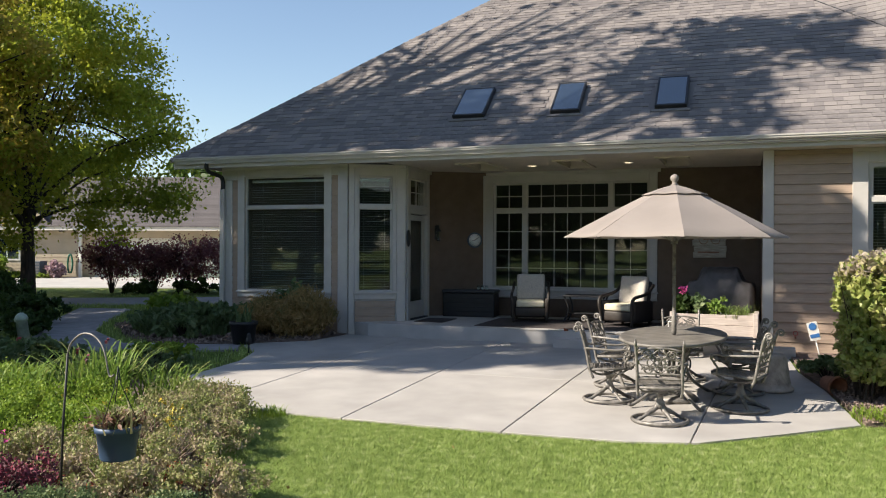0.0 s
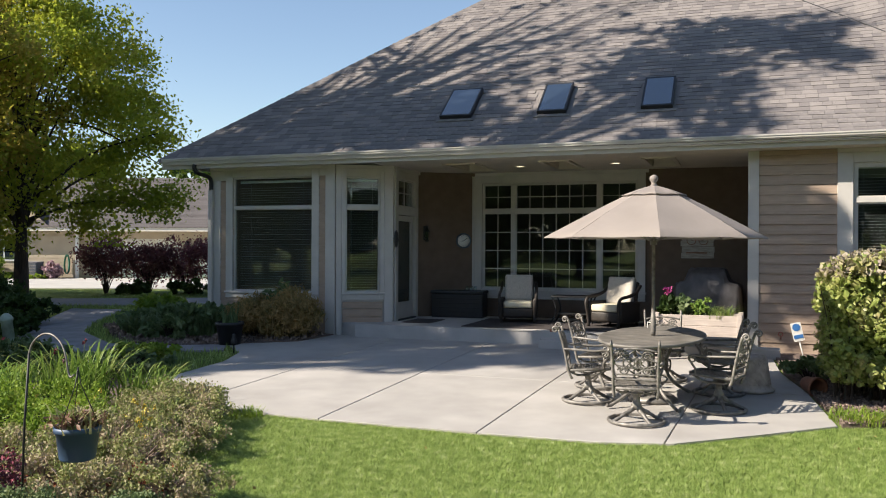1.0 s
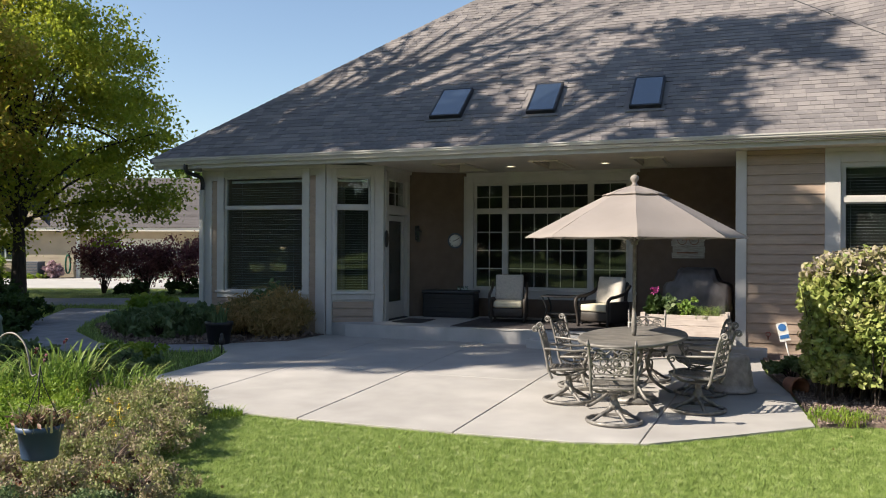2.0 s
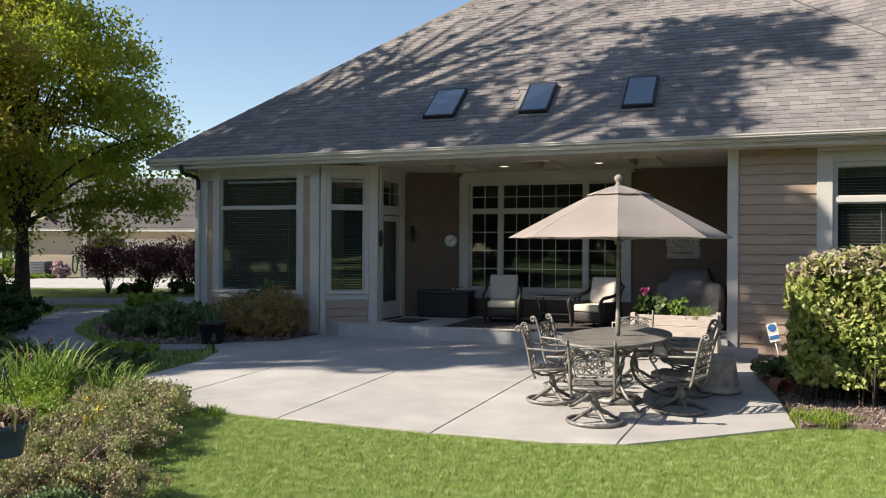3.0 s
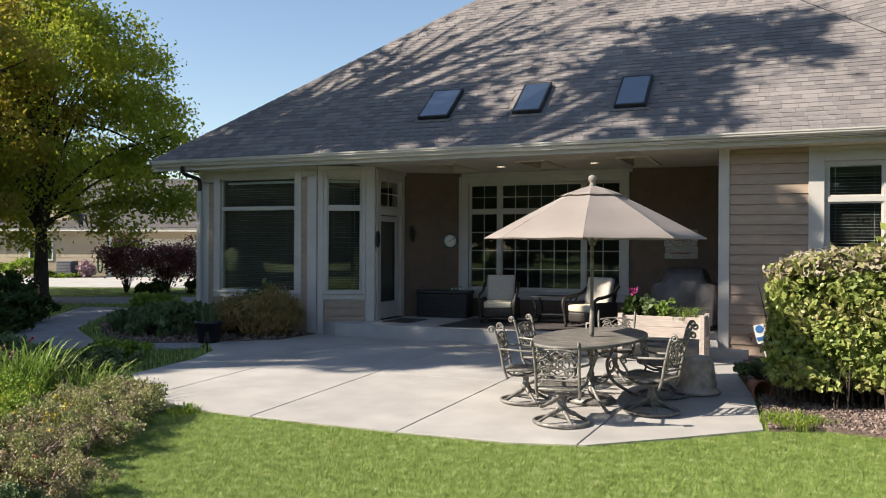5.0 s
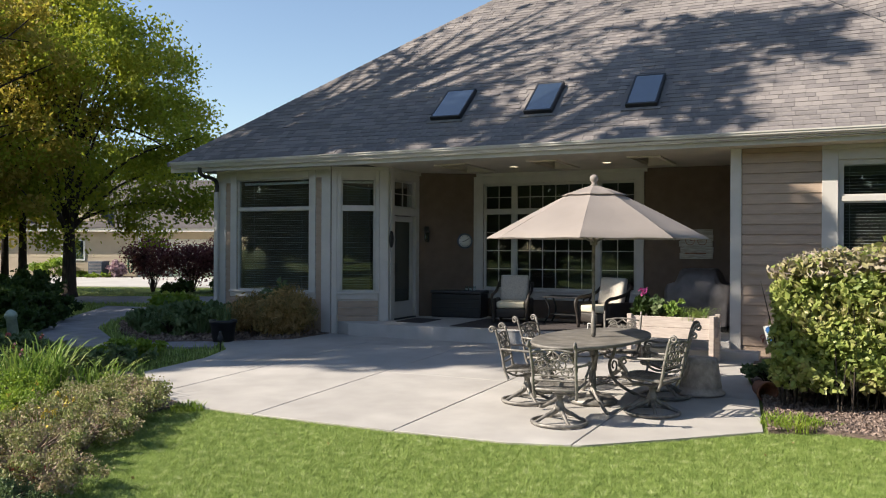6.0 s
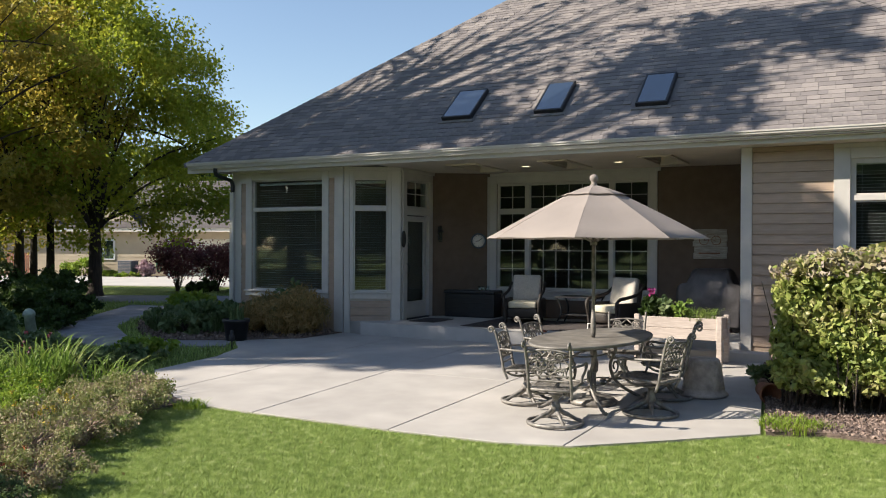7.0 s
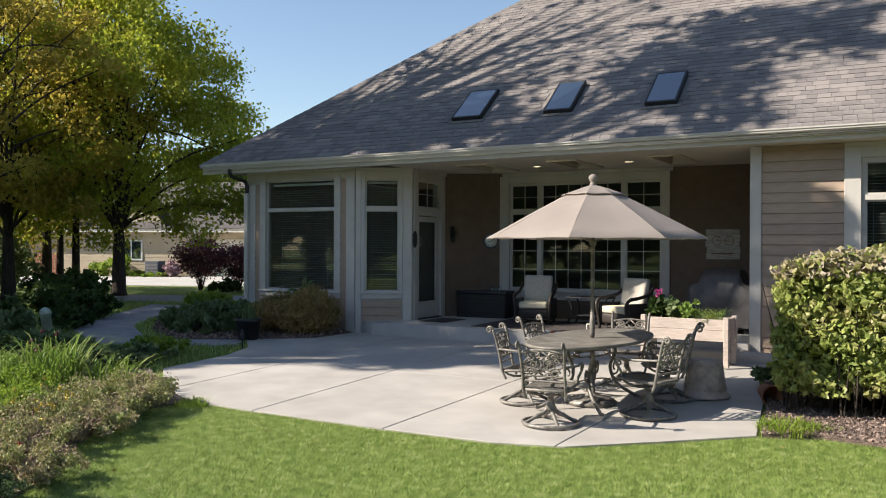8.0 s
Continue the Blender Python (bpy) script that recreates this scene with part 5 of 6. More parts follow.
        part("back_rail", bm, IRON, ob)
    def flat(name, pts, r, cap=True):
        bm = bmesh.new()
        tube(bm, [back(x, z) for x, z in pts], r, 5, cap=cap)
        part(name, bm, IRON, panel)

    mid = 0.68
    bm = bmesh.new()
    tube(bm, [back(0.235 * math.cos(a), mid + 0.045 * math.sin(a)) for a in np.linspace(0, 2 * math.pi, 33)], 0.008, 5, cap=False)
    panel = part("back_panel", bm, IRON, ob, "interlaced scrollwork back panel")
    for sx in (-1, 1):
        for sz2 in (-1, 1):
            flat("scroll", [(sx * (0.125 + 0.062 * f * math.cos(a)), mid + sz2 * 0.082 + 0.055 * f * math.sin(a)) for a, f in zip(np.linspace(0, 3.2 * math.pi, 26), np.linspace(1.0, 0.3, 26))], 0.0095)
    for kx in (-1, 0, 1):
        flat("ring", [(0.07 * kx + 0.06 * math.cos(a), mid + 0.06 * math.sin(a)) for a in np.linspace(0, 2 * math.pi, 25)], 0.009, False)
    for s in (-1, 1):
        for o in (-0.06, 0.0, 0.06):
            flat("lattice_bar", [(o - 0.085, mid - s * 0.085), (o + 0.085, mid + s * 0.085)], 0.007)
        flat("scroll", [(0.0, 0.56), (s * 0.06, 0.60), (s * 0.17, mid - 0.06), (s * 0.225, mid), (s * 0.17, mid + 0.06), (s * 0.06, 0.78), (0.0, 0.83)], 0.0095)
    return ob


chair = build_chair()
# (x, y, turn): the back is at local +y; turn 180 puts it towards the lawn
spots = [(-0.655, 9.28, 184.0), (-1.345, 10.18, 98.0), (-1.36, 11.1, 80.0), (-0.58, 11.8, 8.0), (0.15, 11.08, -80.0), (0.18, 10.13, -106.0)]
chair.matrix_basis = at_patio(*spots[0])
for s in spots[1:]:
    copy_thing(chair, at_patio(*s))

# umbrella
umb = thing("patio_umbrella", at_patio(TX, TY), "open sand-coloured market umbrella through the table", "umbrella")
z0 = PZ(TX, TY)
ZR, ZA, R8 = 2.085 - z0, 2.715 - z0, 1.335
A0 = radians(8.6)
vent_r, vent_z = 0.39, 2.580 - z0


def canopy(bm, r_in, z_in, r_out, z_out, sag, skirt=0.0, steps=6, across=6):
    """Eight gores, each a little hollow between the ribs and curved along them."""
    for k in range(8):
        a, b = A0 + k * math.pi / 4, A0 + (k + 1) * math.pi / 4
        grid = []
        for i in range(steps + 1):
            f = i / steps
            row = []
            for j in range(across + 1):
                g = j / across
                pa, pb = Vector((math.cos(a), math.sin(a), 0)), Vector((math.cos(b), math.sin(b), 0))
                d = pa.lerp(pb, g)
                r = (r_in + (r_out - r_in) * f) * (1 - 0.016 * 4 * g * (1 - g) * f * f)
                z = z_in + (z_out - z_in) * f + 0.006 * math.sin(math.pi * f) - sag * 4 * g * (1 - g) * f * (1 - f) * 2.4 - 0.004 * math.sin(9 * g + 5 * f + k) * f
                row.append(Vector((d.x * r, d.y * r, z)))
            grid.append(row)
        if skirt:
            grid.append([p + Vector((p.x * 0.004, p.y * 0.004, -skirt)) for p in grid[-1]])
        vs = [[bm.verts.new(p) for p in row] for row in grid]
        for r0, r1_ in zip(vs, vs[1:]):
            for j in range(across):
                bm.faces.new((r0[j], r0[j + 1], r1_[j + 1], r1_[j])).smooth = True


bm = bmesh.new()
canopy(bm, vent_r * 0.6, vent_z + 0.075, R8, ZR, 0.03, skirt=0.012)
can = part("canopy", bm, CANVAS, umb)
bm = bmesh.new()
canopy(bm, 0.035, ZA + 0.004, vent_r, vent_z + 0.022, 0.012, skirt=0.005, steps=4)
part("vent", bm, CANVAS, can)
for k in range(8):
    a = A0 + k * math.pi / 4
    u = Vector((math.cos(a), math.sin(a), 0))
    bm = bmesh.new()
    tube(bm, [u * 0.03 + Vector((0, 0, ZA - 0.07)), u * 0.6 + Vector((0, 0, (ZA + ZR) / 2 - 0.02)), u * (R8 - 0.02) + Vector((0, 0, ZR - 0.012))], 0.009, 5)
    rib = part("rib", bm, IRON, umb)
    bm = bmesh.new()
    tube(bm, [u * 0.03 + Vector((0, 0, ZR - 0.05)), u * 0.66 + Vector((0, 0, (ZA + ZR) / 2 - 0.06))], 0.007, 5)
    part("strut", bm, IRON, rib)
bm = bmesh.new()
lathe(bm, [(0.021, 0.05), (0.021, ZA - 0.02)], 12)
part("pole", bm, IRON, umb)
bm = bmesh.new()
lathe(bm, [(0.034, ZA - 0.02), (0.05, ZA), (0.028, ZA + 0.03), (0.03, ZA + 0.045), (0.047, ZA + 0.068), (0.053, ZA + 0.092), (0.044, ZA + 0.118), (0.016, ZA + 0.136)], 16)
part("finial", bm, CANVAS, umb, "pale wooden ball finial")
bm = bmesh.new()
lathe(bm, [(0.04, ZR - 0.09), (0.045, ZR - 0.05), (0.04, ZR - 0.02)], 12)
part("runner_hub", bm, IRON, umb)
bm = bmesh.new()
lathe(bm, [(0.026, HT + 0.0), (0.03, HT + 0.02), (0.034, HT + 0.14), (0.03, HT + 0.2), (0.024, HT + 0.3)], 12)
part("table_sleeve", bm, IRON, umb)
bm = bmesh.new()
lathe(bm, [(0.29, 0.0), (0.30, 0.03), (0.25, 0.07), (0.12, 0.10), (0.04, 0.14), (0.035, 0.36), (0.022, 0.38)], 24)
part("base", bm, IRON, umb)
bm = bmesh.new()
for sx in (0, 1):
    box(bm, -0.072 + sx * 0.0, -0.064, -0.008, 0.008, HT + 0.09, HT + 0.16) if sx == 0 else box(bm, -0.064, -0.03, -0.008, 0.008, HT + 0.15, HT + 0.16)
part("crank_handle", bm, WHITE, umb)

# ---- patio: cement pedestal, raised planter, low pots ----
bm = bmesh.new()
lathe(bm, [(0.0, 0.0), (0.31, 0.0), (0.325, 0.015), (0.32, 0.04), (0.285, 0.055), (0.275, 0.1), (0.225, 0.42), (0.215, 0.455), (0.195, 0.475), (0.0, 0.48)], 40, caps=False)
pedestal = thing("cement_pedestal", at_patio(0.53, 11.42) @ Matrix.Diagonal((0.92, 0.92, 0.97, 1)), "weathered round cement pedestal with a woven pattern", "pedestal")
part("body", bm, CEMENT, pedestal)
bm = bmesh.new()
for k in range(28):
    for turn in (-1, 1):
        band = []
        for i in range(9):
            f = i / 8
            a = 2 * math.pi * (k + turn * f * 3.2) / 28
            rr = 0.275 - 0.05 * f
            band.append((rr * math.cos(a), rr * math.sin(a), 0.10 + 0.32 * f))
        tube(bm, band, 0.006, 4)
part("woven_relief", bm, CEMENT, pedestal)["kind"] = "stuff"

planter = thing("planter_box", pose(-0.85, 13.55, PZ(0, 13.6), 0, 0, -2), "raised whitewashed cedar planter box on four legs", "planter")
PL, PD, PT, PB = 1.25, 0.52, 0.70, 0.37
for i in range(2):
    for y in (0.0, PD - 0.03):
        bm = bmesh.new()
        h = (PT - PB) / 2
        bevel_box(bm, 0.03, PL - 0.03, y, y + 0.03, PB + i * h + 0.003, PB + (i + 1) * h, 0.005, seg=1)
        part("board", bm, CEDAR, planter)
    for x in (0.0, PL - 0.03):
        bm = bmesh.new()
        bevel_box(bm, x, x + 0.03, 0.035, PD - 0.035, PB + i * h + 0.003, PB + (i + 1) * h, 0.005, seg=1)
        part("board", bm, CEDAR, planter)
for x in (-0.03, PL - 0.045):
    for y in (-0.045, PD - 0.035):
        bm = bmesh.new()
        bevel_box(bm, x, x + 0.075, y, y + 0.08, 0, PT + 0.03, 0.006, seg=1)
        part("leg", bm, CEDAR, planter)
bm = bmesh.new()
box(bm, 0.03, PL - 0.03, 0.035, PD - 0.035, PB + 0.02, PT - 0.05)
part("soil", bm, SOIL, planter)
zt = PZ(0, 13.6) + PT - 0.05
shrub("potted_plant", -0.44, 13.8, (0.22, 0.18, 0.14), 700, 0.06, DARKLEAF, "leafy green plant growing in the planter box", 501, z=zt, clumps=16, low=0.1, category="plant")
shrub("potted_plant", -0.68, 13.8, (0.18, 0.16, 0.16), 600, 0.07, CONIFER, "dark leafy plant growing in the planter box", 502, z=zt, clumps=14, low=0.1, category="plant")
shrub("potted_plant", -0.18, 13.65, (0.13, 0.14, 0.19), 300, 0.04, BLADE, "pale green plant spilling over the planter", 503, z=zt - 0.04, clumps=14, low=0.1, category="plant")
clump_of_blades("potted_plant", 0.06, 13.75, 260, 0.26, 0.26, 0.006, 1.5, BLADE, "thin grassy chives in the planter box", 0.5, z=zt, segments=4)
ob = thing("flower_stem", Matrix.Translation((-0.72, 13.85, zt)), "magenta flower spike above the planter", "flower")
bm = bmesh.new()
tube(bm, [(0, 0, 0), (0.02, 0, 0.25), (0.03, 0, 0.42)], 0.005, 4)
part("stalk", bm, DARKLEAF, ob)
o = new("petals", leaf_mesh("petals", [(0.025 + rng.normal() * 0.03, rng.normal() * 0.03, 0.36 + rng.normal() * 0.05) for _ in range(40)], 0.04, MAGENTA))
o.parent = ob
o["kind"] = "stuff"

pot = thing("terracotta_pot", pose(1.27, 11.45, PZ(1.27, 11.45) + 0.10, 96, 0, 30), "brown terracotta pot lying on its side", "pot")
bm = bmesh.new()
lathe(bm, [(0.0, -0.13), (0.085, -0.13), (0.115, 0.08), (0.13, 0.08), (0.13, 0.13), (0.115, 0.13), (0.105, 0.09), (0.08, -0.11), (0.0, -0.11)], 24, caps=False)
part("body", bm, TERRACOTTA, pot)

pot = thing("planter_pot", at_patio(-8.30, 12.95), "round black plastic pot at the patio corner", "pot")
bm = bmesh.new()
lathe(bm, [(0.0, 0.0), (0.19, 0.0), (0.235, 0.34), (0.255, 0.34), (0.255, 0.40), (0.225, 0.40), (0.22, 0.34), (0.0, 0.33)], 28, caps=False)
part("body", bm, PLASTIC, pot)
clump_of_blades("potted_plant", -8.30, 12.95, 50, 0.15, 0.4, 0.03, 0.7, DARKLEAF, "dark green plant growing in the black pot", 0.3, z=PZ(-8.3, 12.95) + 0.33)
bird = thing("garden_ornament", at_patio(-7.62, 12.05), "small dark bird-shaped garden ornament on a stake", "ornament")
bm = bmesh.new()
lathe(bm, [(0.0, 0.13), (0.04, 0.15), (0.055, 0.19), (0.045, 0.24), (0.028, 0.27), (0.032, 0.30), (0.02, 0.33), (0.0, 0.335)], 14, caps=False)
tube(bm, [(0, 0, 0), (0, 0, 0.15)], 0.012, 6)
part("body", bm, BLACK, bird)

# ---- hanging pot on its hook ----
RUSTY = leafy("withered_leaves", [(0.10, 0.05, 0.035), (0.17, 0.09, 0.06), (0.24, 0.15, 0.10), (0.12, 0.12, 0.06)], 0.2)
hook = thing("shepherd_hook", Matrix.Translation((-4.305, 4.4, 0.0)), "black shepherd hook pole with a curved worn top", "garden hook")
bm = bmesh.new()
tube(bm, [(0, 0, -0.05), (0.03, 0, 0.7), (0.07, 0, 1.2)], 0.0085, 7)
part("pole", bm, BLACK, hook)
bm = bmesh.new()
tube(bm, smooth_line([(0.07, 0, 1.2), (0.10, 0, 1.27), (0.19, -0.01, 1.335), (0.29, -0.02, 1.34), (0.38, -0.03, 1.285), (0.43, -0.04, 1.2), (0.455, -0.045, 1.10), (0.48, -0.05, 1.065), (0.51, -0.05, 1.08)], 5), 0.007, 6)
part("arm", bm, IRON, hook, "worn grey curved arm")
hp = thing("hanging_pot", Matrix.Translation((-3.772, 4.36, 0.515)), "slate-blue hanging plastic pot with a drying plant", "pot")
bm = bmesh.new()
lathe(bm, [(0.0, 0.0), (0.108, 0.0), (0.116, 0.012), (0.138, 0.185), (0.149, 0.185), (0.152, 0.225), (0.143, 0.225), (0.135, 0.19), (0.13, 0.175), (0.0, 0.175)], 32, caps=False)
part("body", bm, BLUE_POT, hp)
bm = bmesh.new()
for k in range(3):
    a = 2 * math.pi * k / 3 + 0.4
    tube(bm, [(0.148 * math.cos(a), 0.145 * math.sin(a), 0.215), (0.02 * math.cos(a), 0.02 * math.sin(a), 0.50), (0.0, 0.0, 0.62)], 0.0035, 5)
part("hanger", bm, PLASTIC, hp)
o = new("dry_leaves", blade_mesh("dry_leaves", np.stack([rng.normal(size=130) * 0.06, rng.normal(size=130) * 0.06, np.full(130, 0.19)], 1), 0.17, 0.016, 1.3, DRY, 4, 0.3))
o.parent = hp
o = new("dead_leaves", leaf_mesh("dead_leaves", np.stack([rng.normal(size=160) * 0.075, rng.normal(size=160) * 0.075, 0.21 + rng.random(160) * 0.09], 1), 0.03, RUSTY, aspect=2.2))
o.parent = hp
tot = thing("garden_totem", pose(-11.02, 10.7, ground_z(0, 10.7) - 0.02, 4, -7, 0), "pale green painted garden post with a red motif", "garden post")
bm = bmesh.new()
lathe(bm, [(0.095, 0.0), (0.09, 0.62), (0.105, 0.63), (0.11, 0.67), (0.085, 0.72), (0.04, 0.76), (0.0, 0.77)], 18)
part("post", bm, GREEN_PAINT, tot)
bm = bmesh.new()
lathe(bm, [(0.0, 0.0), (0.05, 0.01), (0.055, 0.05), (0.0, 0.09)], 12, pose(0.03, -0.095, 0.32, 80, 0, 0))
part("motif", bm, RED_PAINT, tot)

# ---- yard sign ----
sign = thing("yard_sign", pose(1.33, 13.6, ground_z(1, 13.6), 0, -14, 8), "small white yard sign with a blue emblem, leaning on its stake", "sign")
bm = bmesh.new()
tube(bm, [(0, 0, 0), (0, 0, 0.5)], 0.010, 6)
part("stake", bm, WHITE, sign)
bm = bmesh.new()
bevel_box(bm, -0.075, 0.075, -0.022, -0.012, 0.38, 0.66, 0.01, seg=1)
panel = part("panel", bm, WHITE, sign)
bm = bmesh.new()
box(bm, -0.065, 0.065, -0.027, -0.0225, 0.42, 0.475)
part("bar", bm, BLUE, panel)
bm = bmesh.new()
lathe(bm, [(0.0, 0.0), (0.058, 0.0), (0.058, 0.004), (0.0, 0.004)], 8, pose(0, -0.0225, 0.59, 90, 0, 0), smooth=False, caps=False)
part("emblem", bm, BLUE, panel)

# ---- porch furniture ----
def at_porch(x, y, turn=0.0):
    return pose(x, y, FLOOR, 0, 0, turn)


bm = bmesh.new()
bevel_box(bm, -2.0, 2.2, -0.95, 0.95, 0.0, 0.012, 0.004, seg=1)
solid("rug", bm, RUG, "dark patterned outdoor rug on the porch", "rug", "", at_porch(-2.55, 15.85, 0))
bm = bmesh.new()
bevel_box(bm, -0.3, 0.3, -0.45, 0.45, 0.0, 0.012, 0.004, seg=1)
solid("doormat", bm, RUG, "black doormat in front of the patio door", "doormat", "", at_porch(-5.62, 15.75, 0))


def build_armchair():
    ob = thing("wicker_armchair", Matrix(), "dark wicker armchair with cream seat and beige back cushion", "armchair", "porch armchairs")
    bm = bmesh.new()
    bevel_box(bm, -0.36, 0.36, -0.38, 0.36, 0.10, 0.30, 0.04)
    part("base", bm, WICKER, ob)
    bm = bmesh.new()
    bevel_box(bm, -0.35, 0.35, -0.05, 0.05, 0.0, 0.62, 0.045, pose(0, 0.33, 0.27, -14, 0, 0))
    part("backrest", bm, WICKER, ob)
    for sx in (-1, 1):
        bm = bmesh.new()
        bevel_box(bm, sx * 0.40 - 0.055, sx * 0.40 + 0.055, -0.40, 0.36, 0.08, 0.50, 0.05)
        part("side_panel", bm, WICKER, ob)
        bm = bmesh.new()
        tube(bm, smooth_line([(sx * 0.41, 0.44, 0.80), (sx * 0.42, 0.22, 0.66), (sx * 0.43, -0.1, 0.60), (sx * 0.43, -0.36, 0.57), (sx * 0.42, -0.46, 0.46), (sx * 0.40, -0.42, 0.25), (sx * 0.38, -0.40, 0.0)], 5), 0.034, 8)
        part("armrest", bm, WICKER, ob)
        bm = bmesh.new()
        tube(bm, [(sx * 0.34, 0.34, 0.12), (sx * 0.36, 0.40, 0.0)], 0.03, 7)
        part("leg", bm, WICKER, ob)
    bm = bmesh.new()
    bevel_box(bm, -0.335, 0.335, -0.40, 0.27, 0.30, 0.44, 0.05, seg=4)
    part("seat_cushion", bm, CUSHION, ob)
    bm = bmesh.new()
    bevel_box(bm, -0.335, 0.335, -0.075, 0.075, 0.0, 0.56, 0.06, pose(0, 0.225, 0.42, -14, 0, 0), seg=4)
    part("back_cushion", bm, PILLOW, ob)
    for f in ob.children_recursive:
        for poly in f.data.polygons:
            poly.use_smooth = True
    return ob


arm = build_armchair()
arm.matrix_basis = at_porch(-3.80, 16.3, 12) @ Matrix.Translation((0, 0, 0.012)) @ Matrix.Diagonal((0.84, 0.88, 0.95, 1))
arm2 = copy_thing(arm, at_porch(-1.86, 15.95, -24) @ Matrix.Translation((0, 0, 0.012)))
ct = thing("coffee_table", at_porch(-2.72, 16.5, 0) @ Matrix.Translation((0, 0, 0.012)), "dark metal coffee table with curved legs", "table")
bm = bmesh.new()
bevel_box(bm, -0.42, 0.42, -0.28, 0.28, 0.50, 0.53, 0.01)
part("tabletop", bm, BLACK, ct)
bm = bmesh.new()
bevel_box(bm, -0.33, 0.33, -0.2, 0.2, 0.16, 0.18, 0.008)
part("shelf", bm, BLACK, ct)
for sx in (-1, 1):
    for sy in (-1, 1):
        bm = bmesh.new()
        tube(bm, smooth_line([(sx * 0.39, sy * 0.24, 0.50), (sx * 0.32, sy * 0.22, 0.32), (sx * 0.33, sy * 0.22, 0.16), (sx * 0.41, sy * 0.25, 0.0)], 5), 0.017, 7)
        part("leg", bm, BLACK, ct)

deck_box = thing("storage_box", at_porch(-5.28, 17.02, 4), "dark slatted wicker-look storage box against the wall", "storage box")
bm = bmesh.new()
bevel_box(bm, -0.56, 0.56, -0.24, 0.24, 0.0, 0.50, 0.02)
part("body", bm, PLASTIC, deck_box)
bm = bmesh.new()
bevel_box(bm, -0.58, 0.58, -0.26, 0.26, 0.505, 0.57, 0.02)
part("lid", bm, PLASTIC, deck_box)
for i in range(5):
    bm = bmesh.new()
    bevel_box(bm, -0.54, 0.54, -0.25, -0.241, 0.03 + i * 0.095, 0.115 + i * 0.095, 0.004, seg=1)
    part("slat", bm, PLASTIC, deck_box)
for dx in (0.18, 0.27, 0.36):
    jar = thing("glass_jar", at_porch(-5.28 + dx, 16.98) @ Matrix.Translation((0, 0, 0.57)), "small clear glass candle jar on the storage box", "jar", "candle jars")
    bm = bmesh.new()
    lathe(bm, [(0.0, 0.0), (0.034, 0.0), (0.038, 0.06), (0.034, 0.095), (0.031, 0.095), (0.034, 0.06), (0.031, 0.006), (0.0, 0.006)], 14, caps=False)
    part("body", bm, GLASS, jar)
    bm = bmesh.new()
    lathe(bm, [(0.0, 0.008), (0.029, 0.008), (0.029, 0.05), (0.0, 0.05)], 12, caps=False)
    part("candle", bm, WHITE, jar)

grill = thing("covered_grill", at_porch(-0.18, 16.35, -4), "barbecue grill under a faded black vinyl cover", "grill")
bm = bmesh.new()
levels = [(0.60, 0.34, 0.12), (0.61, 0.35, 0.45), (0.60, 0.34, 0.76), (0.57, 0.32, 0.83), (0.42, 0.31, 0.87), (0.37, 0.29, 0.98), (0.34, 0.24, 1.07), (0.30, 0.14, 1.12)]
rings = []
for hx, hy, z in levels:
    row = []
    for k in range(48):
        a = 2 * math.pi * k / 48
        c, s = math.cos(a), math.sin(a)
        e = 0.32
        px, py = hx * math.copysign(abs(c) ** e, c), hy * math.copysign(abs(s) ** e, s)
        w = 1 + 0.022 * math.sin(k * 1.9) * (1 - z) + 0.012 * math.sin(k * 4.3 + z * 5)
        row.append(bm.verts.new((px * w, py * w, z + 0.012 * math.sin(k * 0.9 + z * 7))))
    rings.append(row)
for a, b in zip(rings, rings[1:]):
    for k in range(48):
        bm.faces.new((a[k], a[(k + 1) % 48], b[(k + 1) % 48], b[k])).smooth = True
bm.faces.new(rings[-1])
part("cover", bm, COVER, grill)
for x in (-0.45, 0.45):
    bm = bmesh.new()
    lathe(bm, [(0.0, -0.02), (0.07, -0.02), (0.075, 0.0), (0.07, 0.02), (0.0, 0.02)], 16, pose(x, -0.22, 0.075, 90, 0, 0), caps=False)
    part("wheel", bm, BLACK, grill)
bm = bmesh.new()
box(bm, -0.52, 0.52, -0.27, 0.27, 0.08, 0.3)
part("cart", bm, BLACK, grill)
bm = bmesh.new()
box(bm, -0.08, 0.08, -0.265, -0.25, 1.0, 1.03)
part("label_patch", bm, WHITE, grill)

# wall things on the brown wall and the back wall
mB, lenB = wall_frame(**WB)
clock = thing("wall_clock", mB @ pose(1.00, -0.005, 2.10, 90, 0, 0), "round white wall clock with a dark rim", "clock")
bm = bmesh.new()
lathe(bm, [(0.0, 0.0), (0.165, 0.0), (0.17, 0.025), (0.155, 0.04), (0.135, 0.03), (0.135, 0.02), (0.0, 0.02)], 36, caps=False)
part("rim", bm, DENIM, clock, "blue-grey rim")
bm = bmesh.new()
lathe(bm, [(0.0, 0.021), (0.134, 0.021), (0.134, 0.024), (0.0, 0.024)], 36, caps=False)
part("dial", bm, WHITE, clock)
for ang, ln in ((100, 0.06), (-55, 0.095)):
    bm = bmesh.new()
    box(bm, -0.006, 0.006, -0.01, ln, 0.026, 0.029, pose(0, 0, 0, 0, 0, ang))
    part("clock_hand", bm, BLACK, clock)
for k in range(12):
    bm = bmesh.new()
    box(bm, -0.004, 0.004, 0.105, 0.124, 0.0245, 0.0265, pose(0, 0, 0, 0, 0, 30 * k))
    part("hour_mark", bm, BLACK, clock)
lan = thing("wall_lantern", mB @ Matrix.Translation((0.16, 0.0, 2.27)), "black metal wall lantern with frosted glass", "lantern")
bm = bmesh.new()
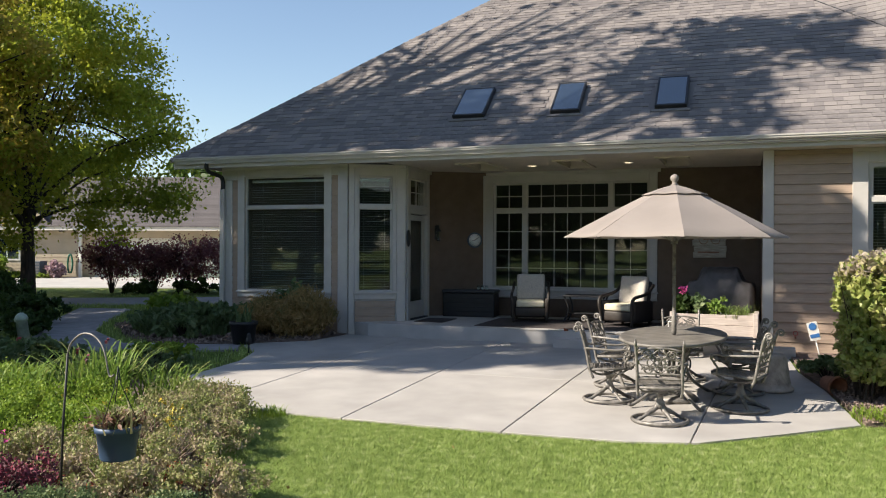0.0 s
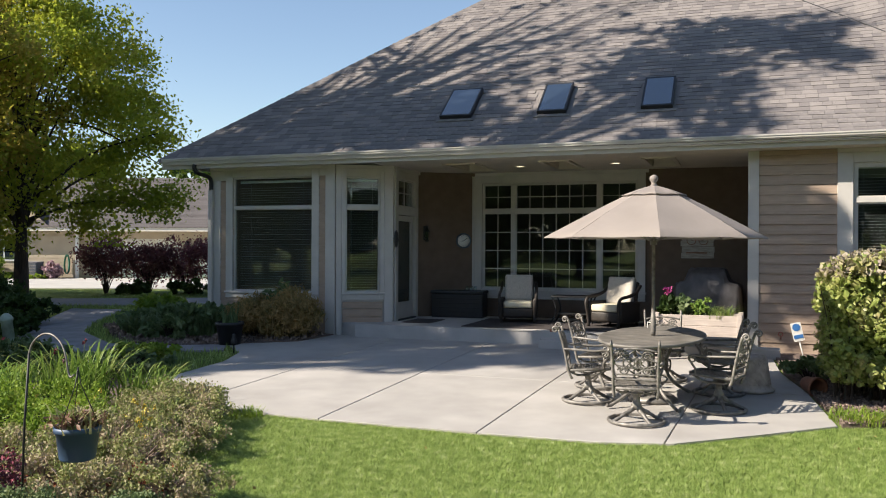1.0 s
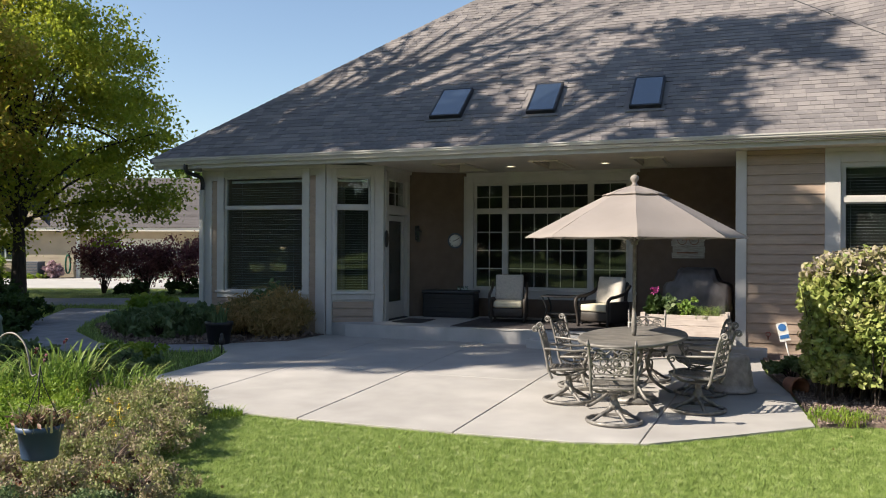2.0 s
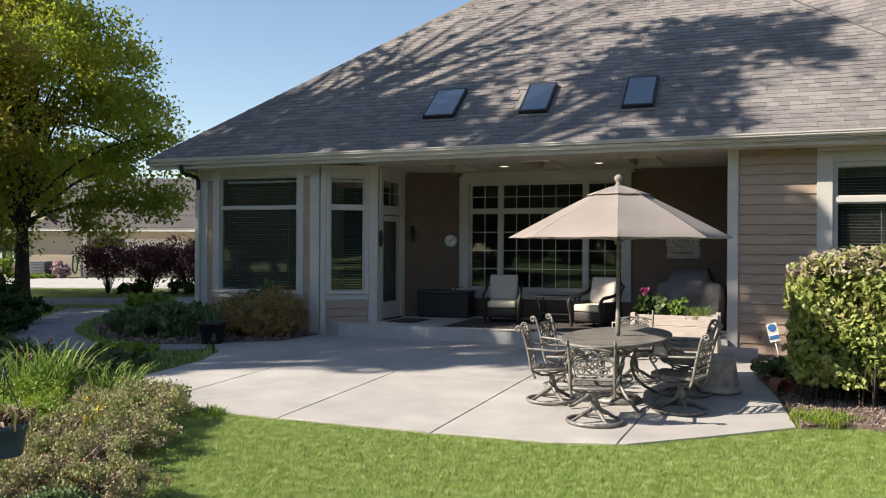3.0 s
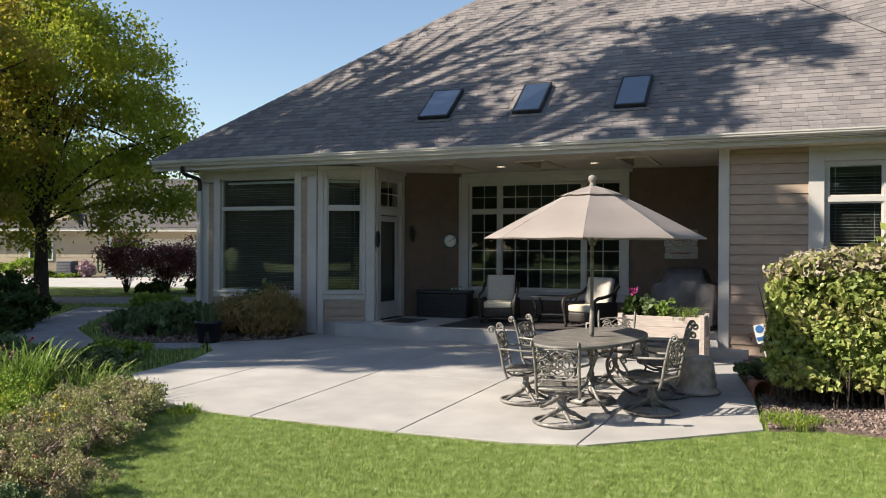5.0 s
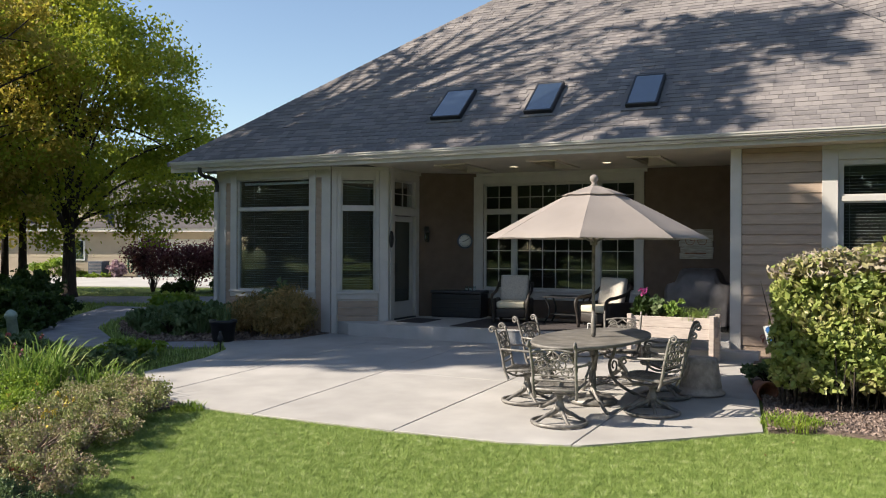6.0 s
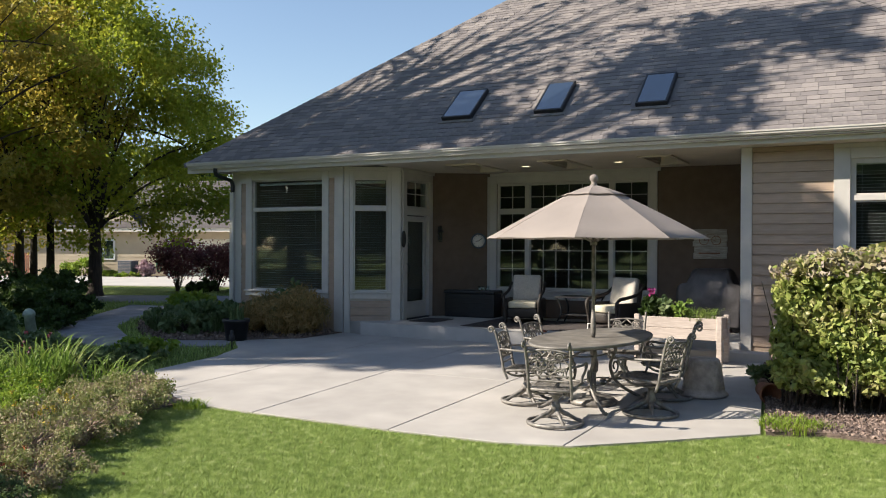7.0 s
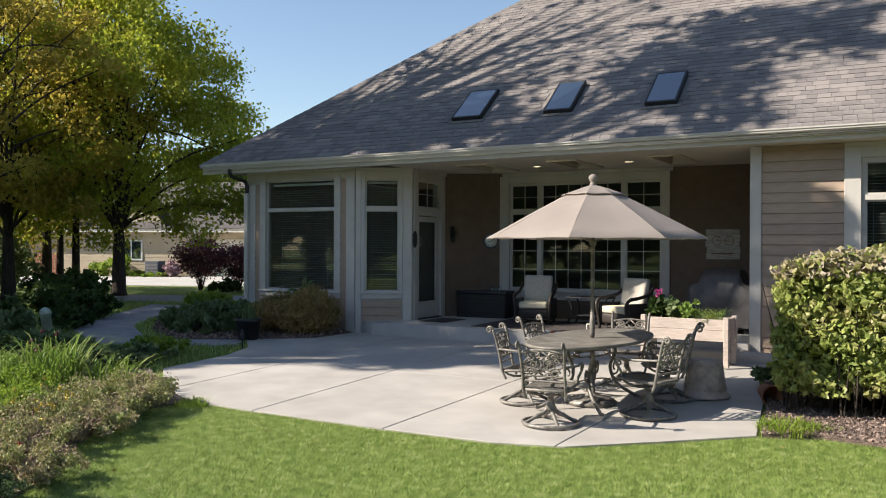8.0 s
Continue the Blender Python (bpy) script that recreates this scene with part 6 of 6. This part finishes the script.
bevel_box(bm, -0.05, 0.05, -0.02, 0.0, -0.16, 0.14, 0.01)
part("backplate", bm, BLACK, lan)
bm = bmesh.new()
tube(bm, smooth_line([(0, -0.02, 0.06), (0, -0.08, 0.14), (0, -0.15, 0.12), (0, -0.15, 0.06)], 5), 0.009, 6)
part("arm", bm, BLACK, lan)
bm = bmesh.new()
lathe(bm, [(0.0, 0.08), (0.02, 0.07), (0.075, 0.02), (0.07, 0.01), (0.0, 0.01)], 8, Matrix.Translation((0, -0.15, 0)), smooth=False, caps=False)
lathe(bm, [(0.0, -0.20), (0.04, -0.19), (0.045, -0.17), (0.0, -0.17)], 8, Matrix.Translation((0, -0.15, 0)), smooth=False, caps=False)
part("cap", bm, BLACK, lan)
bm = bmesh.new()
lathe(bm, [(0.042, -0.17), (0.062, 0.01)], 8, Matrix.Translation((0, -0.15, 0)), smooth=False)
part("glass_shade", bm, GLASS, lan, "clear glass shade")
# dark oval plaque beside the door
mD, _ = wall_frame(**WD)
plaque = thing("door_plaque", mD @ pose(0.03, -0.05, 2.12, 90, 0, 0), "dark oval plaque beside the patio door", "plaque")
bm = bmesh.new()
rings = [[bm.verts.new((sx * 0.075 * math.cos(a), sx * 0.17 * math.sin(a), z)) for a in np.linspace(0, 2 * math.pi, 25)[:-1]] for sx, z in ((1, 0), (1, 0.02), (0.85, 0.03))]
for a, b in zip(rings, rings[1:]):
    for k in range(24):
        bm.faces.new((a[k], a[(k + 1) % 24], b[(k + 1) % 24], b[k]))
bm.faces.new(rings[-1])
bm.faces.new(rings[0][::-1])
part("plate", bm, BLACK, plaque)

art = thing("wall_art", pose(-0.74, 17.475, 1.755), "whitewashed plank wall art with a faint wheel motif", "wall art")
widths = [0.115, 0.125, 0.11, 0.12, 0.11]
z = 0.0
for i, h in enumerate(widths):
    bm = bmesh.new()
    dx = (0.0, 0.015, -0.012, 0.01, -0.006)[i]
    bevel_box(bm, dx, 0.63 + dx * 0.7, -0.025, 0.0, z + 0.003, z + h, 0.004, seg=1)
    part("plank", bm, BARNWOOD, art)
    z += h
for cx in (0.2, 0.43):
    bm = bmesh.new()
    tube(bm, [(cx + 0.085 * math.cos(a), -0.03, 0.36 + 0.085 * math.sin(a)) for a in np.linspace(0, 2 * math.pi, 25)], 0.006, 5, cap=False)
    part("wheel_motif", bm, TERRACOTTA, art)
bm = bmesh.new()
tube(bm, [(0.2, -0.03, 0.36), (0.27, -0.03, 0.47), (0.40, -0.03, 0.47), (0.43, -0.03, 0.36), (0.31, -0.03, 0.37), (0.2, -0.03, 0.36)], 0.005, 5)
part("frame_motif", bm, TERRACOTTA, art)
bm = bmesh.new()
box(bm, 0.1, 0.5, -0.029, -0.0255, 0.10, 0.125)
part("bar", bm, TERRACOTTA, art)

# recessed lights
for x, y in ((-3.76, 16.22), (-1.86, 16.1)):
    can_l = thing("recessed_light", Matrix.Translation((x, y, TOP)), "round recessed ceiling light, switched on", "ceiling light", "porch ceiling lights")
    bm = bmesh.new()
    lathe(bm, [(0.075, -0.002), (0.10, -0.008), (0.10, 0.0), (0.075, 0.0)], 24, caps=False)
    part("trim_ring", bm, WHITE, can_l)
    glow = bpy.data.materials.get("lamp_glow") or bpy.data.materials.new("lamp_glow")
    glow.use_nodes = True
    glow.node_tree.nodes["Principled BSDF"].inputs["Emission Color"].default_value = (1, 0.8, 0.55, 1)
    glow.node_tree.nodes["Principled BSDF"].inputs["Emission Strength"].default_value = 1.0
    bm = bmesh.new()
    lathe(bm, [(0.0, -0.003), (0.074, -0.003), (0.074, -0.001), (0.0, -0.001)], 24, caps=False)
    part("lens", bm, glow, can_l)

# downspout at the bay corner
dsp = thing("downspout", Matrix.Translation((-9.92, 14.685, 0)), "white metal downspout at the bay corner", "downspout")
bm = bmesh.new()
tube(bm, smooth_line([(-0.10, -0.42, 3.62), (-0.10, -0.42, 3.52), (-0.08, -0.34, 3.44), (-0.02, -0.06, 3.38), (0, 0, 3.28), (0, 0, 3.1)], 4), 0.042, 8)
part("elbow", bm, BLACK, dsp, "dark elbow under the gutter")
bm = bmesh.new()
bevel_box(bm, -0.05, 0.05, -0.04, 0.04, 0.24, 3.12, 0.01, seg=1)
part("pipe", bm, TRIM, dsp)

leaf_red = thing("fallen_leaf", at_porch(-2.75, 14.56, 20), "single red fallen leaf on the step", "leaf")
o = new("blade", leaf_mesh("blade", [(0, 0, 0.012), (0.03, 0.01, 0.014)], 0.06, RUST))
o.parent = leaf_red
spigot = thing("hose_spigot", Matrix.Translation((1.02, 14.735, 0.52)), "small brass hose spigot on the siding", "spigot")
bm = bmesh.new()
tube(bm, [(0, 0.03, 0), (0, -0.06, 0), (0, -0.08, -0.04)], 0.013, 8)
part("body", bm, TERRACOTTA, spigot)
bm = bmesh.new()
tube(bm, [(0.035 * math.cos(a), -0.05, 0.04 + 0.035 * math.sin(a)) for a in np.linspace(0, 2 * math.pi, 13)], 0.006, 5, cap=False)
part("wheel", bm, RED_PAINT, spigot)

# ---- the neighbouring house, drive and walk ----
sheet("road_drive", [DEPTH(34.5, -30), DEPTH(34.5, -4), DEPTH(45.6, -4), DEPTH(45.6, -36)], DRIVE, "pale sunlit concrete driveway", "driveway", 0.01)
sheet("pavement_lane", LANE, ASPHALT, "grey curving lane in tree shade", "lane", 0.012)
sheet("pavement_walk", WALK, ASPHALT, "grey garden walk between shaded beds", "walk", 0.012)

far = pose(*DEPTH(46.0, -19.5), 0.22, 0, 0, 19.45)
house = thing("neighbour_house", far, "tan-sided neighbouring house with attached garage", "house")


def far_box(name, mat, parent, *dims, label=""):
    bm = bmesh.new()
    box(bm, *dims)
    return part(name, bm, mat, parent, label)


WH = 2.55
far_box("wall", FAR_WALL, house, 0.0, 0.6, 0, 0.2, 0, WH)
far_box("wall", FAR_WALL, house, 5.5, 6.2, 0, 0.2, 0, WH)
far_box("wall", FAR_WALL, house, 11.1, 14.0, 0, 0.2, 0, WH)
far_box("wall", FAR_WALL, house, 0.6, 5.5, 0, 0.2, 2.14, WH)
far_box("wall", FAR_WALL, house, 6.2, 11.1, 0, 0.2, 2.14, WH)
far_box("wall", FAR_WALL, house, -14.0, -0.02, -0.4, 0.1, 0, WH)
for i in range(12):
    far_box("siding_board", FAR_WALL, house, -14.0, -0.02, -0.43, -0.401, 0.05 + i * 0.205, 0.235 + i * 0.205)
far_box("corner_board", WHITE, house, -0.06, 0.08, -0.47, -0.31, 0, WH)
far_box("fascia", FAR_DOOR, house, -14.4, 14.4, -0.9, -0.82, WH - 0.02, WH + 0.2)
far_box("soffit", FAR_WALL, house, -14.4, 14.4, -0.82, 0.0, WH, WH + 0.04)
for x0 in (0.6, 6.2):
    d = far_box("garage_door", FAR_DOOR, house, x0, x0 + 4.9, 0.08, 0.14, 0, 2.14, label="cream panelled garage door")
    for r in range(4):
        for c in range(4):
            far_box("door_panel", FAR_DOOR, d, x0 + 0.12 + c * 1.19, x0 + 1.2 + c * 1.19, 0.06, 0.0799, 0.06 + r * 0.53, 0.52 + r * 0.53)
    for sx in (0, 1):
        bm = bmesh.new()
        xs_ = x0 if sx == 0 else x0 + 4.9
        k = 1 if sx == 0 else -1
        v = [bm.verts.new(p) for p in ((xs_, 0.03, 2.14), (xs_ + k * 0.55, 0.03, 2.14), (xs_, 0.03, 1.75), (xs_, 0.07, 2.14), (xs_ + k * 0.55, 0.07, 2.14), (xs_, 0.07, 1.75))]
        for f in ((0, 1, 2), (3, 5, 4), (0, 3, 4, 1), (1, 4, 5, 2), (2, 5, 3, 0)):
            bm.faces.new([v[i] for i in f])
        part("door_corner", bm, FAR_WALL, house)
bm = bmesh.new()
lathe(bm, [(0.0, 1.7), (0.08, 1.72), (0.12, 1.95), (0.05, 2.05), (0.0, 2.06)], 8, Matrix.Translation((5.85, -0.14, 0)), caps=False)
part("lantern", bm, BLACK, house)
w = far_box("window", WHITE, house, -4.6, -3.2, -0.47, -0.431, 0.9, 2.1)
far_box("pane", SKYLIGHT_GLASS, w, -4.5, -3.95, -0.48, -0.471, 1.0, 2.0)
far_box("pane", SKYLIGHT_GLASS, w, -3.85, -3.3, -0.48, -0.471, 1.0, 2.0)
# roof in lapped courses
bm = bmesh.new()
for i in range(44):
    y0, y1 = -0.95 + i * 0.085, -0.95 + (i + 1) * 0.085
    z_0, z_1 = WH + 0.2 + 0.78 * (y0 + 0.95), WH + 0.2 + 0.78 * (y1 + 0.95)
    v = [bm.verts.new(p) for p in ((-14.6, y0, z_0 + 0.008), (14.6, y0, z_0 + 0.008), (14.6, y1, z_1), (-14.6, y1, z_1), (-14.6, y0, z_0 - 0.02), (14.6, y0, z_0 - 0.02))]
    bm.faces.new(v[:4])
    bm.faces.new((v[0], v[4], v[5], v[1]))
part("roof", bm, FAR_ROOF, house)["kind"] = "stuff"
bm = bmesh.new()
v = [bm.verts.new(p) for p in ((-14.6, 2.79, WH + 0.2 + 0.78 * 3.74), (14.6, 2.79, WH + 0.2 + 0.78 * 3.74), (14.6, 9.5, WH), (-14.6, 9.5, WH))]
bm.faces.new(v)
bmesh.ops.solidify(bm, geom=bm.faces[:], thickness=0.1)
part("back_roof", bm, FAR_ROOF, house)
far_box("back_wall", FAR_WALL, house, -14, 14, 8.6, 8.8, 0, WH)
# a front gable that rises over the roof further along
bm = bmesh.new()
v = [bm.verts.new(p) for p in ((-8.0, -0.45, WH), (-1.2, -0.45, WH), (-4.6, -0.45, WH + 2.9), (-8.0, -0.42, WH), (-1.2, -0.42, WH), (-4.6, -0.42, WH + 2.9))]
for f in ((0, 1, 2), (3, 5, 4), (0, 3, 4, 1), (1, 4, 5, 2), (2, 5, 3, 0)):
    bm.faces.new([v[i] for i in f])
part("gable", bm, FAR_WALL, house)
for s in (-1, 1):
    bm = bmesh.new()
    v = [bm.verts.new(p) for p in ((-4.6 + s * 3.7, -0.9, WH - 0.1), (-4.6, -0.9, WH + 3.05), (-4.6, 4.0, WH + 3.05), (-4.6 + s * 3.7, 4.0, WH - 0.1))]
    bm.faces.new(v)
    bmesh.ops.solidify(bm, geom=bm.faces[:], thickness=0.1)
    part("gable_roof", bm, FAR_ROOF, house)

ac = thing("air_conditioner", far @ Matrix.Translation((-2.0, -1.2, 0)), "grey outdoor air-conditioning unit beside the house", "air conditioner")
far_box("case", DENIM, ac, -0.4, 0.4, -0.4, 0.4, 0.05, 0.85)
for i in range(9):
    far_box("louvre", ASPHALT, ac, -0.36, 0.36, -0.42, -0.401, 0.12 + i * 0.08, 0.16 + i * 0.08)
far_box("lid", ASPHALT, ac, -0.42, 0.42, -0.42, 0.42, 0.851, 0.9)
hose = thing("garden_hose", far @ Matrix.Translation((-0.45, -0.52, 0)), "coiled green garden hose hanging on the wall", "hose")
bm = bmesh.new()
tube(bm, [(0.13 * math.cos(a) * (1 - 0.1 * math.sin(a)), -0.02 - a * 0.004, 0.75 + 0.5 * math.sin(a)) for a in np.linspace(0, 10 * math.pi, 120)], 0.03, 5)
part("coil", bm, HOSE, hose)
for i, (x, y, rx, h, n, mat, label) in enumerate(((-1.05, -1.2, 0.5, 0.42, 1200, MAUVE, "mauve shrub against the neighbouring house"), (-4.4, -1.5, 1.1, 0.55, 1800, FRESH, "yellow-green shrub against the neighbouring house"), (-2.9, -1.3, 0.7, 0.15, 900, FRESH, "low clipped hedge along the neighbouring wall"), (-1.7, -1.7, 0.8, 0.13, 900, FRESH, "low clipped hedge along the neighbouring wall"))):
    q = far @ Vector((x, y, 0))
    shrub("shrub", q.x, q.y, (rx, rx, h), n, 0.12, mat, label, 600 + i, z=0.2, clumps=26, low=0.0)
fence = thing("fence", far @ Matrix.Translation((-13, -2.5, 0)), "low reddish-brown wooden fence", "fence")
bm = bmesh.new()
box(bm, 0, 0.12, 0, 0.025, 0.05, 1.3)
me = mesh_of("slat", bm, TERRACOTTA)
for i in range(38):
    piece("slat", me, fence, Matrix.Translation((i * 0.155, 0, 0)))
for z in (0.35, 1.05):
    far_box("rail", TERRACOTTA, fence, 0, 5.9, 0.026, 0.07, z, z + 0.09)
# far woods close the horizon
for i in range(30):
    a = radians(i * 12)
    x, y = -15 + 95 * math.cos(a), 12 + 95 * math.sin(a)
    tree("tree", x, y, 0.0, 0.4, 3.0, (x, y, 6.5), (11, 11, 6.5), 1400, 1.3, CONIFER, "distant tree beyond the neighbouring houses", 700 + i, clumps=50, limbs=3)

# ---- shingles: the courses near the eave are single pieces, the rest one joined field ----
ANG = math.atan(SLOPE)
UP = Vector((0, math.cos(ANG), math.sin(ANG)))
NRM = Vector((0, -math.sin(ANG), math.cos(ANG)))
COURSE = 0.14
meshes = []
for w in (0.15, 0.2, 0.25):
    for th in (0.007, 0.012):
        bm = bmesh.new()
        v = [bm.verts.new(p) for p in ((0.003, 0, 0.002), (w - 0.003, 0, 0.002), (w - 0.003, 0.19, 0.002), (0.003, 0.19, 0.002), (0.003, 0, 0.004 + th), (w - 0.003, 0, 0.004 + th), (w - 0.003, 0.19, 0.004), (0.003, 0.19, 0.004))]
        for f in ((0, 3, 2, 1), (4, 5, 6, 7), (0, 1, 5, 4), (1, 2, 6, 5), (2, 3, 7, 6), (3, 0, 4, 7)):
            bm.faces.new([v[i] for i in f])
        meshes.append((w, mesh_of("shingle", bm, SHINGLE)))
r = np.random.default_rng(31)
fv, ff, singles = [], [], 0
rot = Matrix((( 1, 0, 0), (0, UP.y, NRM.y), (0, UP.z, NRM.z))).to_4x4()
row = 0
while True:
    base = Vector((0, EY, EZ)) + UP * (row * COURSE - 0.03)
    if base.y > RIDGE_Y - 0.1:
        break
    x = EX + max(0.0, base.y - EY) + 0.02 + r.random() * 0.12
    while x < 7.0:
        k = int(r.integers(len(meshes)))
        w, me = meshes[k]
        over = any(a - 0.02 < x + w and x < b + 0.02 for a, b in SKYLIGHTS) and 14.98 < base.y + 0.1 < 15.92
        if not over:
            m = Matrix.Translation((x, base.y, base.z)) @ rot
            if row < 10 and -7.0 < x < 2.3 and singles < 300:
                piece("shingle", me, roof, m)
                singles += 1
            else:
                n0 = len(fv)
                fv += [tuple(m @ v.co) for v in me.vertices]
                ff += [tuple(n0 + i for i in p.vertices) for p in me.polygons]
        x += w
    row += 1
me = bpy.data.meshes.new("shingle_field")
fv = [(x, y, z + 0.2 * max(0.0, (x + y - 19.78) / 1.414)) for x, y, z in fv]
me.from_pydata(fv, [], ff)
me.materials.append(SHINGLE_FIELD)
o = new("shingle_field", me)
o.parent = roof
o["kind"] = "stuff"
# hip caps
d = Vector((1, 1, SLOPE)).normalized()
side = Vector((1, -1, 0)).normalized()
bm = bmesh.new()
v = [bm.verts.new(p) for p in ((-0.13, 0, -0.055), (0, 0, 0.03), (0.13, 0, -0.055), (-0.13, 0.3, -0.06), (0, 0.3, 0.023), (0.13, 0.3, -0.06), (-0.13, 0, -0.075), (0, 0, 0.012), (0.13, 0, -0.075))]
for f in ((0, 1, 4, 3), (1, 2, 5, 4), (0, 6, 7, 1), (1, 7, 8, 2)):
    bm.faces.new([v[i] for i in f])
cap_me = mesh_of("hip_cap", bm, SHINGLE)
up = side.cross(d)
rotc = Matrix((side, d, up)).transposed().to_4x4()
for i in range(58):
    p = Vector((EX, EY, EZ)) + d * (i * 0.235)
    piece("hip_cap", cap_me, roof, Matrix.Translation(p) @ rotc)

# the crease where the slope steepens
bm = bmesh.new()
a, b = Vector((-0.5, 20.28, roof_z(20.28) + 0.02)), Vector((4.6, 15.18, roof_z(15.18) + 0.02))
tube(bm, [a, b], 0.012, 5)
part("valley_flashing", bm, PLASTIC, roof, "thin dark metal flashing")
